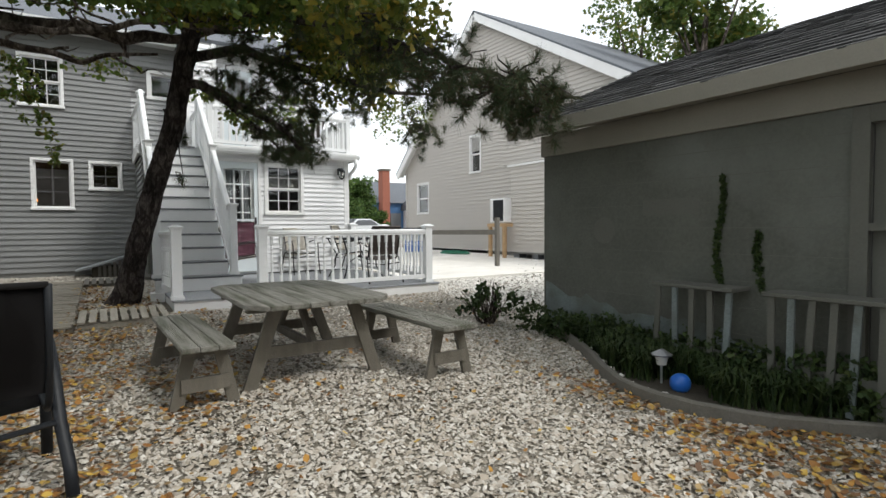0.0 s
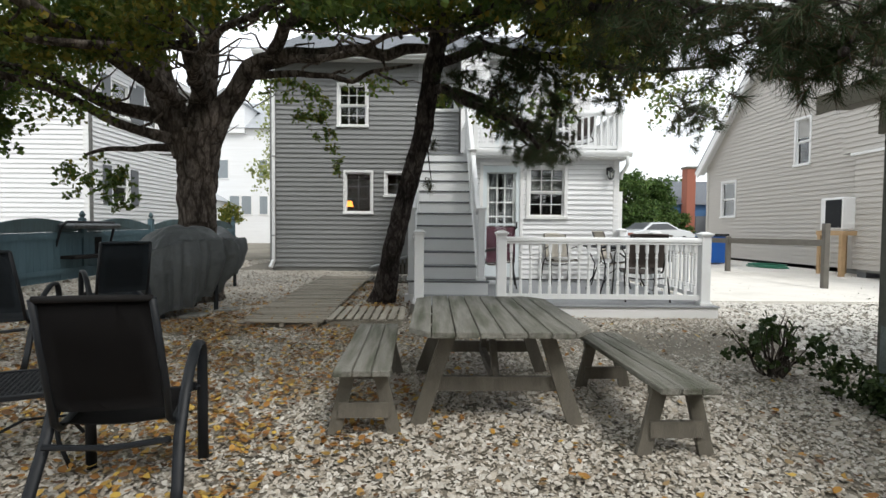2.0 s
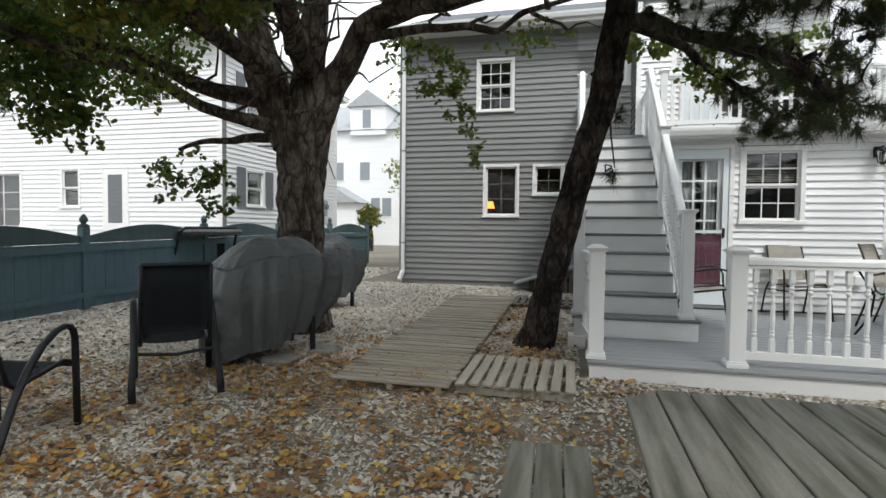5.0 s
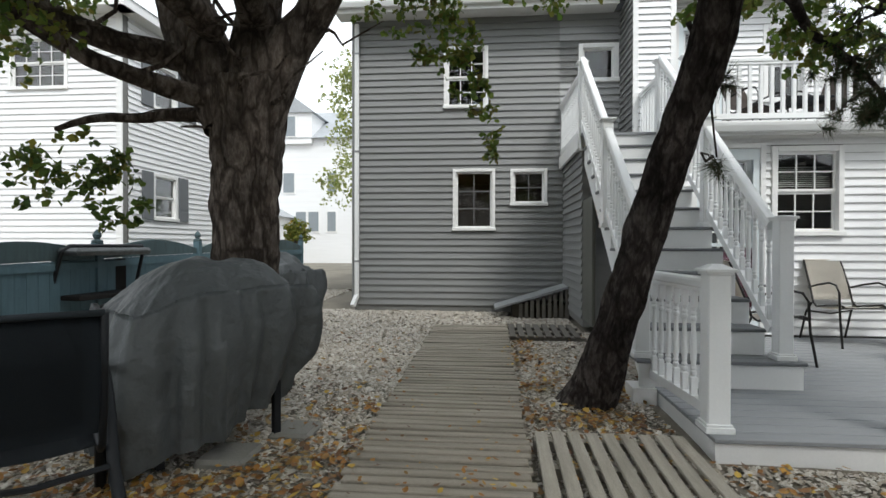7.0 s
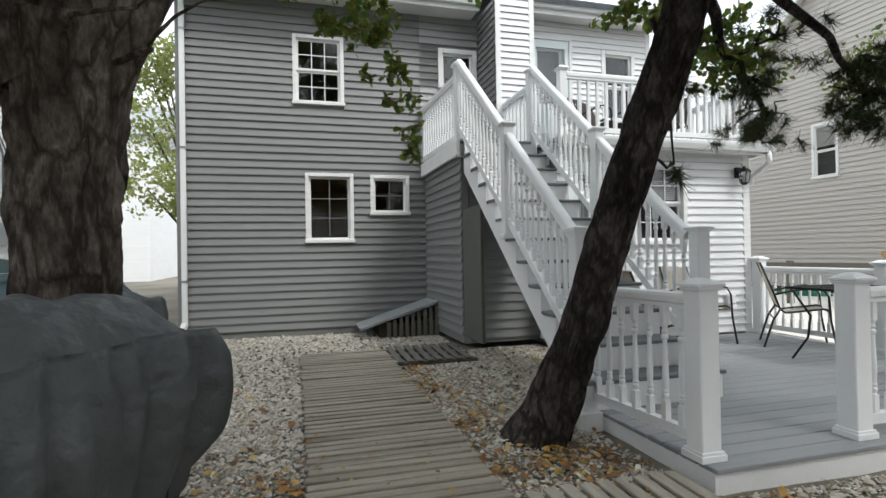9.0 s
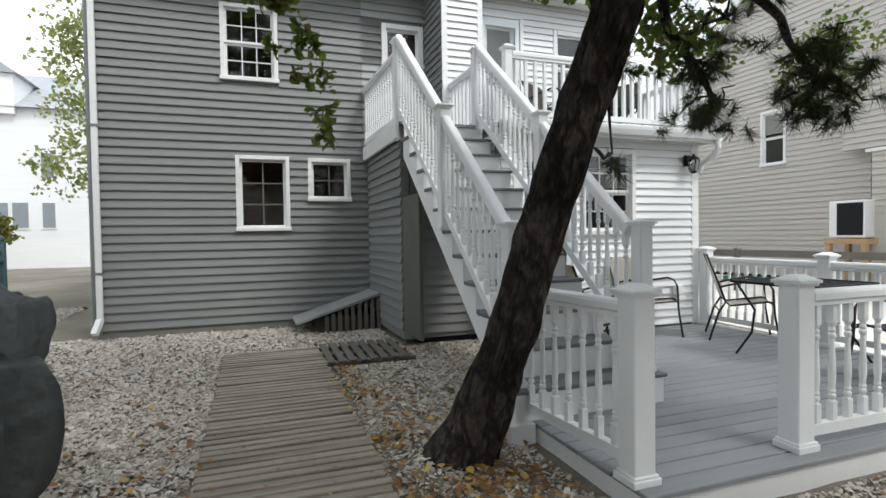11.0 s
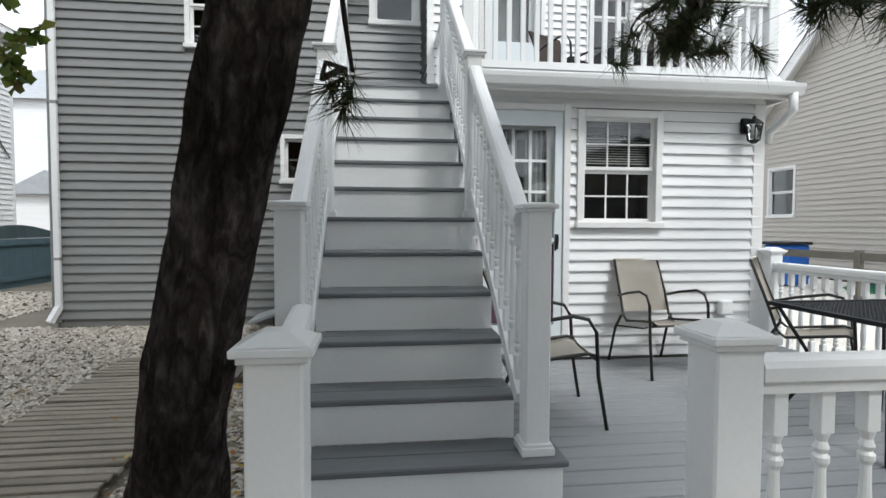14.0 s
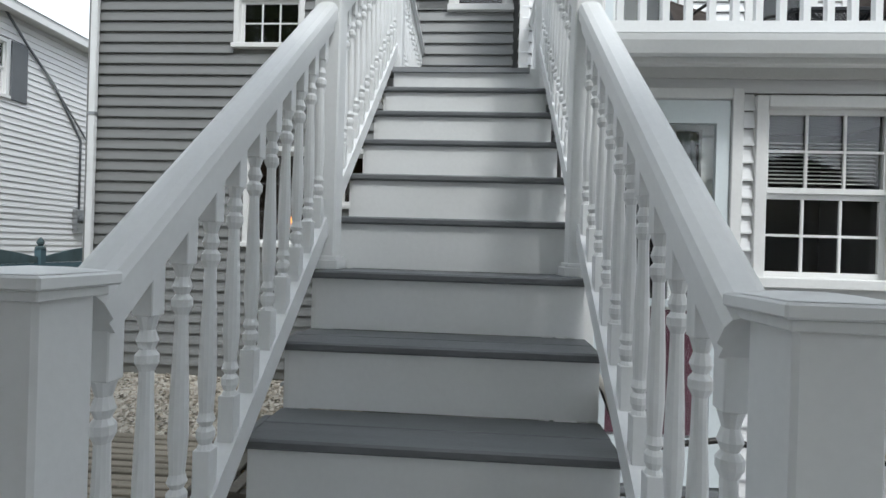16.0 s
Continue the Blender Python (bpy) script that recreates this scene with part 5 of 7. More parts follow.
def coach_lamp():
    l = thing("wall_lantern", (4.34, 10.44, 2.46), label="black coach lantern with clear glass on white siding", category="lamp")
    part("backplate", bx(-0.05, -0.03, -0.02, 0.05, 0.0, 0.12, bevel=0.01), M_BLACK, l)
    part("arm", tube(bmesh.new(), [(0, -0.03, 0.05), (0, -0.08, 0.09), (0, -0.12, 0.1)], 0.01, 8), M_BLACK, l, smooth=True)
    bm = bmesh.new()
    lathe(bm, [(0.075, 0.045), (0.08, 0.05), (0.05, 0.08), (0.02, 0.1), (0.012, 0.12)], 6, (0, -0.12))
    lathe(bm, [(0.02, -0.12), (0.045, -0.1), (0.05, -0.09)], 6, (0, -0.12))
    for k in range(6):
        a = 2 * math.pi * k / 6
        beam(bm, (0.05 * math.cos(a), -0.12 + 0.05 * math.sin(a), -0.095), (0.072 * math.cos(a), -0.12 + 0.072 * math.sin(a), 0.048), 0.008, 0.008)
    part("lantern_cage", bm, M_BLACK, l)
    g = part("lantern_glass", lathe(bmesh.new(), [(0.044, -0.09), (0.065, 0.044)], 6, (0, -0.12)), M_GLASS, l)
    part("bulb", lathe(bmesh.new(), [(0.012, -0.09), (0.02, -0.04), (0.02, -0.01), (0.005, 0.02)], 8, (0, -0.12)), M_CURTAIN, l)


coach_lamp()
o = thing("outlet_box", (4.17, 10.44, 0.88), label="white weatherproof outlet cover on the siding", category="electrical outlet")
part("cover", bx(-0.06, -0.07, -0.06, 0.06, 0.0, 0.07, bevel=0.012), M_WHITE, o)
lamp = thing("table_lamp", (-1.17, 14.4, 1.84), label="small lit table lamp with a warm shade inside the window", category="lamp")
part("shade", lathe(bmesh.new(), [(0.1, 0.12), (0.06, 0.27)], 16), M_GLOW, lamp)
part("stand", lathe(bmesh.new(), [(0.05, 0.0), (0.05, 0.02), (0.012, 0.03), (0.012, 0.13)], 12), M_BRONZE, lamp)
o = thing("side_cabinet", (-1.1, 14.5, 0.44), label="dark wooden cabinet inside the lit window", category="cabinet")
part("body", bx(-0.4, -0.2, 0, 0.4, 0.2, 1.4, bevel=0.01), M_DARKROOM, o)


# ---- shed ----
def shed():
    w = plain_wall("shed_wall", (4.3, 4.22), -90, 7.6, 0.0, 2.12, [(3.02, 0.35, 3.95, 1.98)], thick=0.2, label="painted grey-green block wall of the low shed")
    bm = bmesh.new()
    wall_cells(bm, 0, 7.6, 0.0, 2.115, [(3.02, 0.35, 3.95, 1.98)], lambda a, c, b, d: box(bm, a, -0.012, c, b, -0.001, d))
    part("painted_face", bm, M_BLOCK, w)
    # course lines of the block
    for i in range(9):
        z = 0.25 + i * 0.21
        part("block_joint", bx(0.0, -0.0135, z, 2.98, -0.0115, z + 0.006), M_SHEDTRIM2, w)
    part("frieze_board", bx(-0.02, -0.05, 2.1, 7.6, -0.013, 2.33, bevel=0.004), M_SHEDTRIM, w)
    bm = bmesh.new()
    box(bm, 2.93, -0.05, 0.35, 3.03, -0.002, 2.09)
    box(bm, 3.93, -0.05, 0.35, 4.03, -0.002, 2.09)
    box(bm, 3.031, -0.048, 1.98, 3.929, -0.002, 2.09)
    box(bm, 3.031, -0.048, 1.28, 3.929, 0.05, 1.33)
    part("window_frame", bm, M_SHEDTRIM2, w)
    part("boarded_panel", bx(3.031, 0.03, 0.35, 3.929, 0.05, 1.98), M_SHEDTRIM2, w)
    bm = bmesh.new()
    lathe(bm, [(0.001, 0), (0.13, 0.0), (0.13, 0.002), (0.001, 0.002)], 24)
    p = part("round_patch", bm, M_SHEDTRIM2, w)
    p.matrix_basis = Matrix.Translation((0.85, -0.0135, 1.28)) @ Matrix.Rotation(radians(90), 4, "X")
    part("repair_patch", bx(1.3, -0.0145, 1.42, 1.85, -0.0125, 1.56), M_SHEDTRIM2, w)
    patch = bmesh.new()
    low, high = [], []
    for i in range(29):
        u = 0.03 + i * 0.085
        top = 0.66 - 0.09 * u + 0.16 * noise.noise(Vector((u * 2.3, 1.7, 0))) + 0.07 * noise.noise(Vector((u * 9, 4.2, 0)))
        low.append(patch.verts.new((u, -0.0155, 0.1)))
        high.append(patch.verts.new((u, -0.0155, top)))
    for i in range(28):
        patch.faces.new((low[i], low[i + 1], high[i + 1], high[i]))
    part("pale_patch", patch, M_FLAKE, w)
    n = plain_wall("shed_wall_north", (8.6, 4.23), 180, 4.08, 0.0, 2.4, label="grey-green end wall of the shed")
    bm = bmesh.new()
    v = [bm.verts.new(p) for p in ((4.3, 4.22, 2.12), (8.6, 4.22, 2.12), (6.45, 4.22, 3.35), (4.3, 4.1, 2.12), (8.6, 4.1, 2.12), (6.45, 4.1, 3.35))]
    for f in ((0, 1, 2), (5, 4, 3), (0, 3, 4, 1), (1, 4, 5, 2), (2, 5, 3, 0)):
        bm.faces.new([v[i] for i in f])
    part("gable", bm, M_SHEDTRIM, None, kind="structure").name = "shed_gable"
    part("shed_back", bx(8.5, -3.4, 0, 8.6, 4.2, 2.3), M_BLOCK, None, kind="structure").name = "shed_wall_east"
    part("shed_south", bx(4.5, -3.4, 0, 8.5, -3.3, 2.3), M_BLOCK, None, kind="structure").name = "shed_wall_south"
    r = thing("shed_roof", kind="structure", label="dark weathered shingle shed roof with beige eave board")
    p, q = Vector((4.0, 0, 2.42)), Vector((6.45, 0, 3.5))
    part("roof_deck", beam(bmesh.new(), ((p.x + q.x) / 2, -3.6, (p.z + q.z) / 2 - 0.03), ((p.x + q.x) / 2, 4.5, (p.z + q.z) / 2 - 0.03), (q - p).length, 0.04, up=(-(q.z - p.z), 0, q.x - p.x)), M_SHEATH, r)
    part("roof_deck", beam(bmesh.new(), (7.67, -3.6, 2.93), (7.67, 4.5, 2.93), (q - p).length, 0.05, up=((q.z - p.z), 0, q.x - p.x)), M_ROOF, r)
    part("fascia", bx(3.975, -3.6, 2.29, 3.998, 4.5, 2.43, bevel=0.003), M_SHEDTRIM, r)
    part("soffit", bx(4.0, -3.6, 2.33, 4.24, 4.5, 2.35), M_SHEDTRIM, r)
    bm = bmesh.new()
    rnd = random.Random(8)
    d = (q - p).normalized()
    nrm = Vector((-d.z, 0, d.x))
    rowsn = 17
    for i in range(rowsn):
        s = i * (q - p).length / rowsn
        y = -3.6 - rnd.random() * 0.3
        while y < 4.5:
            wd = rnd.uniform(0.2, 0.34)
            a = p + d * (s - 0.02) + nrm * (0.012 + rnd.uniform(0, 0.008))
            b = p + d * (s + 0.17) + nrm * 0.0
            y1 = min(y + wd - 0.006, 4.52)
            if y1 - y > 0.03:
                yy = max(y, -3.6)
                vs = [bm.verts.new(c) for c in ((a.x, yy, a.z), (a.x, y1, a.z), (b.x, y1, b.z), (b.x, yy, b.z), (a.x + nrm.x * -0.012, yy, a.z - 0.012), (a.x, y1, a.z - 0.012))]
                bm.faces.new(vs[:4])
                bm.faces.new((vs[4], vs[5], vs[1], vs[0]))
            y += wd
    part("shingle", bm, M_ROOF, r, kind="stuff")


shed()


def bed_edging():
    e = thing("bed_edging", label="low curved grey concrete edging round the planting bed", category="edging")
    pts = [(4.38, 4.32), (4.12, 3.78), (3.8, 3.15), (3.5, 2.7), (3.3, 2.3), (3.3, 1.95), (3.42, 1.62), (3.68, 1.26), (4.0, 0.97), (4.28, 0.7)]
    sm = []
    for i in range(len(pts) - 1):
        for k in range(5):
            u = k / 5
            p0, p1, p2, p3 = [Vector(pts[min(max(i + j, 0), len(pts) - 1)]) for j in (-1, 0, 1, 2)]
            sm.append(0.5 * ((2 * p1) + (p2 - p0) * u + (2 * p0 - 5 * p1 + 4 * p2 - p3) * u * u + (3 * p1 - p0 - 3 * p2 + p3) * u ** 3))
    sm.append(Vector(pts[-1]))
    for k in range(0, len(sm) - 1, 3):
        bm = bmesh.new()
        seg = sm[k:k + 4]
        L, R = [], []
        for i, c in enumerate(seg):
            d = ((seg[min(i + 1, len(seg) - 1)]) - (seg[max(i - 1, 0)])).normalized()
            n = Vector((-d.y, d.x)) * 0.028
            z = ground_z(0, c.y)
            h = 0.085 + 0.008 * noise.noise(Vector((c.x * 6, c.y * 6, 0)))
            L.append([bm.verts.new((c.x + n.x * s, c.y + n.y * s, z + zz)) for s, zz in ((-1, -0.03), (-1, h - 0.012), (-0.6, h), (0.6, h), (1, h - 0.012), (1, -0.03))])
        for a, b in zip(L, L[1:]):
            for i in range(6):
                bm.faces.new((a[i], a[(i + 1) % 6], b[(i + 1) % 6], b[i]))
        bm.faces.new(L[0])
        bm.faces.new(L[-1][::-1])
        part("edging_piece", bm, M_CONC, e)
    bm = bmesh.new()
    vs = [bm.verts.new((c.x, c.y, ground_z(0, c.y) + 0.03)) for c in sm]
    vs += [bm.verts.new((4.29, 0.7, 0.06)), bm.verts.new((4.29, 4.2, 0.2))]
    bm.faces.new(vs)
    bmesh.ops.triangulate(bm, faces=bm.faces[:])
    part("bed_soil", bm, M_SOIL, None, kind="structure").name = "bed_soil"
    return sm


EDGE = bed_edging()


def bed_things():
    b = thing("garden_ball", (3.6, 2.08, 0.17), label="glossy bright blue glass ball in the planting bed", category="ornament")
    bm = bmesh.new()
    bmesh.ops.create_icosphere(bm, subdivisions=3, radius=0.075)
    part("ball", bm, M_PLASTICB, b, smooth=True)
    s = thing("solar_path_light", (3.62, 2.25, 0.1), label="small dulled metal solar path light in the bed", category="lamp")
    part("stake", tube(bmesh.new(), [(0, 0, 0), (0, 0, 0.2)], 0.01), M_GALV, s)
    part("lens", lathe(bmesh.new(), [(0.035, 0.17), (0.05, 0.24)], 12), M_CURTAIN, s)
    part("cap", lathe(bmesh.new(), [(0.075, 0.24), (0.08, 0.25), (0.03, 0.28), (0.01, 0.29)], 12), M_GALV, s)
    rnd = random.Random(5)
    for i in range(9):
        c = EDGE[8 + i * 2]
        bm = bmesh.new()
        bmesh.ops.create_icosphere(bm, subdivisions=1, radius=rnd.uniform(0.02, 0.04))
        for v in bm.verts:
            v.co = v.co * rnd.uniform(0.8, 1.2)
            v.co.z *= 0.6
        o = part("garden_stone", bm, M_STONEW, None)
        o.location = (c.x + 0.08, c.y + 0.03, ground_z(0, c.y) + 0.05)
        tagged(o, "pale rounded stone along the bed edging", "stone", "stones in the bed")
    # old picket racks leaning in the bed
    for y0, y1 in ((2.62, 1.92), (1.72, 0.72)):
        g = thing("plant_rack", (4.12, y0, 0), label="old slatted wooden rack with flaking pale paint in the bed", category="garden rack", group="racks in the bed")
        L = y0 - y1
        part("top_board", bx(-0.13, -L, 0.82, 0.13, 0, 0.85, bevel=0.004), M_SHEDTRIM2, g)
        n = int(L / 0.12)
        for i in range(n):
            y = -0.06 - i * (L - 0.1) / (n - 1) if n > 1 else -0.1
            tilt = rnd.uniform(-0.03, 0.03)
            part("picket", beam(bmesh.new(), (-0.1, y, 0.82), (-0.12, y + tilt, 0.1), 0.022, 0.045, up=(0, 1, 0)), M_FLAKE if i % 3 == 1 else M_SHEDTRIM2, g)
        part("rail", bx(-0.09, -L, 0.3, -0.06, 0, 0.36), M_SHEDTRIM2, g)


bed_things()


# ---- neighbours ----
def simple_window(parent, u0, z0, u1, z1, cols=1, rows=1, sashes=2, shutters=False, trim=0.07, label="white-framed neighbour's window"):
    w = window(parent, u0, z0, u1, z1, cols=cols, rows=rows, sashes=sashes, depth=0.05, trim=trim, label=label)
    # Dark sheet close behind the panes stands in for a shaded room.
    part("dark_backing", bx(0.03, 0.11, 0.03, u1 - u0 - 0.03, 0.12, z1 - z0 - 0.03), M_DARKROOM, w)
    if shutters:
        for a in (-0.36, u1 - u0 + 0.02):
            part("shutter", bx(a, -0.05, 0, a + 0.34, -0.022, z1 - z0, bevel=0.004), M_SHUTTER, w)
    return w


def white_neighbour():
    X, Y = -7.15, 13.2
    g = 0.4
    holes = [(-14.9, g + 0.1, -12.95, 2.85), (-11.75, 1.9, -11.12, 2.92), (-10.45, g + 0.2, -9.7, 2.85), (-14.3, 4.25, -13.2, 5.3), (-9.4, 4.35, -8.2, 5.35)]
    L = 12.0
    x0 = X - L
    hh = [(a - x0, b, c - x0, d) for a, b, c, d in holes]
    w = plain_wall("neighbour_wall", (x0, Y), 0, L, 0.2, 5.75, hh, label="bright white lap-sided wall of the neighbouring house")
    side_stuff(w, 0.45, 5.7, 0.115, hh, M_SIDE_W, lambda z: (0, L))
    a, b, c, d = hh[0]
    p = window(w, a, b, c, d, cols=3, rows=5, sashes=1, label="white neighbour's glazed patio doors", trim=0.08)
    part("centre_post", bx((c - a) / 2 - 0.06, -0.035, 0.1, (c - a) / 2 + 0.06, 0.05, d - b - 0.1), M_TRIM, p)
    # Same painted shade sheet behind the patio doors, no room there.
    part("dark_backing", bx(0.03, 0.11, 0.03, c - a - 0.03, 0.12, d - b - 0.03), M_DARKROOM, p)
    simple_window(w, *hh[1])
    a, b, c, d = hh[2]
    dd = thing("neighbour_door", (a, 0, b), label="pale blue-white neighbour's door with tall dark glass", kind="structure")
    dd.parent = w
    part("door_frame", bx(0, -0.035, 0, c - a, 0.02, d - b, bevel=0.005), M_TRIM, dd)
    part("door_glass", bx(0.17, -0.04, 0.95, c - a - 0.17, -0.036, d - b - 0.14), M_SHUTTER, dd)
    simple_window(w, *hh[3], cols=2, rows=2)
    simple_window(w, *hh[4], cols=4, rows=2)
    corner_trim(w, L - 0.1, L + 0.02, 0.3, 5.7, M_TRIM)
    hs = [(0.72, 1.97, 1.55, 2.92), (2.25, 4.2, 3.08, 5.25), (0.72, 4.2, 1.55, 5.15)]
    e = plain_wall("neighbour_wall_east", (X, Y + 0.15), 90, 5.75, 0.2, 5.75, hs, label="white lap-sided end wall of the neighbouring house")
    side_stuff(e, 0.45, 5.7, 0.115, hs, M_SIDE_W, lambda z: (0, 5.75))
    for h in hs:
        simple_window(e, *h, shutters=True)
    part("neighbour_back", bx(x0, 19.1, 0.2, X - 0.003, 19.25, 5.7), M_SIDE_W, None, kind="structure").name = "neighbour_wall_north"
    r = thing("neighbour_roof", kind="structure", label="grey shingled neighbour's roof with white eaves")
    a0, a1, b0, b1 = x0 - 0.35, X + 0.35, Y - 0.42, 19.6
    bm = bmesh.new()
    v = [bm.verts.new(c) for c in ((a0, b0, 5.84), (a1, b0, 5.84), (a1, b1, 5.84), (a0, b1, 5.84), (a0 + 3.4, 16.2, 7.0), (a1 - 3.4, 16.2, 7.0))]
    for f in ((0, 1, 5, 4), (1, 2, 5), (2, 3, 4, 5), (3, 0, 4), (3, 2, 1, 0)):
        bm.faces.new([v[k] for k in f])
    part("shingles", bm, M_ROOF2, r)
    part("fascia", bx(X + 0.3, Y - 0.4, 5.68, X + 0.33, 19.5, 5.86), M_TRIM, r)
    part("soffit", bx(X + 0.003, Y - 0.4, 5.7, X + 0.3, 19.5, 5.72), M_SOFFIT, r)
    part("fascia", bx(x0 - 0.3, Y - 0.43, 5.68, X + 0.3, Y - 0.4, 5.86), M_TRIM, r)
    part("soffit", bx(x0 - 0.3, Y - 0.4, 5.7, X + 0.3, Y - 0.003, 5.72), M_SOFFIT, r)
    sc = thing("service_cable", (X, 16.2, 5.8), label="grey service cable hanging down the white siding", category="cable")
    part("cable", tube(bmesh.new(), [(0.06, 0, 0), (0.05, 0.6, -0.55), (0.05, 1.2, -1.05), (0.045, 1.6, -1.55), (0.04, 1.95, -2.0), (0.04, 1.95, -3.6)], 0.022, 8), M_SHUTTER, sc, smooth=True)
    part("cable", tube(bmesh.new(), [(0.06, 0.9, -0.8), (0.05, 1.9, -1.75), (0.05, 2.8, -2.7)], 0.016, 8), M_SHUTTER, sc, smooth=True)
    part("mast_cap", lathe(bmesh.new(), [(0.001, 0.12), (0.07, 0.1), (0.09, 0.0), (0.001, 0.0)], 12), M_GALV, sc)
    mb = thing("meter_box", (X, 18.15, 1.85), label="grey electric meter box on the white siding", category="meter")
    part("box", bx(0.003, -0.14, 0, 0.13, 0.14, 0.5, bevel=0.01), M_GALV, mb)
    part("dial", tube(bmesh.new(), [(0.12, 0, 0.3), (0.2, 0, 0.3)], 0.085, 16), M_SHUTTER, mb)
    c = thing("white_garden_chair", (-11.3, 11.9, g), 20, label="white slatted lounge chair beyond the fence", category="chair")
    for i in range(5):
        part("back_slat", beam(bmesh.new(), (-0.25 + i * 0.12, 0.0, 0.35), (-0.25 + i * 0.12, 0.4, 1.15), 0.1, 0.02), M_TRIM, c)
    part("seat", bx(-0.3, -0.5, 0.3, 0.3, 0.0, 0.34), M_TRIM, c)
    for a in (-0.28, 0.28):
        part("leg", bx(a - 0.03, -0.45, 0, a + 0.03, -0.4, 0.5), M_TRIM, c)
        part("arm", bx(a - 0.05, -0.5, 0.5, a + 0.05, 0.1, 0.53), M_TRIM, c)
        part("leg", bx(a - 0.03, 0.05, 0, a + 0.03, 0.1, 0.5), M_TRIM, c)


def beige_neighbour():
    X = 10.8
    yl, yr = 19.2, 13.0
    L = yl - 4.5
    top = lambda z: ((0, L) if z < 3.9 else (max(0.0, (z - 3.75) / 0.92), min(L, 4.9 + (8.15 - z) / 0.55)))
    hs = [(yl - 18.3, 1.85, yl - 17.4, 3.08), (yl - 14.7, 3.15, yl - 14.05, 4.45)]
    w = plain_wall("beige_wall", (X, yl), -90, L, 0.3, 3.9, [(h[0], h[1], h[2], min(h[3], 3.9)) for h in hs], label="beige lap-sided gable wall of the house across the yard")
    side_stuff(w, 0.55, 8.1, 0.12, hs, M_SIDE_B, top)
    bm = bmesh.new()
    v = [bm.verts.new((a, b, c)) for b in (0.03, 0.12) for a, c in ((0.15, 3.9), (4.9, 8.15), (12.6, 3.9))]
    for f in ((0, 1, 2), (5, 4, 3), (0, 3, 4, 1), (1, 4, 5, 2), (2, 5, 3, 0)):
        bm.faces.new([v[i] for i in f])
    part("gable_core", bm, M_SIDE_B, w)
    for h in hs:
        simple_window(w, *h, trim=0.065, label="tall white-framed window in the beige wall")
    corner_trim(w, -0.02, 0.1, 0.4, 3.8, M_SIDE_B, y=-0.04)
    r = thing("beige_house_roof", kind="structure", label="grey shingled roof with white rake boards")
    part("rake_board", beam(bmesh.new(), (X - 0.25, yl + 0.35, 3.42), (X - 0.25, 14.1, 8.23), 0.06, 0.24, up=(0, 0.92, 1)), M_TRIM, r)
    part("rake_board", beam(bmesh.new(), (X - 0.25, 14.1, 8.23), (X - 0.25, 5.5, 3.4), 0.06, 0.24, up=(0, -0.55, 1)), M_TRIM, r)
    part("rake_soffit", beam(bmesh.new(), (X - 0.12, yl + 0.3, 3.42), (X - 0.12, 14.1, 8.2), 0.26, 0.02, up=(0, 0.92, 1)), M_SOFFIT, r)
    part("shingles", beam(bmesh.new(), (X - 0.28 + 4, yl + 0.4, 3.55), (X - 0.28 + 4, 14.1, 8.4), 8.0, 0.05, up=(0, 0.92, 1)), M_ROOF2, r)
    part("shingles", beam(bmesh.new(), (X - 0.28 + 4, 14.1, 8.4), (X - 0.28 + 4, 5.2, 3.4), 8.0, 0.05, up=(0, -0.55, 1)), M_ROOF2, r)
    part("dark_base", bx(0, 0.0, 0.3, yl - 13, 0.1, 0.55), M_SHUTTER, w)
    # projecting block
    b = plain_wall("beige_block", (10.25, 11.9), -90, 3.0, 0.55, 3.08, label="beige lap-sided projecting block on dark piers")
    side_stuff(b, 0.6, 3.05, 0.12, [], M_SIDE_B, lambda z: (0, 3.0))
    s = plain_wall("beige_block_side", (10.8, 11.91), 180, 0.55, 0.55, 3.08)
    side_stuff(s, 0.6, 3.05, 0.12, [], M_SIDE_B, lambda z: (0, 0.55))
    part("block_cap", bx(10.2, 8.8, 3.08, 10.8, 12.0, 3.14), M_TRIM, None, kind="structure").name = "trim_block_cap"
    for y in (9.2, 10.1, 10.9, 11.7):
        part("pier", bx(10.3, y - 0.12, 0.3, 10.6, y + 0.12, 0.56), M_SHUTTER, b).matrix_parent_inverse = b.matrix_basis.inverted()
    up = plain_wall("beige_upper_wall", (10.5, 12.6), -90, 4.0, 3.2, 4.6, label="beige lap-sided upper wall")
    side_stuff(up, 3.2, 4.6, 0.12, [], M_SIDE_B, lambda z: (0, 4.0))
    ac = thing("air_conditioner", (10.25, 12.18, 1.45), label="boxed air conditioner with a dark grille on a lumber stand", category="air conditioner")
    part("case", bx(-0.3, -0.33, 0, 0.3, 0.33, 0.72, bevel=0.02), M_TRIM, ac)
    bm = bmesh.new()
    for i in range(12):
        box(bm, -0.31, -0.3, 0.06 + i * 0.05, -0.301, 0.16, 0.09 + i * 0.05)
    part("grille", bm, M_BLACK, ac)
    part("grille_back", bx(-0.304, -0.31, 0.05, -0.3005, 0.17, 0.67), M_BLACK, ac)
    st = thing("lumber_stand", (10.25, 12.18, 0.4), label="raw lumber stand under the air conditioner", category="stand")
    for a in (-0.28, 0.28):
        for c in (-0.33, 0.33):
            part("leg", bx(a - 0.045, c - 0.045, 0, a + 0.045, c + 0.045, 0.93), M_RAWWOOD, st)
    part("top_frame", bx(-0.34, -0.4, 0.93, 0.34, 0.4, 1.03), M_RAWWOOD, st)
    f = thing("rail_fence", label="low grey wooden rail fence across the pale yard", category="fence")
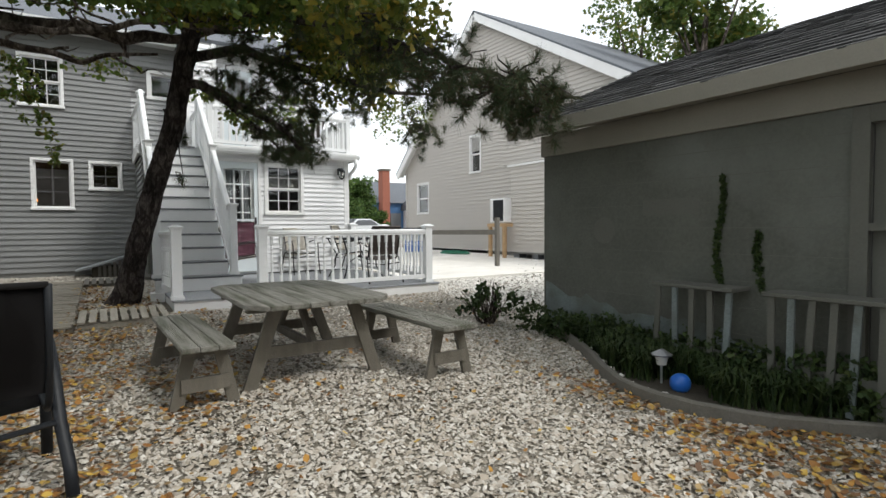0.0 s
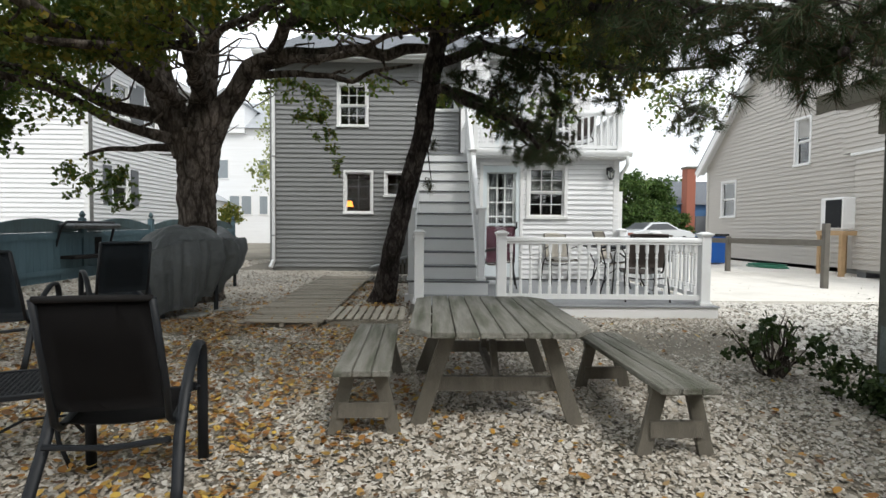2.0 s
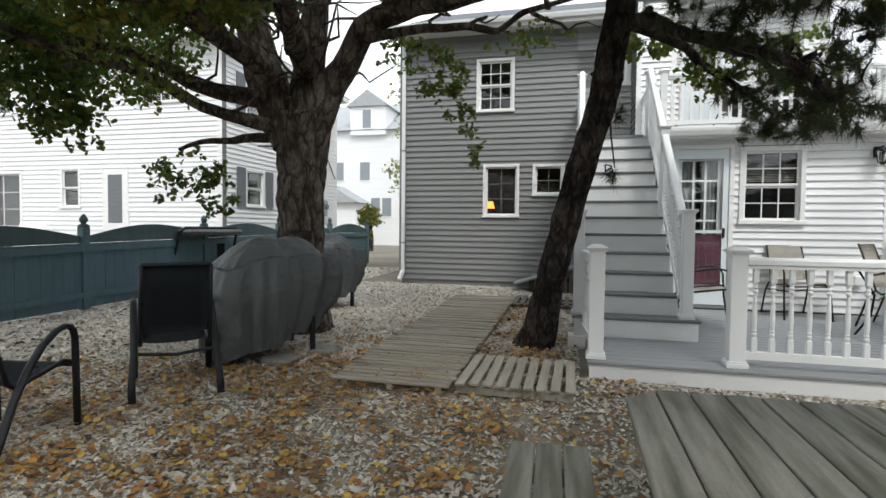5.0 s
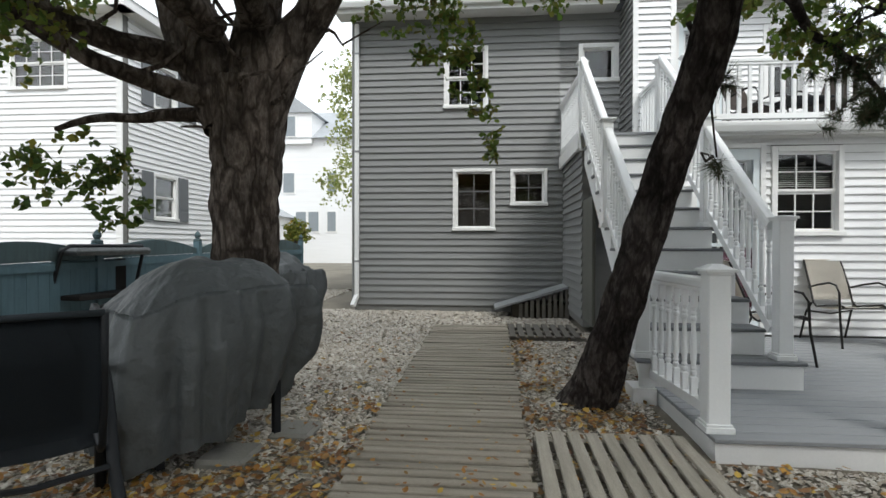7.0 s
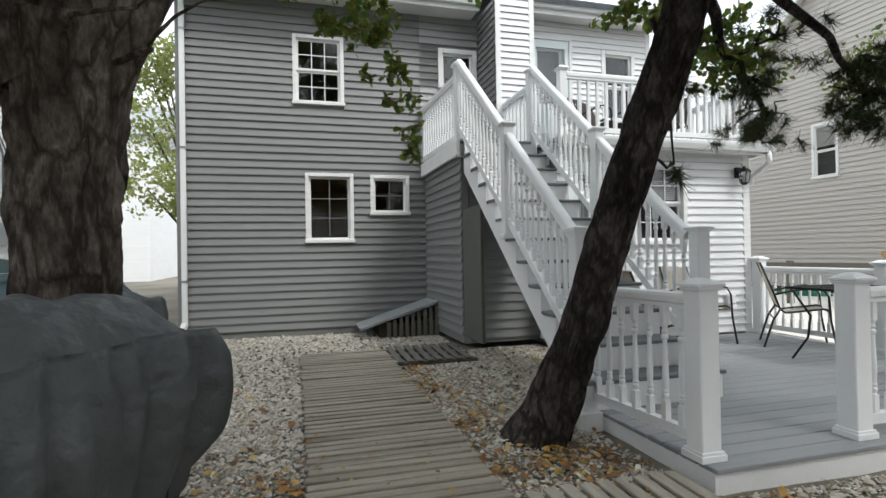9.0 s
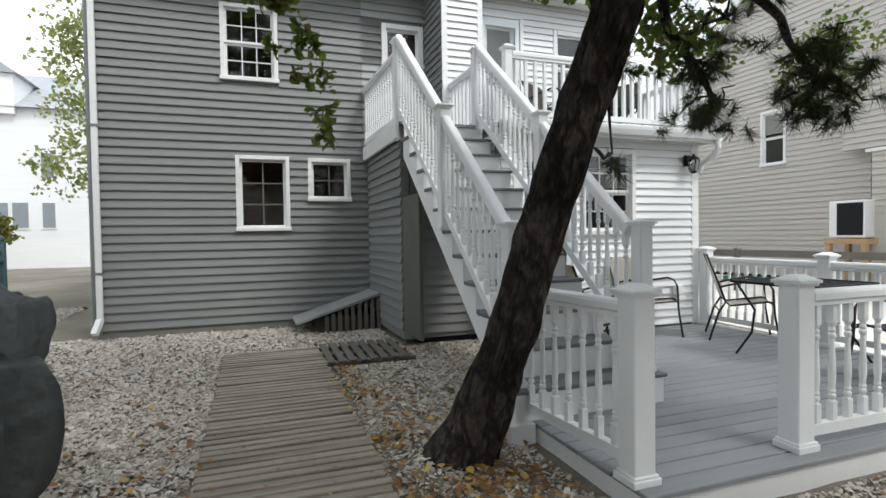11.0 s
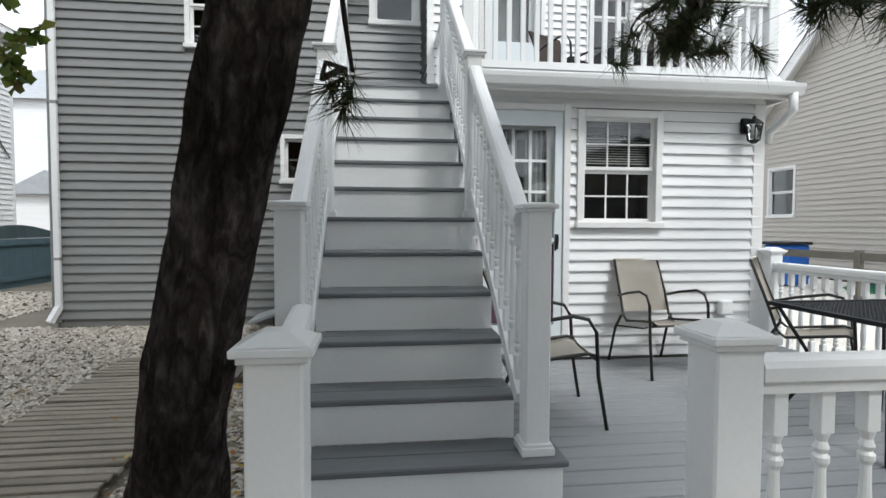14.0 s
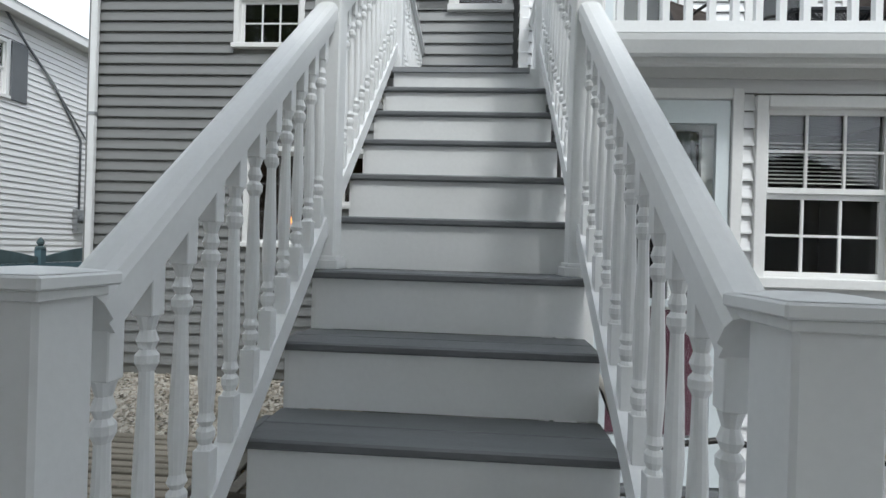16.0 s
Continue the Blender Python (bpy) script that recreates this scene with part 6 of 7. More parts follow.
    for x, y in ((8.05, 9.78), (8.1, 13.0), (8.15, 16.2)):
        part("fence_post", bx(x - 0.05, y - 0.05, ground_z(0, y) - 0.1, x + 0.05, y + 0.05, 1.55 if y < 10 else 1.28, bevel=0.01), M_OLDWOOD, f)
    part("fence_rail", beam(bmesh.new(), (8.05, 9.78, 1.2), (8.1, 13.0, 1.18), 0.05, 0.12), M_OLDWOOD, f)
    part("fence_rail", beam(bmesh.new(), (8.1, 13.0, 1.18), (8.15, 16.2, 1.16), 0.05, 0.12), M_OLDWOOD, f)
    bin_ = thing("recycling_bin", (9.1, 15.6, ground_z(0, 15.6)), 10, label="blue plastic wheeled recycling bin", category="bin")
    part("body", bx(-0.28, -0.28, 0.05, 0.28, 0.28, 0.82, bevel=0.03), M_PLASTICB, bin_)
    part("lid", bx(-0.31, -0.32, 0.825, 0.31, 0.31, 0.88, bevel=0.02), M_BLACK, bin_)
    h = thing("garden_hose", (9.9, 14.3, ground_z(0, 14.3)), label="coiled green garden hose on the pale yard", category="hose")
    bm = bmesh.new()
    pts = [((0.35 + 0.05 * math.sin(a * 3.1)) * math.cos(a), (0.35 + 0.04 * math.cos(a * 2.3)) * math.sin(a) * 1.8, 0.02 + 0.004 * a) for a in np.arange(0, 22, 0.35)]
    part("coil", tube(bm, pts, 0.014, 6), M_GREENHOSE, h, smooth=True)


white_neighbour()
beige_neighbour()


def far_things():
    h = thing("far_white_house", label="distant three-storey white house with a gabled roof", category="house")
    part("wall", bx(-16, 32, 0.3, -7.6, 40, 7.3), M_SIDE_W, h)
    bm = bmesh.new()
    v = [bm.verts.new(p) for p in ((-16.3, 31.7, 7.2), (-7.3, 31.7, 7.2), (-7.3, 36, 9.6), (-16.3, 36, 9.6), (-16.3, 40.3, 7.2), (-7.3, 40.3, 7.2))]
    for f in ((0, 1, 2, 3), (3, 2, 5, 4), (1, 5, 2), (0, 3, 4), (0, 4, 5, 1)):
        bm.faces.new([v[i] for i in f])
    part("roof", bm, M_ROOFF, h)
    part("dormer", bx(-12.2, 31.75, 6.9, -10.0, 34.0, 8.6), M_SIDE_W, h)
    bm = bmesh.new()
    v = [bm.verts.new(p) for p in ((-12.4, 31.6, 8.55), (-9.8, 31.6, 8.55), (-11.1, 31.6, 9.5), (-12.4, 34.5, 8.55), (-9.8, 34.5, 8.55), (-11.1, 34.5, 9.5))]
    for f in ((0, 1, 2), (5, 4, 3), (0, 3, 4, 1), (1, 4, 5, 2), (2, 5, 3, 0)):
        bm.faces.new([v[i] for i in f])
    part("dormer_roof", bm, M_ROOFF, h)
    for x, z, w in ((-11.65, 4.3, 0.6), (-10.95, 2.2, 0.55), (-10.25, 2.2, 0.55), (-13.3, 4.3, 0.6), (-13.2, 2.2, 0.55), (-9.2, 4.3, 0.45), (-9.2, 2.2, 0.45), (-11.4, 7.3, 0.5)):
        y = 31.7 if z > 7 else 31.95
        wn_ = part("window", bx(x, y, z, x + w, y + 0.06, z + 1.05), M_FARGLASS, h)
        part("frame", bx(x - 0.07, y + 0.01, z - 0.07, x + w + 0.07, y + 0.05, z + 1.12), M_TRIM, wn_)
    part("porch", bx(-14.2, 30.3, 0.3, -11.2, 31.95, 2.9), M_SIDE_W, h)
    bm = bmesh.new()
    v = [bm.verts.new(p) for p in ((-14.5, 30.0, 2.9), (-10.9, 30.0, 2.9), (-12.7, 30.0, 3.9), (-14.5, 32, 2.9), (-10.9, 32, 2.9), (-12.7, 32, 3.9))]
    for f in ((0, 1, 2), (5, 4, 3), (0, 3, 4, 1), (1, 4, 5, 2), (2, 5, 3, 0)):
        bm.faces.new([v[i] for i in f])
    part("porch_roof", bm, M_ROOFF, h)
    b = thing("blue_house", label="distant blue house with a grey roof and brick chimney", category="house")
    part("wall", bx(19.5, 41.6, 0.3, 24.9, 48, 3.6), M_BLUEWALL, b)
    bm = bmesh.new()
    v = [bm.verts.new(p) for p in ((19.2, 41.3, 3.5), (25.2, 41.3, 3.5), (25.2, 44.8, 5.6), (19.2, 44.8, 5.6), (19.2, 48.3, 3.5), (25.2, 48.3, 3.5))]
    for f in ((0, 1, 2, 3), (3, 2, 5, 4), (1, 5, 2), (0, 3, 4), (0, 4, 5, 1)):
        bm.faces.new([v[i] for i in f])
    part("roof", bm, M_ROOF2, b)
    part("chimney", bx(20.35, 40.7, 0.3, 21.05, 41.55, 6.2, bevel=0.03), M_BRICK, b)
    part("chimney_cap", bx(20.27, 40.62, 6.2, 21.13, 41.63, 6.36, bevel=0.02), M_CONC, b)
    part("window", bx(21.5, 41.5, 1.3, 22.5, 41.59, 2.6), M_SHUTTER, b)
    w = thing("white_cottage", label="small white cottage behind the parked car", category="house")
    part("wall", bx(22.8, 38, 0.3, 26.5, 42, 2.9), M_SIDE_W, w)
    bm = bmesh.new()
    v = [bm.verts.new(p) for p in ((22.6, 37.8, 2.85), (26.7, 37.8, 2.85), (26.7, 40, 4.2), (22.6, 40, 4.2), (22.6, 42.2, 2.85), (26.7, 42.2, 2.85))]
    for f in ((0, 1, 2, 3), (3, 2, 5, 4), (1, 5, 2), (0, 3, 4), (0, 4, 5, 1)):
        bm.faces.new([v[i] for i in f])
    part("roof", bm, M_ROOF2, w)


far_things()


def car(x, y, rz):
    c = thing("parked_car", (x, y, ground_z(0, y)), rz, label="silver-white parked saloon car in the pale yard", category="car")
    prof = [(-2.2, 0.35), (-2.25, 0.6), (-2.1, 0.85), (-1.4, 0.98), (-0.75, 1.36), (0.4, 1.4), (1.15, 1.02), (1.9, 0.92), (2.2, 0.75), (2.25, 0.4)]
    bm = bmesh.new()
    rings = []
    for yy, k in ((-0.85, 0.93), (-0.8, 0.99), (0, 1.02), (0.8, 0.99), (0.85, 0.93)):
        rings.append([bm.verts.new((a, yy * (0.8 if b > 1.2 else 1), 0.35 + (b - 0.35) * k)) for a, b in prof])
    for r0, r1 in zip(rings, rings[1:]):
        for i in range(len(prof)):
            j = (i + 1) % len(prof)
            bm.faces.new((r0[i], r0[j], r1[j], r1[i]))
    bm.faces.new(rings[0])
    bm.faces.new(rings[-1][::-1])
    part("body", bm, M_CARW, c)
    bm = bmesh.new()
    for s in (-1, 1):
        v = [bm.verts.new(p) for p in ((-1.3, s * 0.86, 0.98), (0.95, s * 0.86, 1.0), (0.35, s * 0.72, 1.33), (-0.7, s * 0.72, 1.3))]
        bm.faces.new(v)
    for a, b in (((1.12, 1.04), (0.45, 1.4)), ((-1.36, 1.02), (-0.78, 1.37))):
        v = [bm.verts.new(p) for p in ((a[0] + (0.03 if a[0] > 0 else -0.03), -0.7, a[1]), (a[0] + (0.03 if a[0] > 0 else -0.03), 0.7, a[1]), (b[0] + (0.03 if a[0] > 0 else -0.03), 0.6, b[1]), (b[0] + (0.03 if a[0] > 0 else -0.03), -0.6, b[1]))]
        bm.faces.new(v)
    r = bmesh.ops.solidify(bm, geom=bm.faces[:], thickness=0.01)
    part("window_glass", bm, M_SHUTTER, c)
    for a in (-1.4, 1.4):
        for s in (-1, 1):
            w = part("wheel", tube(bmesh.new(), [(a, s * 0.88, 0.32), (a, s * 0.68, 0.32)], 0.32, 20), M_RUBBER, c)
            part("rim", tube(bmesh.new(), [(a, s * 0.89, 0.32), (a, s * 0.86, 0.32)], 0.2, 12), M_GALV, w)
    for s in (-1, 1):
        part("headlight", bx(2.12, s * 0.7 - 0.14, 0.62, 2.26, s * 0.7 + 0.14, 0.74), M_GALV, c)
        part("tail_light", bx(-2.27, s * 0.7 - 0.14, 0.66, -2.12, s * 0.7 + 0.14, 0.8), M_BRICK, c)


car(13.6, 30.5, 20)


# ---- plants ----
def leaf_cloud(clusters, size, seed, droop=0.3, fold=0.35):
    """Folded leaves in ragged ellipsoid clumps: (x, y, z, rx, ry, rz, count)."""
    rng = np.random.default_rng(seed)
    V, F = [], []
    base = 0
    for x, y, z, rx, ry, rz, n in clusters:
        n = int(n)
        d = rng.normal(size=(n, 3))
        d /= np.linalg.norm(d, axis=1)[:, None]
        r = rng.uniform(0.15, 1, n) ** 0.6
        # gather the leaves in sprays
        k = max(8, n // (22 if n > 900 else 9))
        hubs = rng.normal(size=(k, 3))
        hubs /= np.linalg.norm(hubs, axis=1)[:, None]
        hubs *= rng.uniform(0.2, 1.0, (k, 1)) ** 0.7
        c = hubs[rng.integers(0, k, n)] + d * r[:, None] * (0.26 if n > 900 else 0.2)
        c = c * (rx, ry, rz) + (x, y, z)
        a = rng.normal(size=(n, 3))
        a[:, 2] -= droop
        a /= np.linalg.norm(a, axis=1)[:, None]
        b = np.cross(a, rng.normal(size=(n, 3)))
        b /= np.linalg.norm(b, axis=1)[:, None]
        c3 = np.cross(a, b)
        s = size * rng.uniform(0.6, 1.25, n)[:, None]
        if size < 0.1:
            # lobed outline for the leaves that pass close by
            rim = [(0, 0, 0), (0.26, 0.27, 0.08), (0.42, 0.15, 0.05), (0.66, 0.36, 0.12), (1, 0, 0), (0.66, -0.36, 0.12), (0.42, -0.15, 0.05), (0.26, -0.27, 0.08)]
        else:
            rim = [(0, 0, 0), (0.5, 0.36, 0.1), (1, 0, 0), (0.5, -0.36, 0.1)]
        k = len(rim)
        V.append(np.stack([c + a * s * u + b * s * w + c3 * s * h for u, w, h in rim], 1).reshape(-1, 3))
        i = base + np.arange(n)[:, None] * k
        F.append(np.concatenate([np.hstack([i, i + j, i + j + 1]) for j in range(1, k - 1)]))
        base += n * k
    return np.concatenate(V), np.concatenate(F)


def needle_cloud(tufts, seed, length=0.13):
    """Brushes of pine needles round short shoots: (x, y, z, radius, count of brushes)."""
    rng = np.random.default_rng(seed)
    V, F = [], []
    base = 0
    for x, y, z, r, n in tufts:
        for _ in range(int(n)):
            c = np.array((x, y, z)) + rng.normal(size=3) * r * 0.5 * (1, 1, 0.75)
            ax = rng.normal(size=3) + (0, 0, -0.2)
            ax /= np.linalg.norm(ax)
            m = 112
            u = rng.uniform(0, 0.11, m)
            d = rng.normal(size=(m, 3))
            d /= np.linalg.norm(d, axis=1)[:, None]
            d = d + ax * 0.75
            d /= np.linalg.norm(d, axis=1)[:, None]
            s = np.cross(d, rng.normal(size=(m, 3)))
            s /= np.linalg.norm(s, axis=1)[:, None]
            p = c + ax * u[:, None]
            L = length * rng.uniform(0.6, 1.1, m)[:, None]
            q = p + d * L
            q[:, 2] -= 0.01
            w = 0.0021
            V.append(np.stack([p - s * w, p + s * w, q], 1).reshape(-1, 3))
            i = base + np.arange(m)[:, None] * 3
            F.append(np.hstack([i, i + 1, i + 2]))
            base += m * 3
    return np.concatenate(V), np.concatenate(F)


def limb_path(p, q, bend, n=7, seed=0):
    """Points from p to q that wander by bend."""
    p, q = Vector(p), Vector(q)
    out = []
    for i in range(n + 1):
        u = i / n
        w = math.sin(math.pi * u) * bend
        o = Vector((noise.noise(Vector((u * 2.1, seed, 1))), noise.noise(Vector((u * 2.1, seed, 5))), noise.noise(Vector((u * 2.1, seed, 9))))) * w * 2
        out.append(p.lerp(q, u) + o)
    return out


def bark_trunk(parent, pts, radii, material, seg=40, depth=0.06, rough=7.0, label=""):
    """A trunk whose bark is cut by deep upright furrows."""
    fine, rr = [], []
    n = len(pts) - 1
    for i in range(n):
        for k in range(14):
            u = k / 14
            fine.append(Vector(pts[i]).lerp(Vector(pts[i + 1]), u))
            rr.append(radii[i] * (1 - u) + radii[i + 1] * u)
    fine.append(Vector(pts[-1]))
    rr.append(radii[-1])
    # soften the kinks
    for _ in range(6):
        fine = [fine[0]] + [(fine[i - 1] + fine[i] * 2 + fine[i + 1]) / 4 for i in range(1, len(fine) - 1)] + [fine[-1]]
    bm = bmesh.new()
    rings = []
    for i, p in enumerate(fine):
        d = (fine[min(i + 1, len(fine) - 1)] - fine[max(i - 1, 0)]).normalized()
        s = d.cross(Vector((0.2, 1, 0))).normalized()
        u = s.cross(d)
        ring = []
        for k in range(seg):
            a = 2 * math.pi * k / seg
            v = Vector((math.cos(a), math.sin(a), 0))
            g = noise.noise(Vector((v.x * rough, v.y * rough, p.z * 2.2)))
            g2 = noise.noise(Vector((v.x * rough * 2.2 + 7, v.y * rough * 2.2, p.z * 6)))
            lump = noise.noise(Vector((v.x * 1.3, v.y * 1.3, p.z * 0.8)))
            r = rr[i] * (1 + 0.1 * lump) + depth * (abs(g) - 0.25) * 0.6 + depth * 0.3 * g2
            ring.append(bm.verts.new(p + (s * v.x + u * v.y) * r))
        rings.append(ring)
    for a, b in zip(rings, rings[1:]):
        for k in range(seg):
            bm.faces.new((a[k], a[(k + 1) % seg], b[(k + 1) % seg], b[k]))
    bm.faces.new(rings[-1])
    return part("trunk", bm, material, parent, label, smooth=True)


def wavy(pts, rad, amount, seed):
    """The same limb with two more bends in each stretch."""
    P, R = [Vector(pts[0])], [rad[0]]
    for i in range(len(pts) - 1):
        a, b = Vector(pts[i]), Vector(pts[i + 1])
        for u in (1 / 3, 2 / 3, 1):
            p = a.lerp(b, u)
            k = amount * min(1.0, (i + u) * 0.6)
            P.append(p + k * Vector([noise.noise(Vector((p.x * 1.9, p.y * 1.9 + seed, j * 7.3))) for j in range(3)]))
            R.append((rad[i] * (1 - u) + rad[i + 1] * u) * (1 + 0.12 * noise.noise(Vector((p.x * 5, p.y * 5, seed)))))
    return P, R


def oak():
    t = thing("oak_tree", (0, 0, 0), label="large old oak with deeply furrowed bark and yellowing leaves", category="tree")
    B = (-2.35, 8.12)
    bark_trunk(t, [(B[0], B[1], 0.2), (B[0], B[1], 0.55), (B[0] - 0.01, B[1], 1.3), (B[0], B[1], 2.1), (B[0], B[1], 2.75)], [0.39, 0.28, 0.236, 0.25, 0.33], M_BARK, 72, 0.1, 5.5)
    limbs = [
        ([(-2.45, 8.12, 2.45), (-2.8, 8.1, 3.2), (-2.95, 8.0, 4.1), (-3.2, 7.9, 5.5)], [0.26, 0.21, 0.17, 0.1]),
        ([(-2.3, 8.12, 2.45), (-2.0, 8.1, 3.1), (-1.55, 8.0, 3.55), (-1.0, 7.9, 3.8), (0.0, 7.8, 3.85), (1.0, 7.6, 3.85), (2.2, 7.2, 4.2)], [0.24, 0.17, 0.13, 0.11, 0.085, 0.06, 0.03]),
        ([(-2.35, 8.1, 2.6), (-2.25, 8.1, 3.4), (-2.2, 8.2, 4.4), (-1.9, 8.3, 5.6)], [0.2, 0.16, 0.13, 0.08]),
        ([(-2.7, 8.0, 2.9), (-3.4, 7.6, 3.05), (-4.3, 7.2, 3.4), (-5.2, 6.6, 3.5)], [0.1, 0.075, 0.05, 0.02]),
        ([(-2.6, 7.95, 2.6), (-3.1, 7.4, 2.75), (-3.9, 6.7, 3.1), (-4.6, 5.8, 3.4)], [0.085, 0.06, 0.045, 0.02]),
        ([(-2.62, 8.05, 2.5), (-3.0, 8.0, 2.5), (-3.35, 7.95, 2.42), (-3.75, 7.9, 2.33)], [0.06, 0.045, 0.035, 0.015]),
        ([(-1.4, 8.0, 3.6), (-0.9, 7.6, 4.1), (-0.3, 7.0, 4.3), (0.3, 5.8, 4.1), (0.7, 4.6, 3.7)], [0.09, 0.08, 0.06, 0.04, 0.02]),
        ([(-2.2, 7.95, 3.2), (-2.0, 7.0, 3.7), (-1.8, 5.6, 3.9), (-1.5, 4.0, 3.7), (-1.2, 2.8, 3.3)], [0.12, 0.1, 0.08, 0.05, 0.02]),
        ([(-1.6, 8.0, 3.5), (-0.9, 7.9, 3.5), (-0.1, 7.7, 3.42), (0.8, 7.4, 3.55)], [0.06, 0.045, 0.03, 0.015]),
        ([(-1.0, 7.9, 3.75), (-0.3, 7.4, 3.6), (0.5, 6.8, 3.62), (1.7, 6.2, 3.55)], [0.05, 0.04, 0.03, 0.012]),
        ([(-2.0, 7.0, 3.6), (-2.8, 6.2, 3.3), (-3.6, 5.8, 3.25), (-4.6, 5.4, 3.1)], [0.06, 0.045, 0.03, 0.012]),
        ([(-2.2, 7.6, 3.3), (-1.5, 6.4, 3.4), (-0.4, 5.4, 3.5), (0.8, 4.6, 3.4)], [0.06, 0.045, 0.03, 0.012]),
        ([(-2.5, 7.9, 3.1), (-2.9, 6.6, 3.5), (-3.2, 5.2, 3.7), (-3.3, 3.8, 3.5)], [0.11, 0.09, 0.06, 0.02]),
    ]
    for i, (pts, rad) in enumerate(limbs):
        pts, rad = wavy(pts, rad, 0.13, i * 3.7)
        bark_trunk(t, pts, rad, M_BARK, 20, 0.028).name = "limb"
    rnd = random.Random(11)
    bm = bmesh.new()
    for pts, rad in limbs[:5] + limbs[6:]:
        for k in range(10 if len(pts) > 4 else 6):
            i = rnd.randrange(1, len(pts))
            a = Vector(pts[i - 1]).lerp(Vector(pts[i]), rnd.random())
            b = a + Vector((rnd.uniform(-0.9, 0.9), rnd.uniform(-0.9, 0.5), rnd.uniform(-0.25, 0.7)))
            tube(bm, limb_path(a, b, 0.14, 6, rnd.random() * 50), [0.022, 0.02, 0.017, 0.014, 0.011, 0.008, 0.004], 5)
    part("twig_growth", bm, M_BARK, t, kind="stuff")
    v, f = leaf_cloud(OAK_LEAVES, 0.085, 21)
    soup("crown", v, f, M_LEAFG, t, kind="stuff")
    # Extra leaves above the view, added to block sky light.
    v, f = leaf_cloud(OAK_SHADE, 0.13, 23)
    soup("added_shade_crown", v, f, M_LEAFG, t, kind="stuff")
    v, f = leaf_cloud(OAK_SPRAYS, 0.068, 24)
    soup("hanging_spray", v, f, M_LEAFS, t, kind="stuff")
    v, f = leaf_cloud(OAK_YELLOW, 0.085, 22)
    soup("yellowing_leaves", v, f, M_LEAFY, t, kind="stuff")
    return t


def pine():
    t = thing("pine_tree", (0, 0, 0), label="leaning dark-barked pine with scaly bark and drooping needle tufts", category="tree")
    kz = [0.2, 0.5, 1.0, 1.8, 2.6, 3.4, 4.4, 5.4, 6.4]
    kx = [0.24, 0.335, 0.447, 0.65, 0.87, 1.005, 1.19, 1.33, 1.43]
    ky = [8.06, 7.93, 7.735, 7.585, 7.4, 7.16, 6.93, 6.8, 6.7]
    bark_trunk(t, list(zip(kx, ky, kz)), [0.235, 0.168, 0.128, 0.122, 0.117, 0.108, 0.08, 0.06, 0.04], M_BARK2, 72, 0.055, 5.0)
    for i, (pts, rad) in enumerate(PINE_LIMBS):
        pts, rad = wavy(pts, rad, 0.12, i * 5.3 + 1)
        bark_trunk(t, pts, rad, M_BARK2, 12, 0.012).name = "limb"
    v, fc = needle_cloud(PINE_TUFTS, 31)
    soup("needle_foliage", v, fc, M_NEEDLE, t, kind="stuff")
    rnd = random.Random(4)
    bm = bmesh.new()
    for x, y, z, r, n in PINE_TUFTS:
        for _ in range(int(n) // 4 + 1):
            a = Vector((x, y, z)) + Vector((rnd.gauss(0, r * 0.5), rnd.gauss(0, r * 0.5), rnd.gauss(0.05, r * 0.35)))
            tube(bm, limb_path(a, (x, y, z + r * 0.4), 0.06, 4, rnd.random() * 9), [0.004, 0.006, 0.008, 0.01, 0.012], 5)
    part("twig_growth", bm, M_BARK2, t, kind="stuff")
    bm = bmesh.new()
    for x, y, z, r, n in [q for q in PINE_TUFTS if q[4] > 18][::2]:
        for _ in range(3):
            c = Vector((x + rnd.gauss(0, r * 0.4), y + rnd.gauss(0, r * 0.4), z - rnd.random() * r * 0.4))
            w = bmesh.ops.create_icosphere(bm, subdivisions=1, radius=0.028)
            for q in w["verts"]:
                q.co = q.co * 1.0 + c
    part("cone_growth", bm, M_BARK2, t, kind="stuff")


OAK_LEAVES = [
    (-4.9, 6.9, 3.3, 1.0, 0.9, 0.7, 3600), (-5.9, 6.6, 3.1, 0.8, 0.8, 0.6, 2200), (-4.3, 6.9, 2.65, 0.45, 0.45, 0.4, 650), (-3.0, 6.9, 3.9, 1.0, 0.9, 0.5, 3000),
    (-4.2, 5.6, 3.7, 1.1, 1.0, 0.6, 3600), (-3.8, 8.0, 2.05, 0.5, 0.35, 0.34, 260), (-3.35, 8.0, 1.95, 0.3, 0.3, 0.36, 120), (-3.2, 4.2, 3.6, 1.0, 0.9, 0.45, 2600), (-5.2, 8.3, 3.9, 1.2, 1.0, 0.8, 3000),
    (-1.6, 7.4, 4.5, 1.0, 0.8, 0.5, 2400), (-0.4, 7.6, 4.4, 0.9, 0.7, 0.4, 2400), (0.9, 7.3, 4.3, 0.9, 0.7, 0.4, 2200), (2.1, 7.0, 4.3, 0.9, 0.7, 0.5, 2400),
    (0.2, 5.8, 4.1, 1.1, 0.9, 0.4, 2800), (-1.7, 4.8, 3.8, 1.1, 1.0, 0.4, 2600), (1.4, 5.2, 3.9, 0.9, 0.9, 0.45, 2600), (-0.6, 3.6, 3.6, 1.0, 0.9, 0.35, 2000), (0.2, 4.6, 3.3, 0.9, 0.6, 0.25, 900),
]
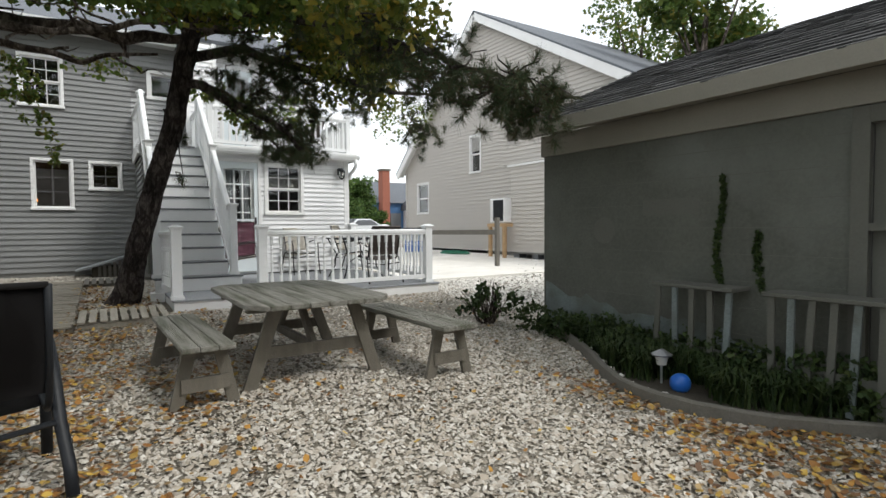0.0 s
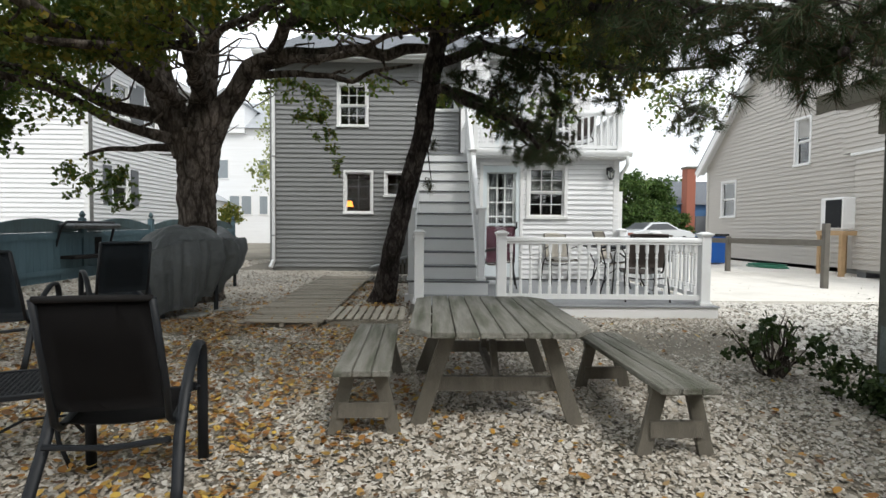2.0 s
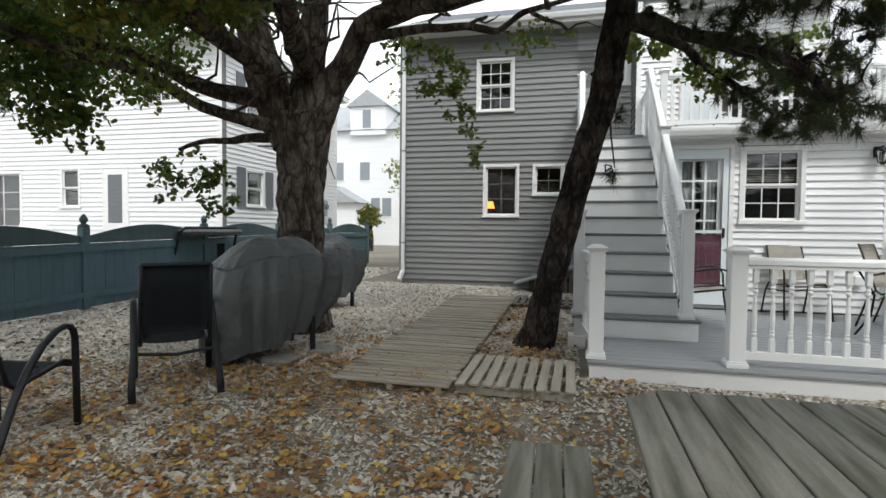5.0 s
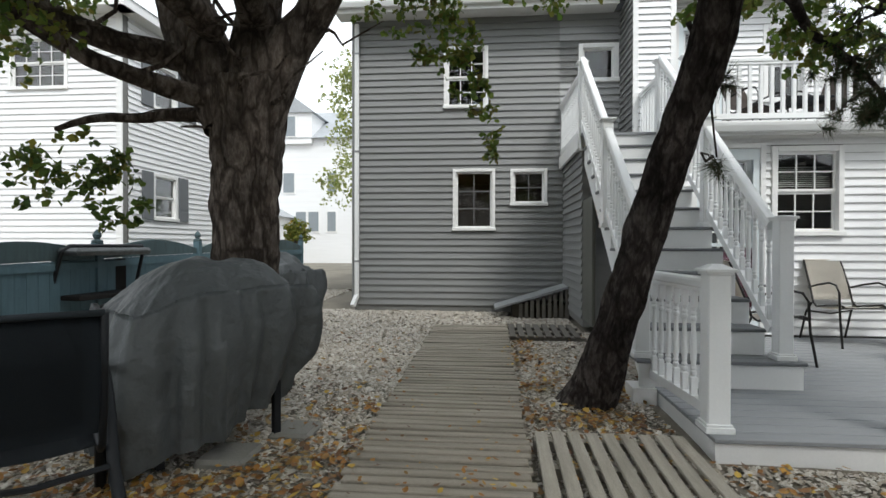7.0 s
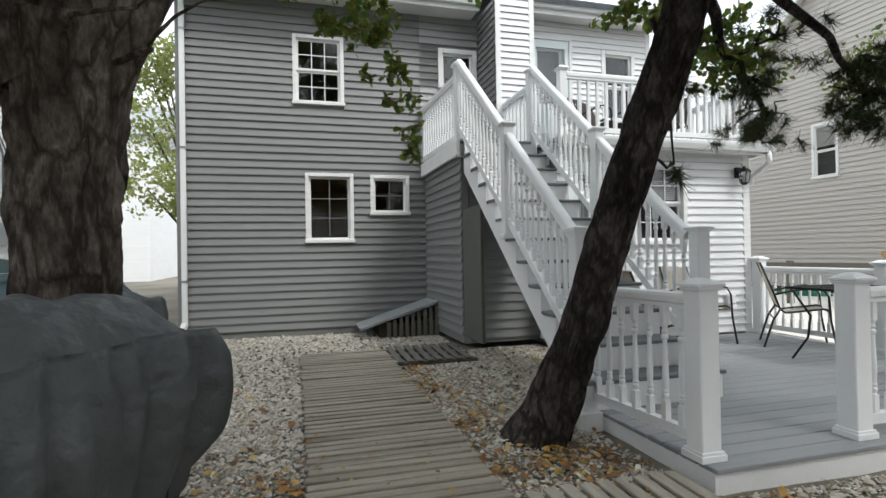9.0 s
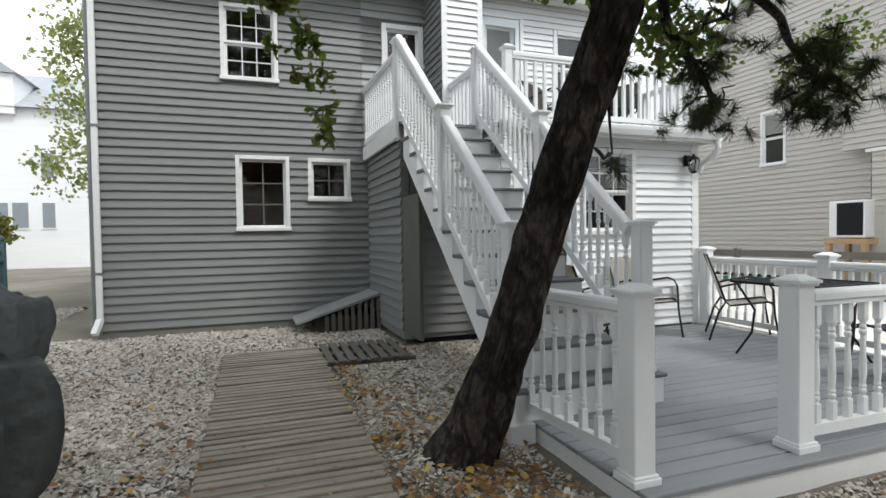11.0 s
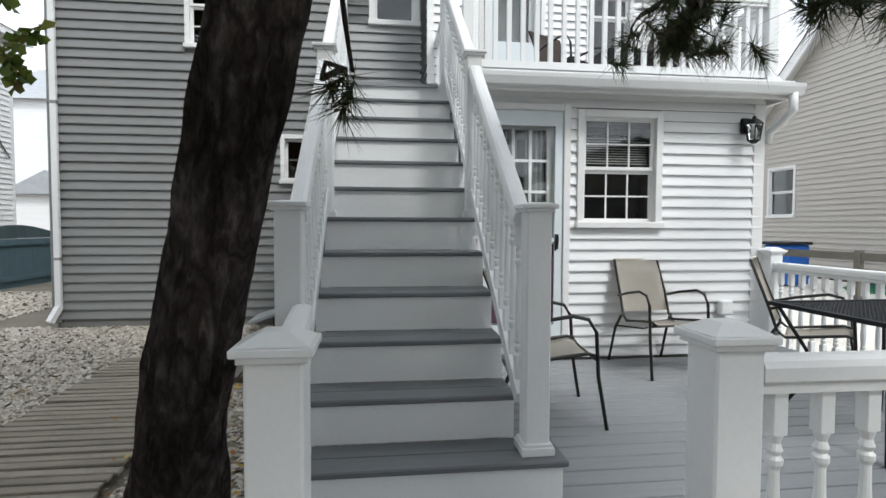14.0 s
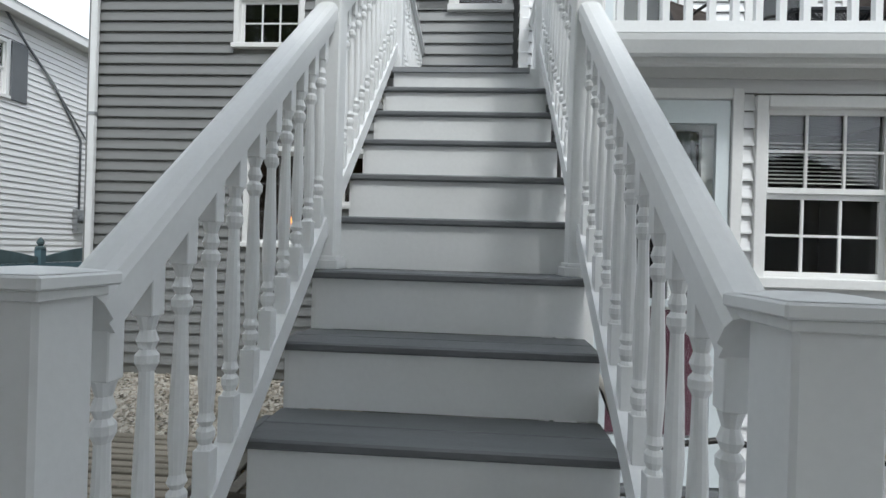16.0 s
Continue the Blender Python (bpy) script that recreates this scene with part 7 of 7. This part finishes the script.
# Mostly unseen leaf masses overhead, added to shade yard and shed.
OAK_SHADE = [
    (-4.0, 8.8, 5.0, 1.5, 1.2, 0.9, 2600), (-2.0, 8.6, 5.8, 1.6, 1.3, 0.8, 2800), (0.2, 7.4, 5.6, 1.6, 1.3, 0.6, 2400), (-3.6, 5.6, 5.2, 1.7, 1.4, 0.7, 2600), (-0.6, 4.6, 5.0, 1.7, 1.5, 0.6, 2600),
    (2.2, 5.6, 5.2, 1.6, 1.4, 0.6, 2400), (-1.8, 2.2, 4.6, 1.6, 1.4, 0.5, 2200), (1.4, 2.2, 4.6, 1.5, 1.3, 0.5, 2000), (3.4, 3.0, 4.6, 1.3, 1.2, 0.5, 1600), (-0.5, 0.2, 4.5, 1.7, 1.4, 0.5, 1800),
]
OAK_SPRAYS = [
    (-0.72, 8.4, 3.25, 0.3, 0.25, 0.28, 260), (-0.68, 8.4, 2.95, 0.17, 0.15, 0.24, 110), (-0.5, 8.4, 2.7, 0.14, 0.13, 0.22, 90), (-0.4, 8.4, 2.38, 0.13, 0.12, 0.2, 80), (-1.1, 8.4, 3.45, 0.45, 0.3, 0.2, 260), (-0.95, 8.3, 3.1, 0.2, 0.2, 0.3, 90), (0.2, 8.3, 3.5, 0.5, 0.3, 0.15, 160), (5.0, 8.9, 3.45, 0.7, 0.7, 0.5, 420),
    (5.8, 9.8, 3.7, 0.7, 0.7, 0.5, 320), (1.9, 8.1, 3.05, 0.4, 0.35, 0.3, 420), (1.35, 8.2, 3.3, 0.4, 0.35, 0.2, 260), (2.9, 8.9, 3.3, 0.5, 0.5, 0.3, 320), (0.75, 2.6, 3.1, 0.9, 0.5, 0.2, 420), (-3.2, 6.6, 2.9, 0.5, 0.5, 0.5, 350),
]
OAK_YELLOW = [
    (-2.3, 6.4, 3.6, 0.7, 0.6, 0.45, 900), (-3.2, 6.2, 3.4, 0.6, 0.6, 0.4, 700), (-1.2, 5.0, 3.6, 0.8, 0.8, 0.35, 900), (-4.0, 5.0, 3.4, 0.8, 0.8, 0.4, 800), (-0.2, 2.6, 3.2, 0.8, 0.5, 0.25, 500),
    (2.6, 5.9, 3.6, 0.8, 0.7, 0.5, 1800), (3.2, 6.9, 3.5, 0.7, 0.6, 0.5, 1300), (2.4, 4.4, 3.2, 0.7, 0.6, 0.35, 1100), (1.0, 6.3, 3.9, 0.8, 0.7, 0.3, 900), (1.8, 3.6, 3.0, 0.6, 0.5, 0.25, 500),
]
PINE_LIMBS = [
    ([(0.98, 7.35, 3.2), (1.2, 6.9, 3.05), (1.6, 6.6, 2.85), (2.0, 6.5, 2.55), (2.25, 6.5, 2.35)], [0.06, 0.055, 0.045, 0.035, 0.02]),
    ([(1.05, 7.3, 3.5), (1.6, 6.9, 3.6), (2.4, 6.6, 3.45), (3.2, 6.5, 3.25), (4.4, 6.5, 3.3)], [0.07, 0.06, 0.05, 0.035, 0.015]),
    ([(0.95, 7.4, 3.3), (1.6, 7.8, 3.15), (2.1, 8.1, 2.85), (2.5, 8.3, 2.6)], [0.05, 0.04, 0.03, 0.012]),
    ([(0.95, 7.4, 3.25), (1.5, 7.4, 3.15), (2.1, 7.4, 2.85), (2.65, 7.5, 2.5)], [0.045, 0.035, 0.025, 0.012]),
    ([(0.78, 7.42, 2.85), (0.9, 7.45, 2.6), (0.93, 7.5, 2.3), (0.97, 7.52, 2.02)], [0.016, 0.011, 0.008, 0.005]),
    ([(1.1, 7.25, 3.9), (1.7, 5.9, 3.7), (2.3, 4.6, 3.2), (2.7, 3.5, 2.7), (2.95, 3.0, 2.4)], [0.06, 0.042, 0.032, 0.024, 0.01]),
]
PINE_TUFTS = [
    (1.7, 6.6, 2.85, 0.26, 20), (2.05, 6.5, 2.5, 0.25, 24), (2.25, 6.5, 2.3, 0.18, 18), (1.35, 6.7, 3.1, 0.3, 22), (1.9, 6.55, 3.1, 0.35, 30), (1.5, 6.3, 3.35, 0.35, 24),
    (3.1, 6.5, 3.0, 0.35, 24), (3.9, 6.5, 2.75, 0.3, 14), (2.5, 8.3, 2.5, 0.2, 16), (2.15, 8.1, 2.75, 0.2, 12), (2.6, 7.5, 2.46, 0.3, 44), (2.35, 7.42, 2.66, 0.2, 16), (1.9, 5.5, 3.55, 0.28, 16), (2.2, 4.8, 3.3, 0.28, 18),
    (2.75, 3.15, 2.35, 0.3, 30), (3.05, 3.0, 2.3, 0.28, 26), (2.5, 3.4, 2.5, 0.28, 24), (2.25, 3.7, 2.72, 0.3, 24), (3.3, 3.1, 2.4, 0.22, 14), (0.97, 7.52, 2.02, 0.06, 2), (0.98, 7.5, 2.5, 0.12, 2),
    (2.2, 6.5, 3.1, 0.32, 40), (2.4, 6.4, 2.75, 0.22, 24), (2.1, 6.5, 3.45, 0.45, 50), (2.8, 6.4, 3.45, 0.45, 40), (3.5, 6.5, 3.4, 0.45, 30), (2.9, 3.1, 2.4, 0.34, 50), (2.4, 3.6, 2.65, 0.34, 40), (2.05, 4.0, 2.95, 0.35, 34), (2.5, 8.3, 2.52, 0.24, 16), (2.2, 7.9, 2.95, 0.3, 22), (4.0, 6.5, 2.65, 0.3, 20),
]
oak()
pine()


def spiky_shrub(x, y, r, h, label):
    s = thing("shrub", (x, y, ground_z(0, y)), label=label, category="shrub")
    rnd = random.Random(9)
    bm = bmesh.new()
    for i in range(34):
        a = rnd.uniform(0, 6.28)
        d = rnd.uniform(0.2, 1)
        tip = Vector((math.cos(a) * r * d, math.sin(a) * r * d, h * rnd.uniform(0.5, 1.0)))
        tube(bm, limb_path((math.cos(a) * 0.05, math.sin(a) * 0.05, -0.02), tip, 0.04, 4, i), [0.009, 0.008, 0.007, 0.005, 0.003], 5)
    part("stem_growth", bm, M_BARK, s, kind="stuff")
    v, f = leaf_cloud([(0, 0, h * 0.55, r, r, h * 0.45, 300)], 0.07, 77, droop=-0.8)
    soup("leaves", v, f, M_BEDLEAF, s, kind="stuff")


spiky_shrub(3.85, 4.7, 0.42, 0.5, "sparse dark spiky shrub beside the shed corner")


def bed_plants():
    rng = np.random.default_rng(12)
    V, F, base = [], [], 0
    pts = []
    while len(pts) < 420:
        y = rng.uniform(0.75, 4.15)
        edge = np.interp(y, [0.7, 0.97, 1.26, 1.62, 1.95, 2.3, 2.7, 3.15, 3.78, 4.32], [4.2, 4.0, 3.68, 3.42, 3.3, 3.3, 3.5, 3.8, 4.12, 4.38])
        x = rng.uniform(3.3, 4.25)
        if math.hypot(x - 3.6, y - 2.1) < 0.24:
            continue
        if x > edge + 0.12 + (0.12 if y < 2.4 else 0):
            pts.append((x, y))
    for x, y in pts:
        m = 16
        a = rng.uniform(0, 6.283, m)
        L = rng.uniform(0.12, 0.3, m)
        out = rng.uniform(0.35, 0.9, m) * L
        p = np.stack([np.full(m, x), np.full(m, y), np.full(m, ground_z(0, y) + 0.02)], 1) + rng.normal(size=(m, 3)) * (0.03, 0.03, 0)
        d = np.stack([np.cos(a), np.sin(a), np.zeros(m)], 1)
        s = np.stack([-np.sin(a), np.cos(a), np.zeros(m)], 1) * 0.006
        mid = p + d * out[:, None] * 0.45 + np.array((0, 0, 1)) * L[:, None] * 0.85
        tip = p + d * out[:, None] * 1.1 + np.array((0, 0, 1)) * L[:, None] * 0.75
        V.append(np.stack([p - s, p + s, mid + s, mid - s, tip], 1).reshape(-1, 3))
        i = base + np.arange(m)[:, None] * 5
        F.append(np.concatenate([np.hstack([i, i + 1, i + 2]), np.hstack([i, i + 2, i + 3]), np.hstack([i + 3, i + 2, i + 4])]))
        base += m * 5
    g = tagged(soup("bed_grass", np.concatenate(V), np.concatenate(F), M_BEDLEAF, None, kind="stuff"), "dark strappy ground-cover plants filling the bed", "plants")
    v, f = leaf_cloud([(4.05, y, 0.3, 0.2, 0.3, 0.2, 420) for y in np.arange(1.0, 4.2, 0.35)], 0.05, 14)
    tagged(soup("ivy", v, f, M_BEDLEAF, None, kind="stuff"), "dark leafy ivy at the foot of the shed wall", "plants")
    # creepers on the shed wall
    for y, z0, z1 in ((2.18, 0.85, 1.75), (1.86, 0.85, 1.28)):
        cl = [(4.27, y + 0.03 * math.sin(z * 7), z, 0.014, 0.03 * (1.25 - z / 2.2), 0.05, 70) for z in np.arange(z0, z1, 0.05)]
        v, f = leaf_cloud(cl, 0.028, int(y * 100))
        tagged(soup("creeper", v, f, M_BEDLEAF, None, kind="stuff"), "thin green creeper climbing the shed wall", "plants")


bed_plants()


def far_tree(x, y, h, r, seed, label, material=None, n=2600, trunk=0.2, size=0.2):
    t = thing("tree", (x, y, ground_z(0, y)), label=label, category="tree")
    part("trunk", tube(bmesh.new(), [(0, 0, 0), (0.05, 0, h * 0.3), (0, 0.05, h * 0.6), (0.1, 0, h * 0.9)], [trunk, trunk * 0.8, trunk * 0.5, 0.03], 8), M_BARK, t)
    rng = np.random.default_rng(seed)
    bm = bmesh.new()
    cl = []
    for i in range(11):
        a, u = rng.uniform(0, 6.28), rng.uniform(0.35, 0.95)
        rr = r * rng.uniform(0.35, 0.8) * (1.1 - u * 0.5)
        c = (math.cos(a) * rr, math.sin(a) * rr, h * u)
        tube(bm, [(0, 0, h * u * 0.6), c], [trunk * 0.3, 0.02], 5)
        cl.append((*c, r * 0.42, r * 0.42, r * 0.32, n // 11))
    part("limbs", bm, M_BARK, t, kind="stuff")
    v, f = leaf_cloud(cl, size, seed)
    soup("crown", v, f, material or M_BUSH, t, kind="stuff")


far_tree(12.8, 33.7, 4.3, 2.4, 41, "dense green shrub tree beyond the wing", n=8000, size=0.19)
far_tree(15.5, 35.1, 4.0, 2.0, 42, "dense green shrub tree near the parked car", n=6000, size=0.19)
far_tree(13.1, 33.4, 2.4, 2.2, 52, "low green bush beyond the wing", n=5000, size=0.18)
far_tree(16.2, 36, 2.4, 1.3, 43, "round green bush by the distant houses", n=2500)
far_tree(17.8, 37, 2.0, 1.2, 44, "round green bush by the distant houses", n=2500)
far_tree(19, 62, 8.0, 4.5, 45, "distant broad tree behind the blue house", n=4000, size=0.35)
far_tree(27, 60, 7.5, 4.5, 48, "distant broad tree behind the blue house", n=4000, size=0.35)
far_tree(-4.7, 24.6, 8.2, 3.0, 46, "airy pale green tree beyond the grey house corner", M_LEAFF, n=6500, size=0.15)
far_tree(-8.2, 24.8, 1.9, 0.85, 49, "yellow-green garden bush before the white houses", M_LEAFY, n=2200, size=0.12)
far_tree(14.0, 8.2, 9.0, 2.6, 50, "tall tree rising behind the shed", M_LEAFG, n=9000, size=0.18)
far_tree(17.0, 12.5, 9.5, 3.0, 51, "tall tree rising behind the shed", M_LEAFG, n=6000, size=0.16)


# ---- loose ground cover ----
def keep_out(x, y):
    """True where something solid covers the ground."""
    m = (x > 0.72) & (x < 4.66) & (y > 6.99) & ~((x < 1.7) & (y > 8.36) & (y < 10.85))
    m |= (x > -2.7) & (y > 12.6) & (x < 5)
    m |= (x > 4.25) & (y < 4.25)
    e = np.interp(y, [0.7, 0.97, 1.26, 1.62, 1.95, 2.3, 2.7, 3.15, 3.78, 4.32], [4.2, 4.0, 3.68, 3.42, 3.3, 3.3, 3.5, 3.8, 4.12, 4.38])
    m |= (x > e - 0.02) & (y < 4.2) & (y > 0.6)
    return m


def pebbles(count, region, seed, size, dens):
    rng = np.random.default_rng(seed)
    x, y = rng.uniform(region[0], region[1], count), rng.uniform(region[2], region[3], count)
    keep = ~keep_out(x, y)
    walk_ = (x > -1.16) & (x < -0.2) & (y > 6.38) & (y < 11.02)
    keep &= ~(walk_ & (rng.random(count) > 0.06))
    keep &= rng.random(count) < dens(x, y)
    x, y = x[keep], y[keep]
    n = len(x)
    z = np.interp(y, [-60, 0, 3.5, 7.3, 12.7, 16, 60], [0.0, 0.0, 0.15, 0.32, 0.42, 0.45, 0.6]) - 0.012
    z += np.array([0.02 * noise.noise(Vector((a * 0.7, b * 0.7, 0))) for a, b in zip(x, y)])
    s = size * rng.lognormal(0, 0.35, n)
    base = np.array([(1, 0, 0), (0.3, 0.95, 0), (-0.8, 0.6, 0), (-0.8, -0.6, 0), (0.3, -0.95, 0), (0.05, 0.05, 0.75), (0, 0, -0.4)])
    tri = np.array([(0, 1, 5), (1, 2, 5), (2, 3, 5), (3, 4, 5), (4, 0, 5)])
    v = base[None] * (1 + rng.uniform(-0.3, 0.3, (n, 7, 1))) * s[:, None, None] * np.stack([rng.uniform(0.8, 1.3, n), rng.uniform(0.5, 0.9, n), rng.uniform(0.4, 0.8, n)], 1)[:, None]
    a, tx, ty = rng.uniform(0, 6.283, n), rng.normal(0, 0.35, n), rng.normal(0, 0.35, n)
    ca, sa = np.cos(a)[:, None], np.sin(a)[:, None]
    X = v[..., 0] * ca - v[..., 1] * sa
    Y = v[..., 0] * sa + v[..., 1] * ca
    Z = v[..., 2] + X * tx[:, None] + Y * ty[:, None]
    V = np.stack([X + x[:, None], Y + y[:, None], Z + z[:, None] + 0.004], -1).reshape(-1, 3)
    F = (tri[None] + (np.arange(n) * 7)[:, None, None]).reshape(-1, 3)
    return V, F


def fallen(count, region, seed, dens, size=0.05):
    rng = np.random.default_rng(seed)
    x, y = rng.uniform(region[0], region[1], count), rng.uniform(region[2], region[3], count)
    wood = ((x > -1.15) & (x < -0.2) & (y > 6.4) & (y < 11)) | ((x > -0.17) & (x < 0.68) & (y > 6.4) & (y < 7.2))
    k = ~keep_out(x, y) & (rng.random(count) < dens(x, y) * np.where(wood, 0.22, 1.0))
    x, y = x[k], y[k]
    n = len(x)
    z = np.interp(y, [-60, 0, 3.5, 7.3, 12.7, 16, 60], [0.0, 0.0, 0.15, 0.32, 0.42, 0.45, 0.6]) + 0.012 + rng.uniform(0, 0.014, n)
    on = ((x > -1.15) & (x < -0.2) & (y > 6.4) & (y < 11)) | ((x > -0.17) & (x < 0.68) & (y > 6.4) & (y < 7.2))
    z += on * 0.05
    s = size * rng.uniform(0.5, 1.15, n) * np.where(on, 0.7, 1.0)
    a = rng.uniform(0, 6.283, n)
    outline = np.array([(-0.5, 0), (-0.25, 0.28), (0.1, 0.33), (0.5, 0.02), (0.12, -0.3), (-0.25, -0.27), (0.0, 0.0)])
    tri = np.array([(0, 6, 1), (1, 6, 2), (2, 6, 3), (3, 6, 4), (4, 6, 5), (5, 6, 0)])
    v = outline[None] * s[:, None, None] * (1 + rng.uniform(-0.25, 0.25, (n, 7, 1)))
    curl = rng.uniform(0.0, 0.35, n)
    h = (v ** 2).sum(-1) / s[:, None] * curl[:, None] * 2
    ca, sa = np.cos(a)[:, None], np.sin(a)[:, None]
    X, Y = v[..., 0] * ca - v[..., 1] * sa, v[..., 0] * sa + v[..., 1] * ca
    Z = h + X * rng.normal(0, 0.25, n)[:, None] + Y * rng.normal(0, 0.25, n)[:, None]
    V = np.stack([X + x[:, None], Y + y[:, None], Z + z[:, None]], -1).reshape(-1, 3)
    F = (tri[None] + (np.arange(n) * 7)[:, None, None]).reshape(-1, 3)
    return V, F


def blob(x, y, cx, cy, rx, ry, p=1.0):
    return p * np.exp(-(((x - cx) / rx) ** 2 + ((y - cy) / ry) ** 2))


def shell_density(x, y):
    d = np.full(x.shape, 0.95)
    d -= blob(x, y, 1.4, 5.9, 3.2, 0.75, 0.68)
    d -= blob(x, y, 0.3, 8.6, 0.8, 1.6, 0.55)
    d -= blob(x, y, 4.2, 5.6, 1.6, 1.0, 0.62)
    d -= blob(x, y, -0.2, 11.5, 3.2, 0.9, 0.35)
    return np.clip(d, 0.1, 1)


def leaf_density(x, y):
    d = 0.035 + blob(x, y, -1.2, 4.9, 1.5, 1.3, 0.95) + blob(x, y, -0.3, 3.1, 0.7, 0.9, 0.8) + blob(x, y, -0.9, 6.2, 1.5, 0.6, 0.95) + blob(x, y, -0.9, 2.2, 0.9, 0.8, 0.7)
    d += blob(x, y, 0.35, 7.7, 0.6, 0.8, 1.0) + blob(x, y, -1.3, 7.2, 0.25, 1.2, 0.9) + blob(x, y, -1.7, 6.5, 0.6, 0.5, 0.8) + blob(x, y, -0.1, 8.5, 0.2, 2.0, 0.6) + blob(x, y, 0.3, 7.1, 0.6, 0.25, 0.7)
    d += blob(x, y, 3.25, 1.2, 0.4, 0.6, 1.0) + blob(x, y, 2.9, 0.9, 0.7, 0.4, 1.0) + blob(x, y, 1.9, 0.9, 0.4, 0.25, 0.7) + blob(x, y, -3.0, 5.2, 1.2, 1.2, 0.7)
    d += blob(x, y, 3.1, 2.0, 0.22, 0.8, 0.8) + blob(x, y, 0.5, 4.0, 0.5, 0.5, 0.35) + blob(x, y, -3.3, 3.4, 0.9, 1.0, 0.7)
    patch = 0.5 + 0.55 * np.sin(x * 5.1 + 1.7 * np.sin(y * 3.3)) * np.sin(y * 4.4 + 1.3 * np.sin(x * 4.1 + 2))
    return np.clip(d * (0.2 + 1.35 * patch ** 1.5), 0, 1)


v, f = pebbles(230000, (-3.6, 5.2, 0.6, 8.6), 51, 0.0125, shell_density)
tagged(soup("shell_gravel", v, f, M_SHELL, None, kind="stuff"), "crushed pale shell gravel covering the yard", "gravel")
v, f = pebbles(80000, (-3.6, 1.72, 8.4, 12.65), 52, 0.015, shell_density)
tagged(soup("shell_gravel_far", v, f, M_SHELL, None, kind="stuff"), "crushed shell gravel near the grey house", "gravel")
v, f = pebbles(60000, (-6.0, -3.6, 0.6, 16.0), 53, 0.022, shell_density)
tagged(soup("shell_gravel_side", v, f, M_SHELL, None, kind="stuff"), "crushed shell gravel along the fence", "gravel")
v, f = pebbles(70000, (4.6, 10.6, 4.3, 22.0), 54, 0.02, lambda x, y: np.full(x.shape, 1.0))
tagged(soup("yard_gravel", v, f, M_STONEW, None, kind="stuff"), "bright pale gravel of the open side yard", "gravel")
v, f = fallen(72000, (-4.6, 4.3, 0.6, 10.6), 61, leaf_density, 0.053)
tagged(soup("fallen_leaves", v, f, M_FALLEN, None, kind="stuff"), "scattered yellow and brown fallen leaves", "leaves")
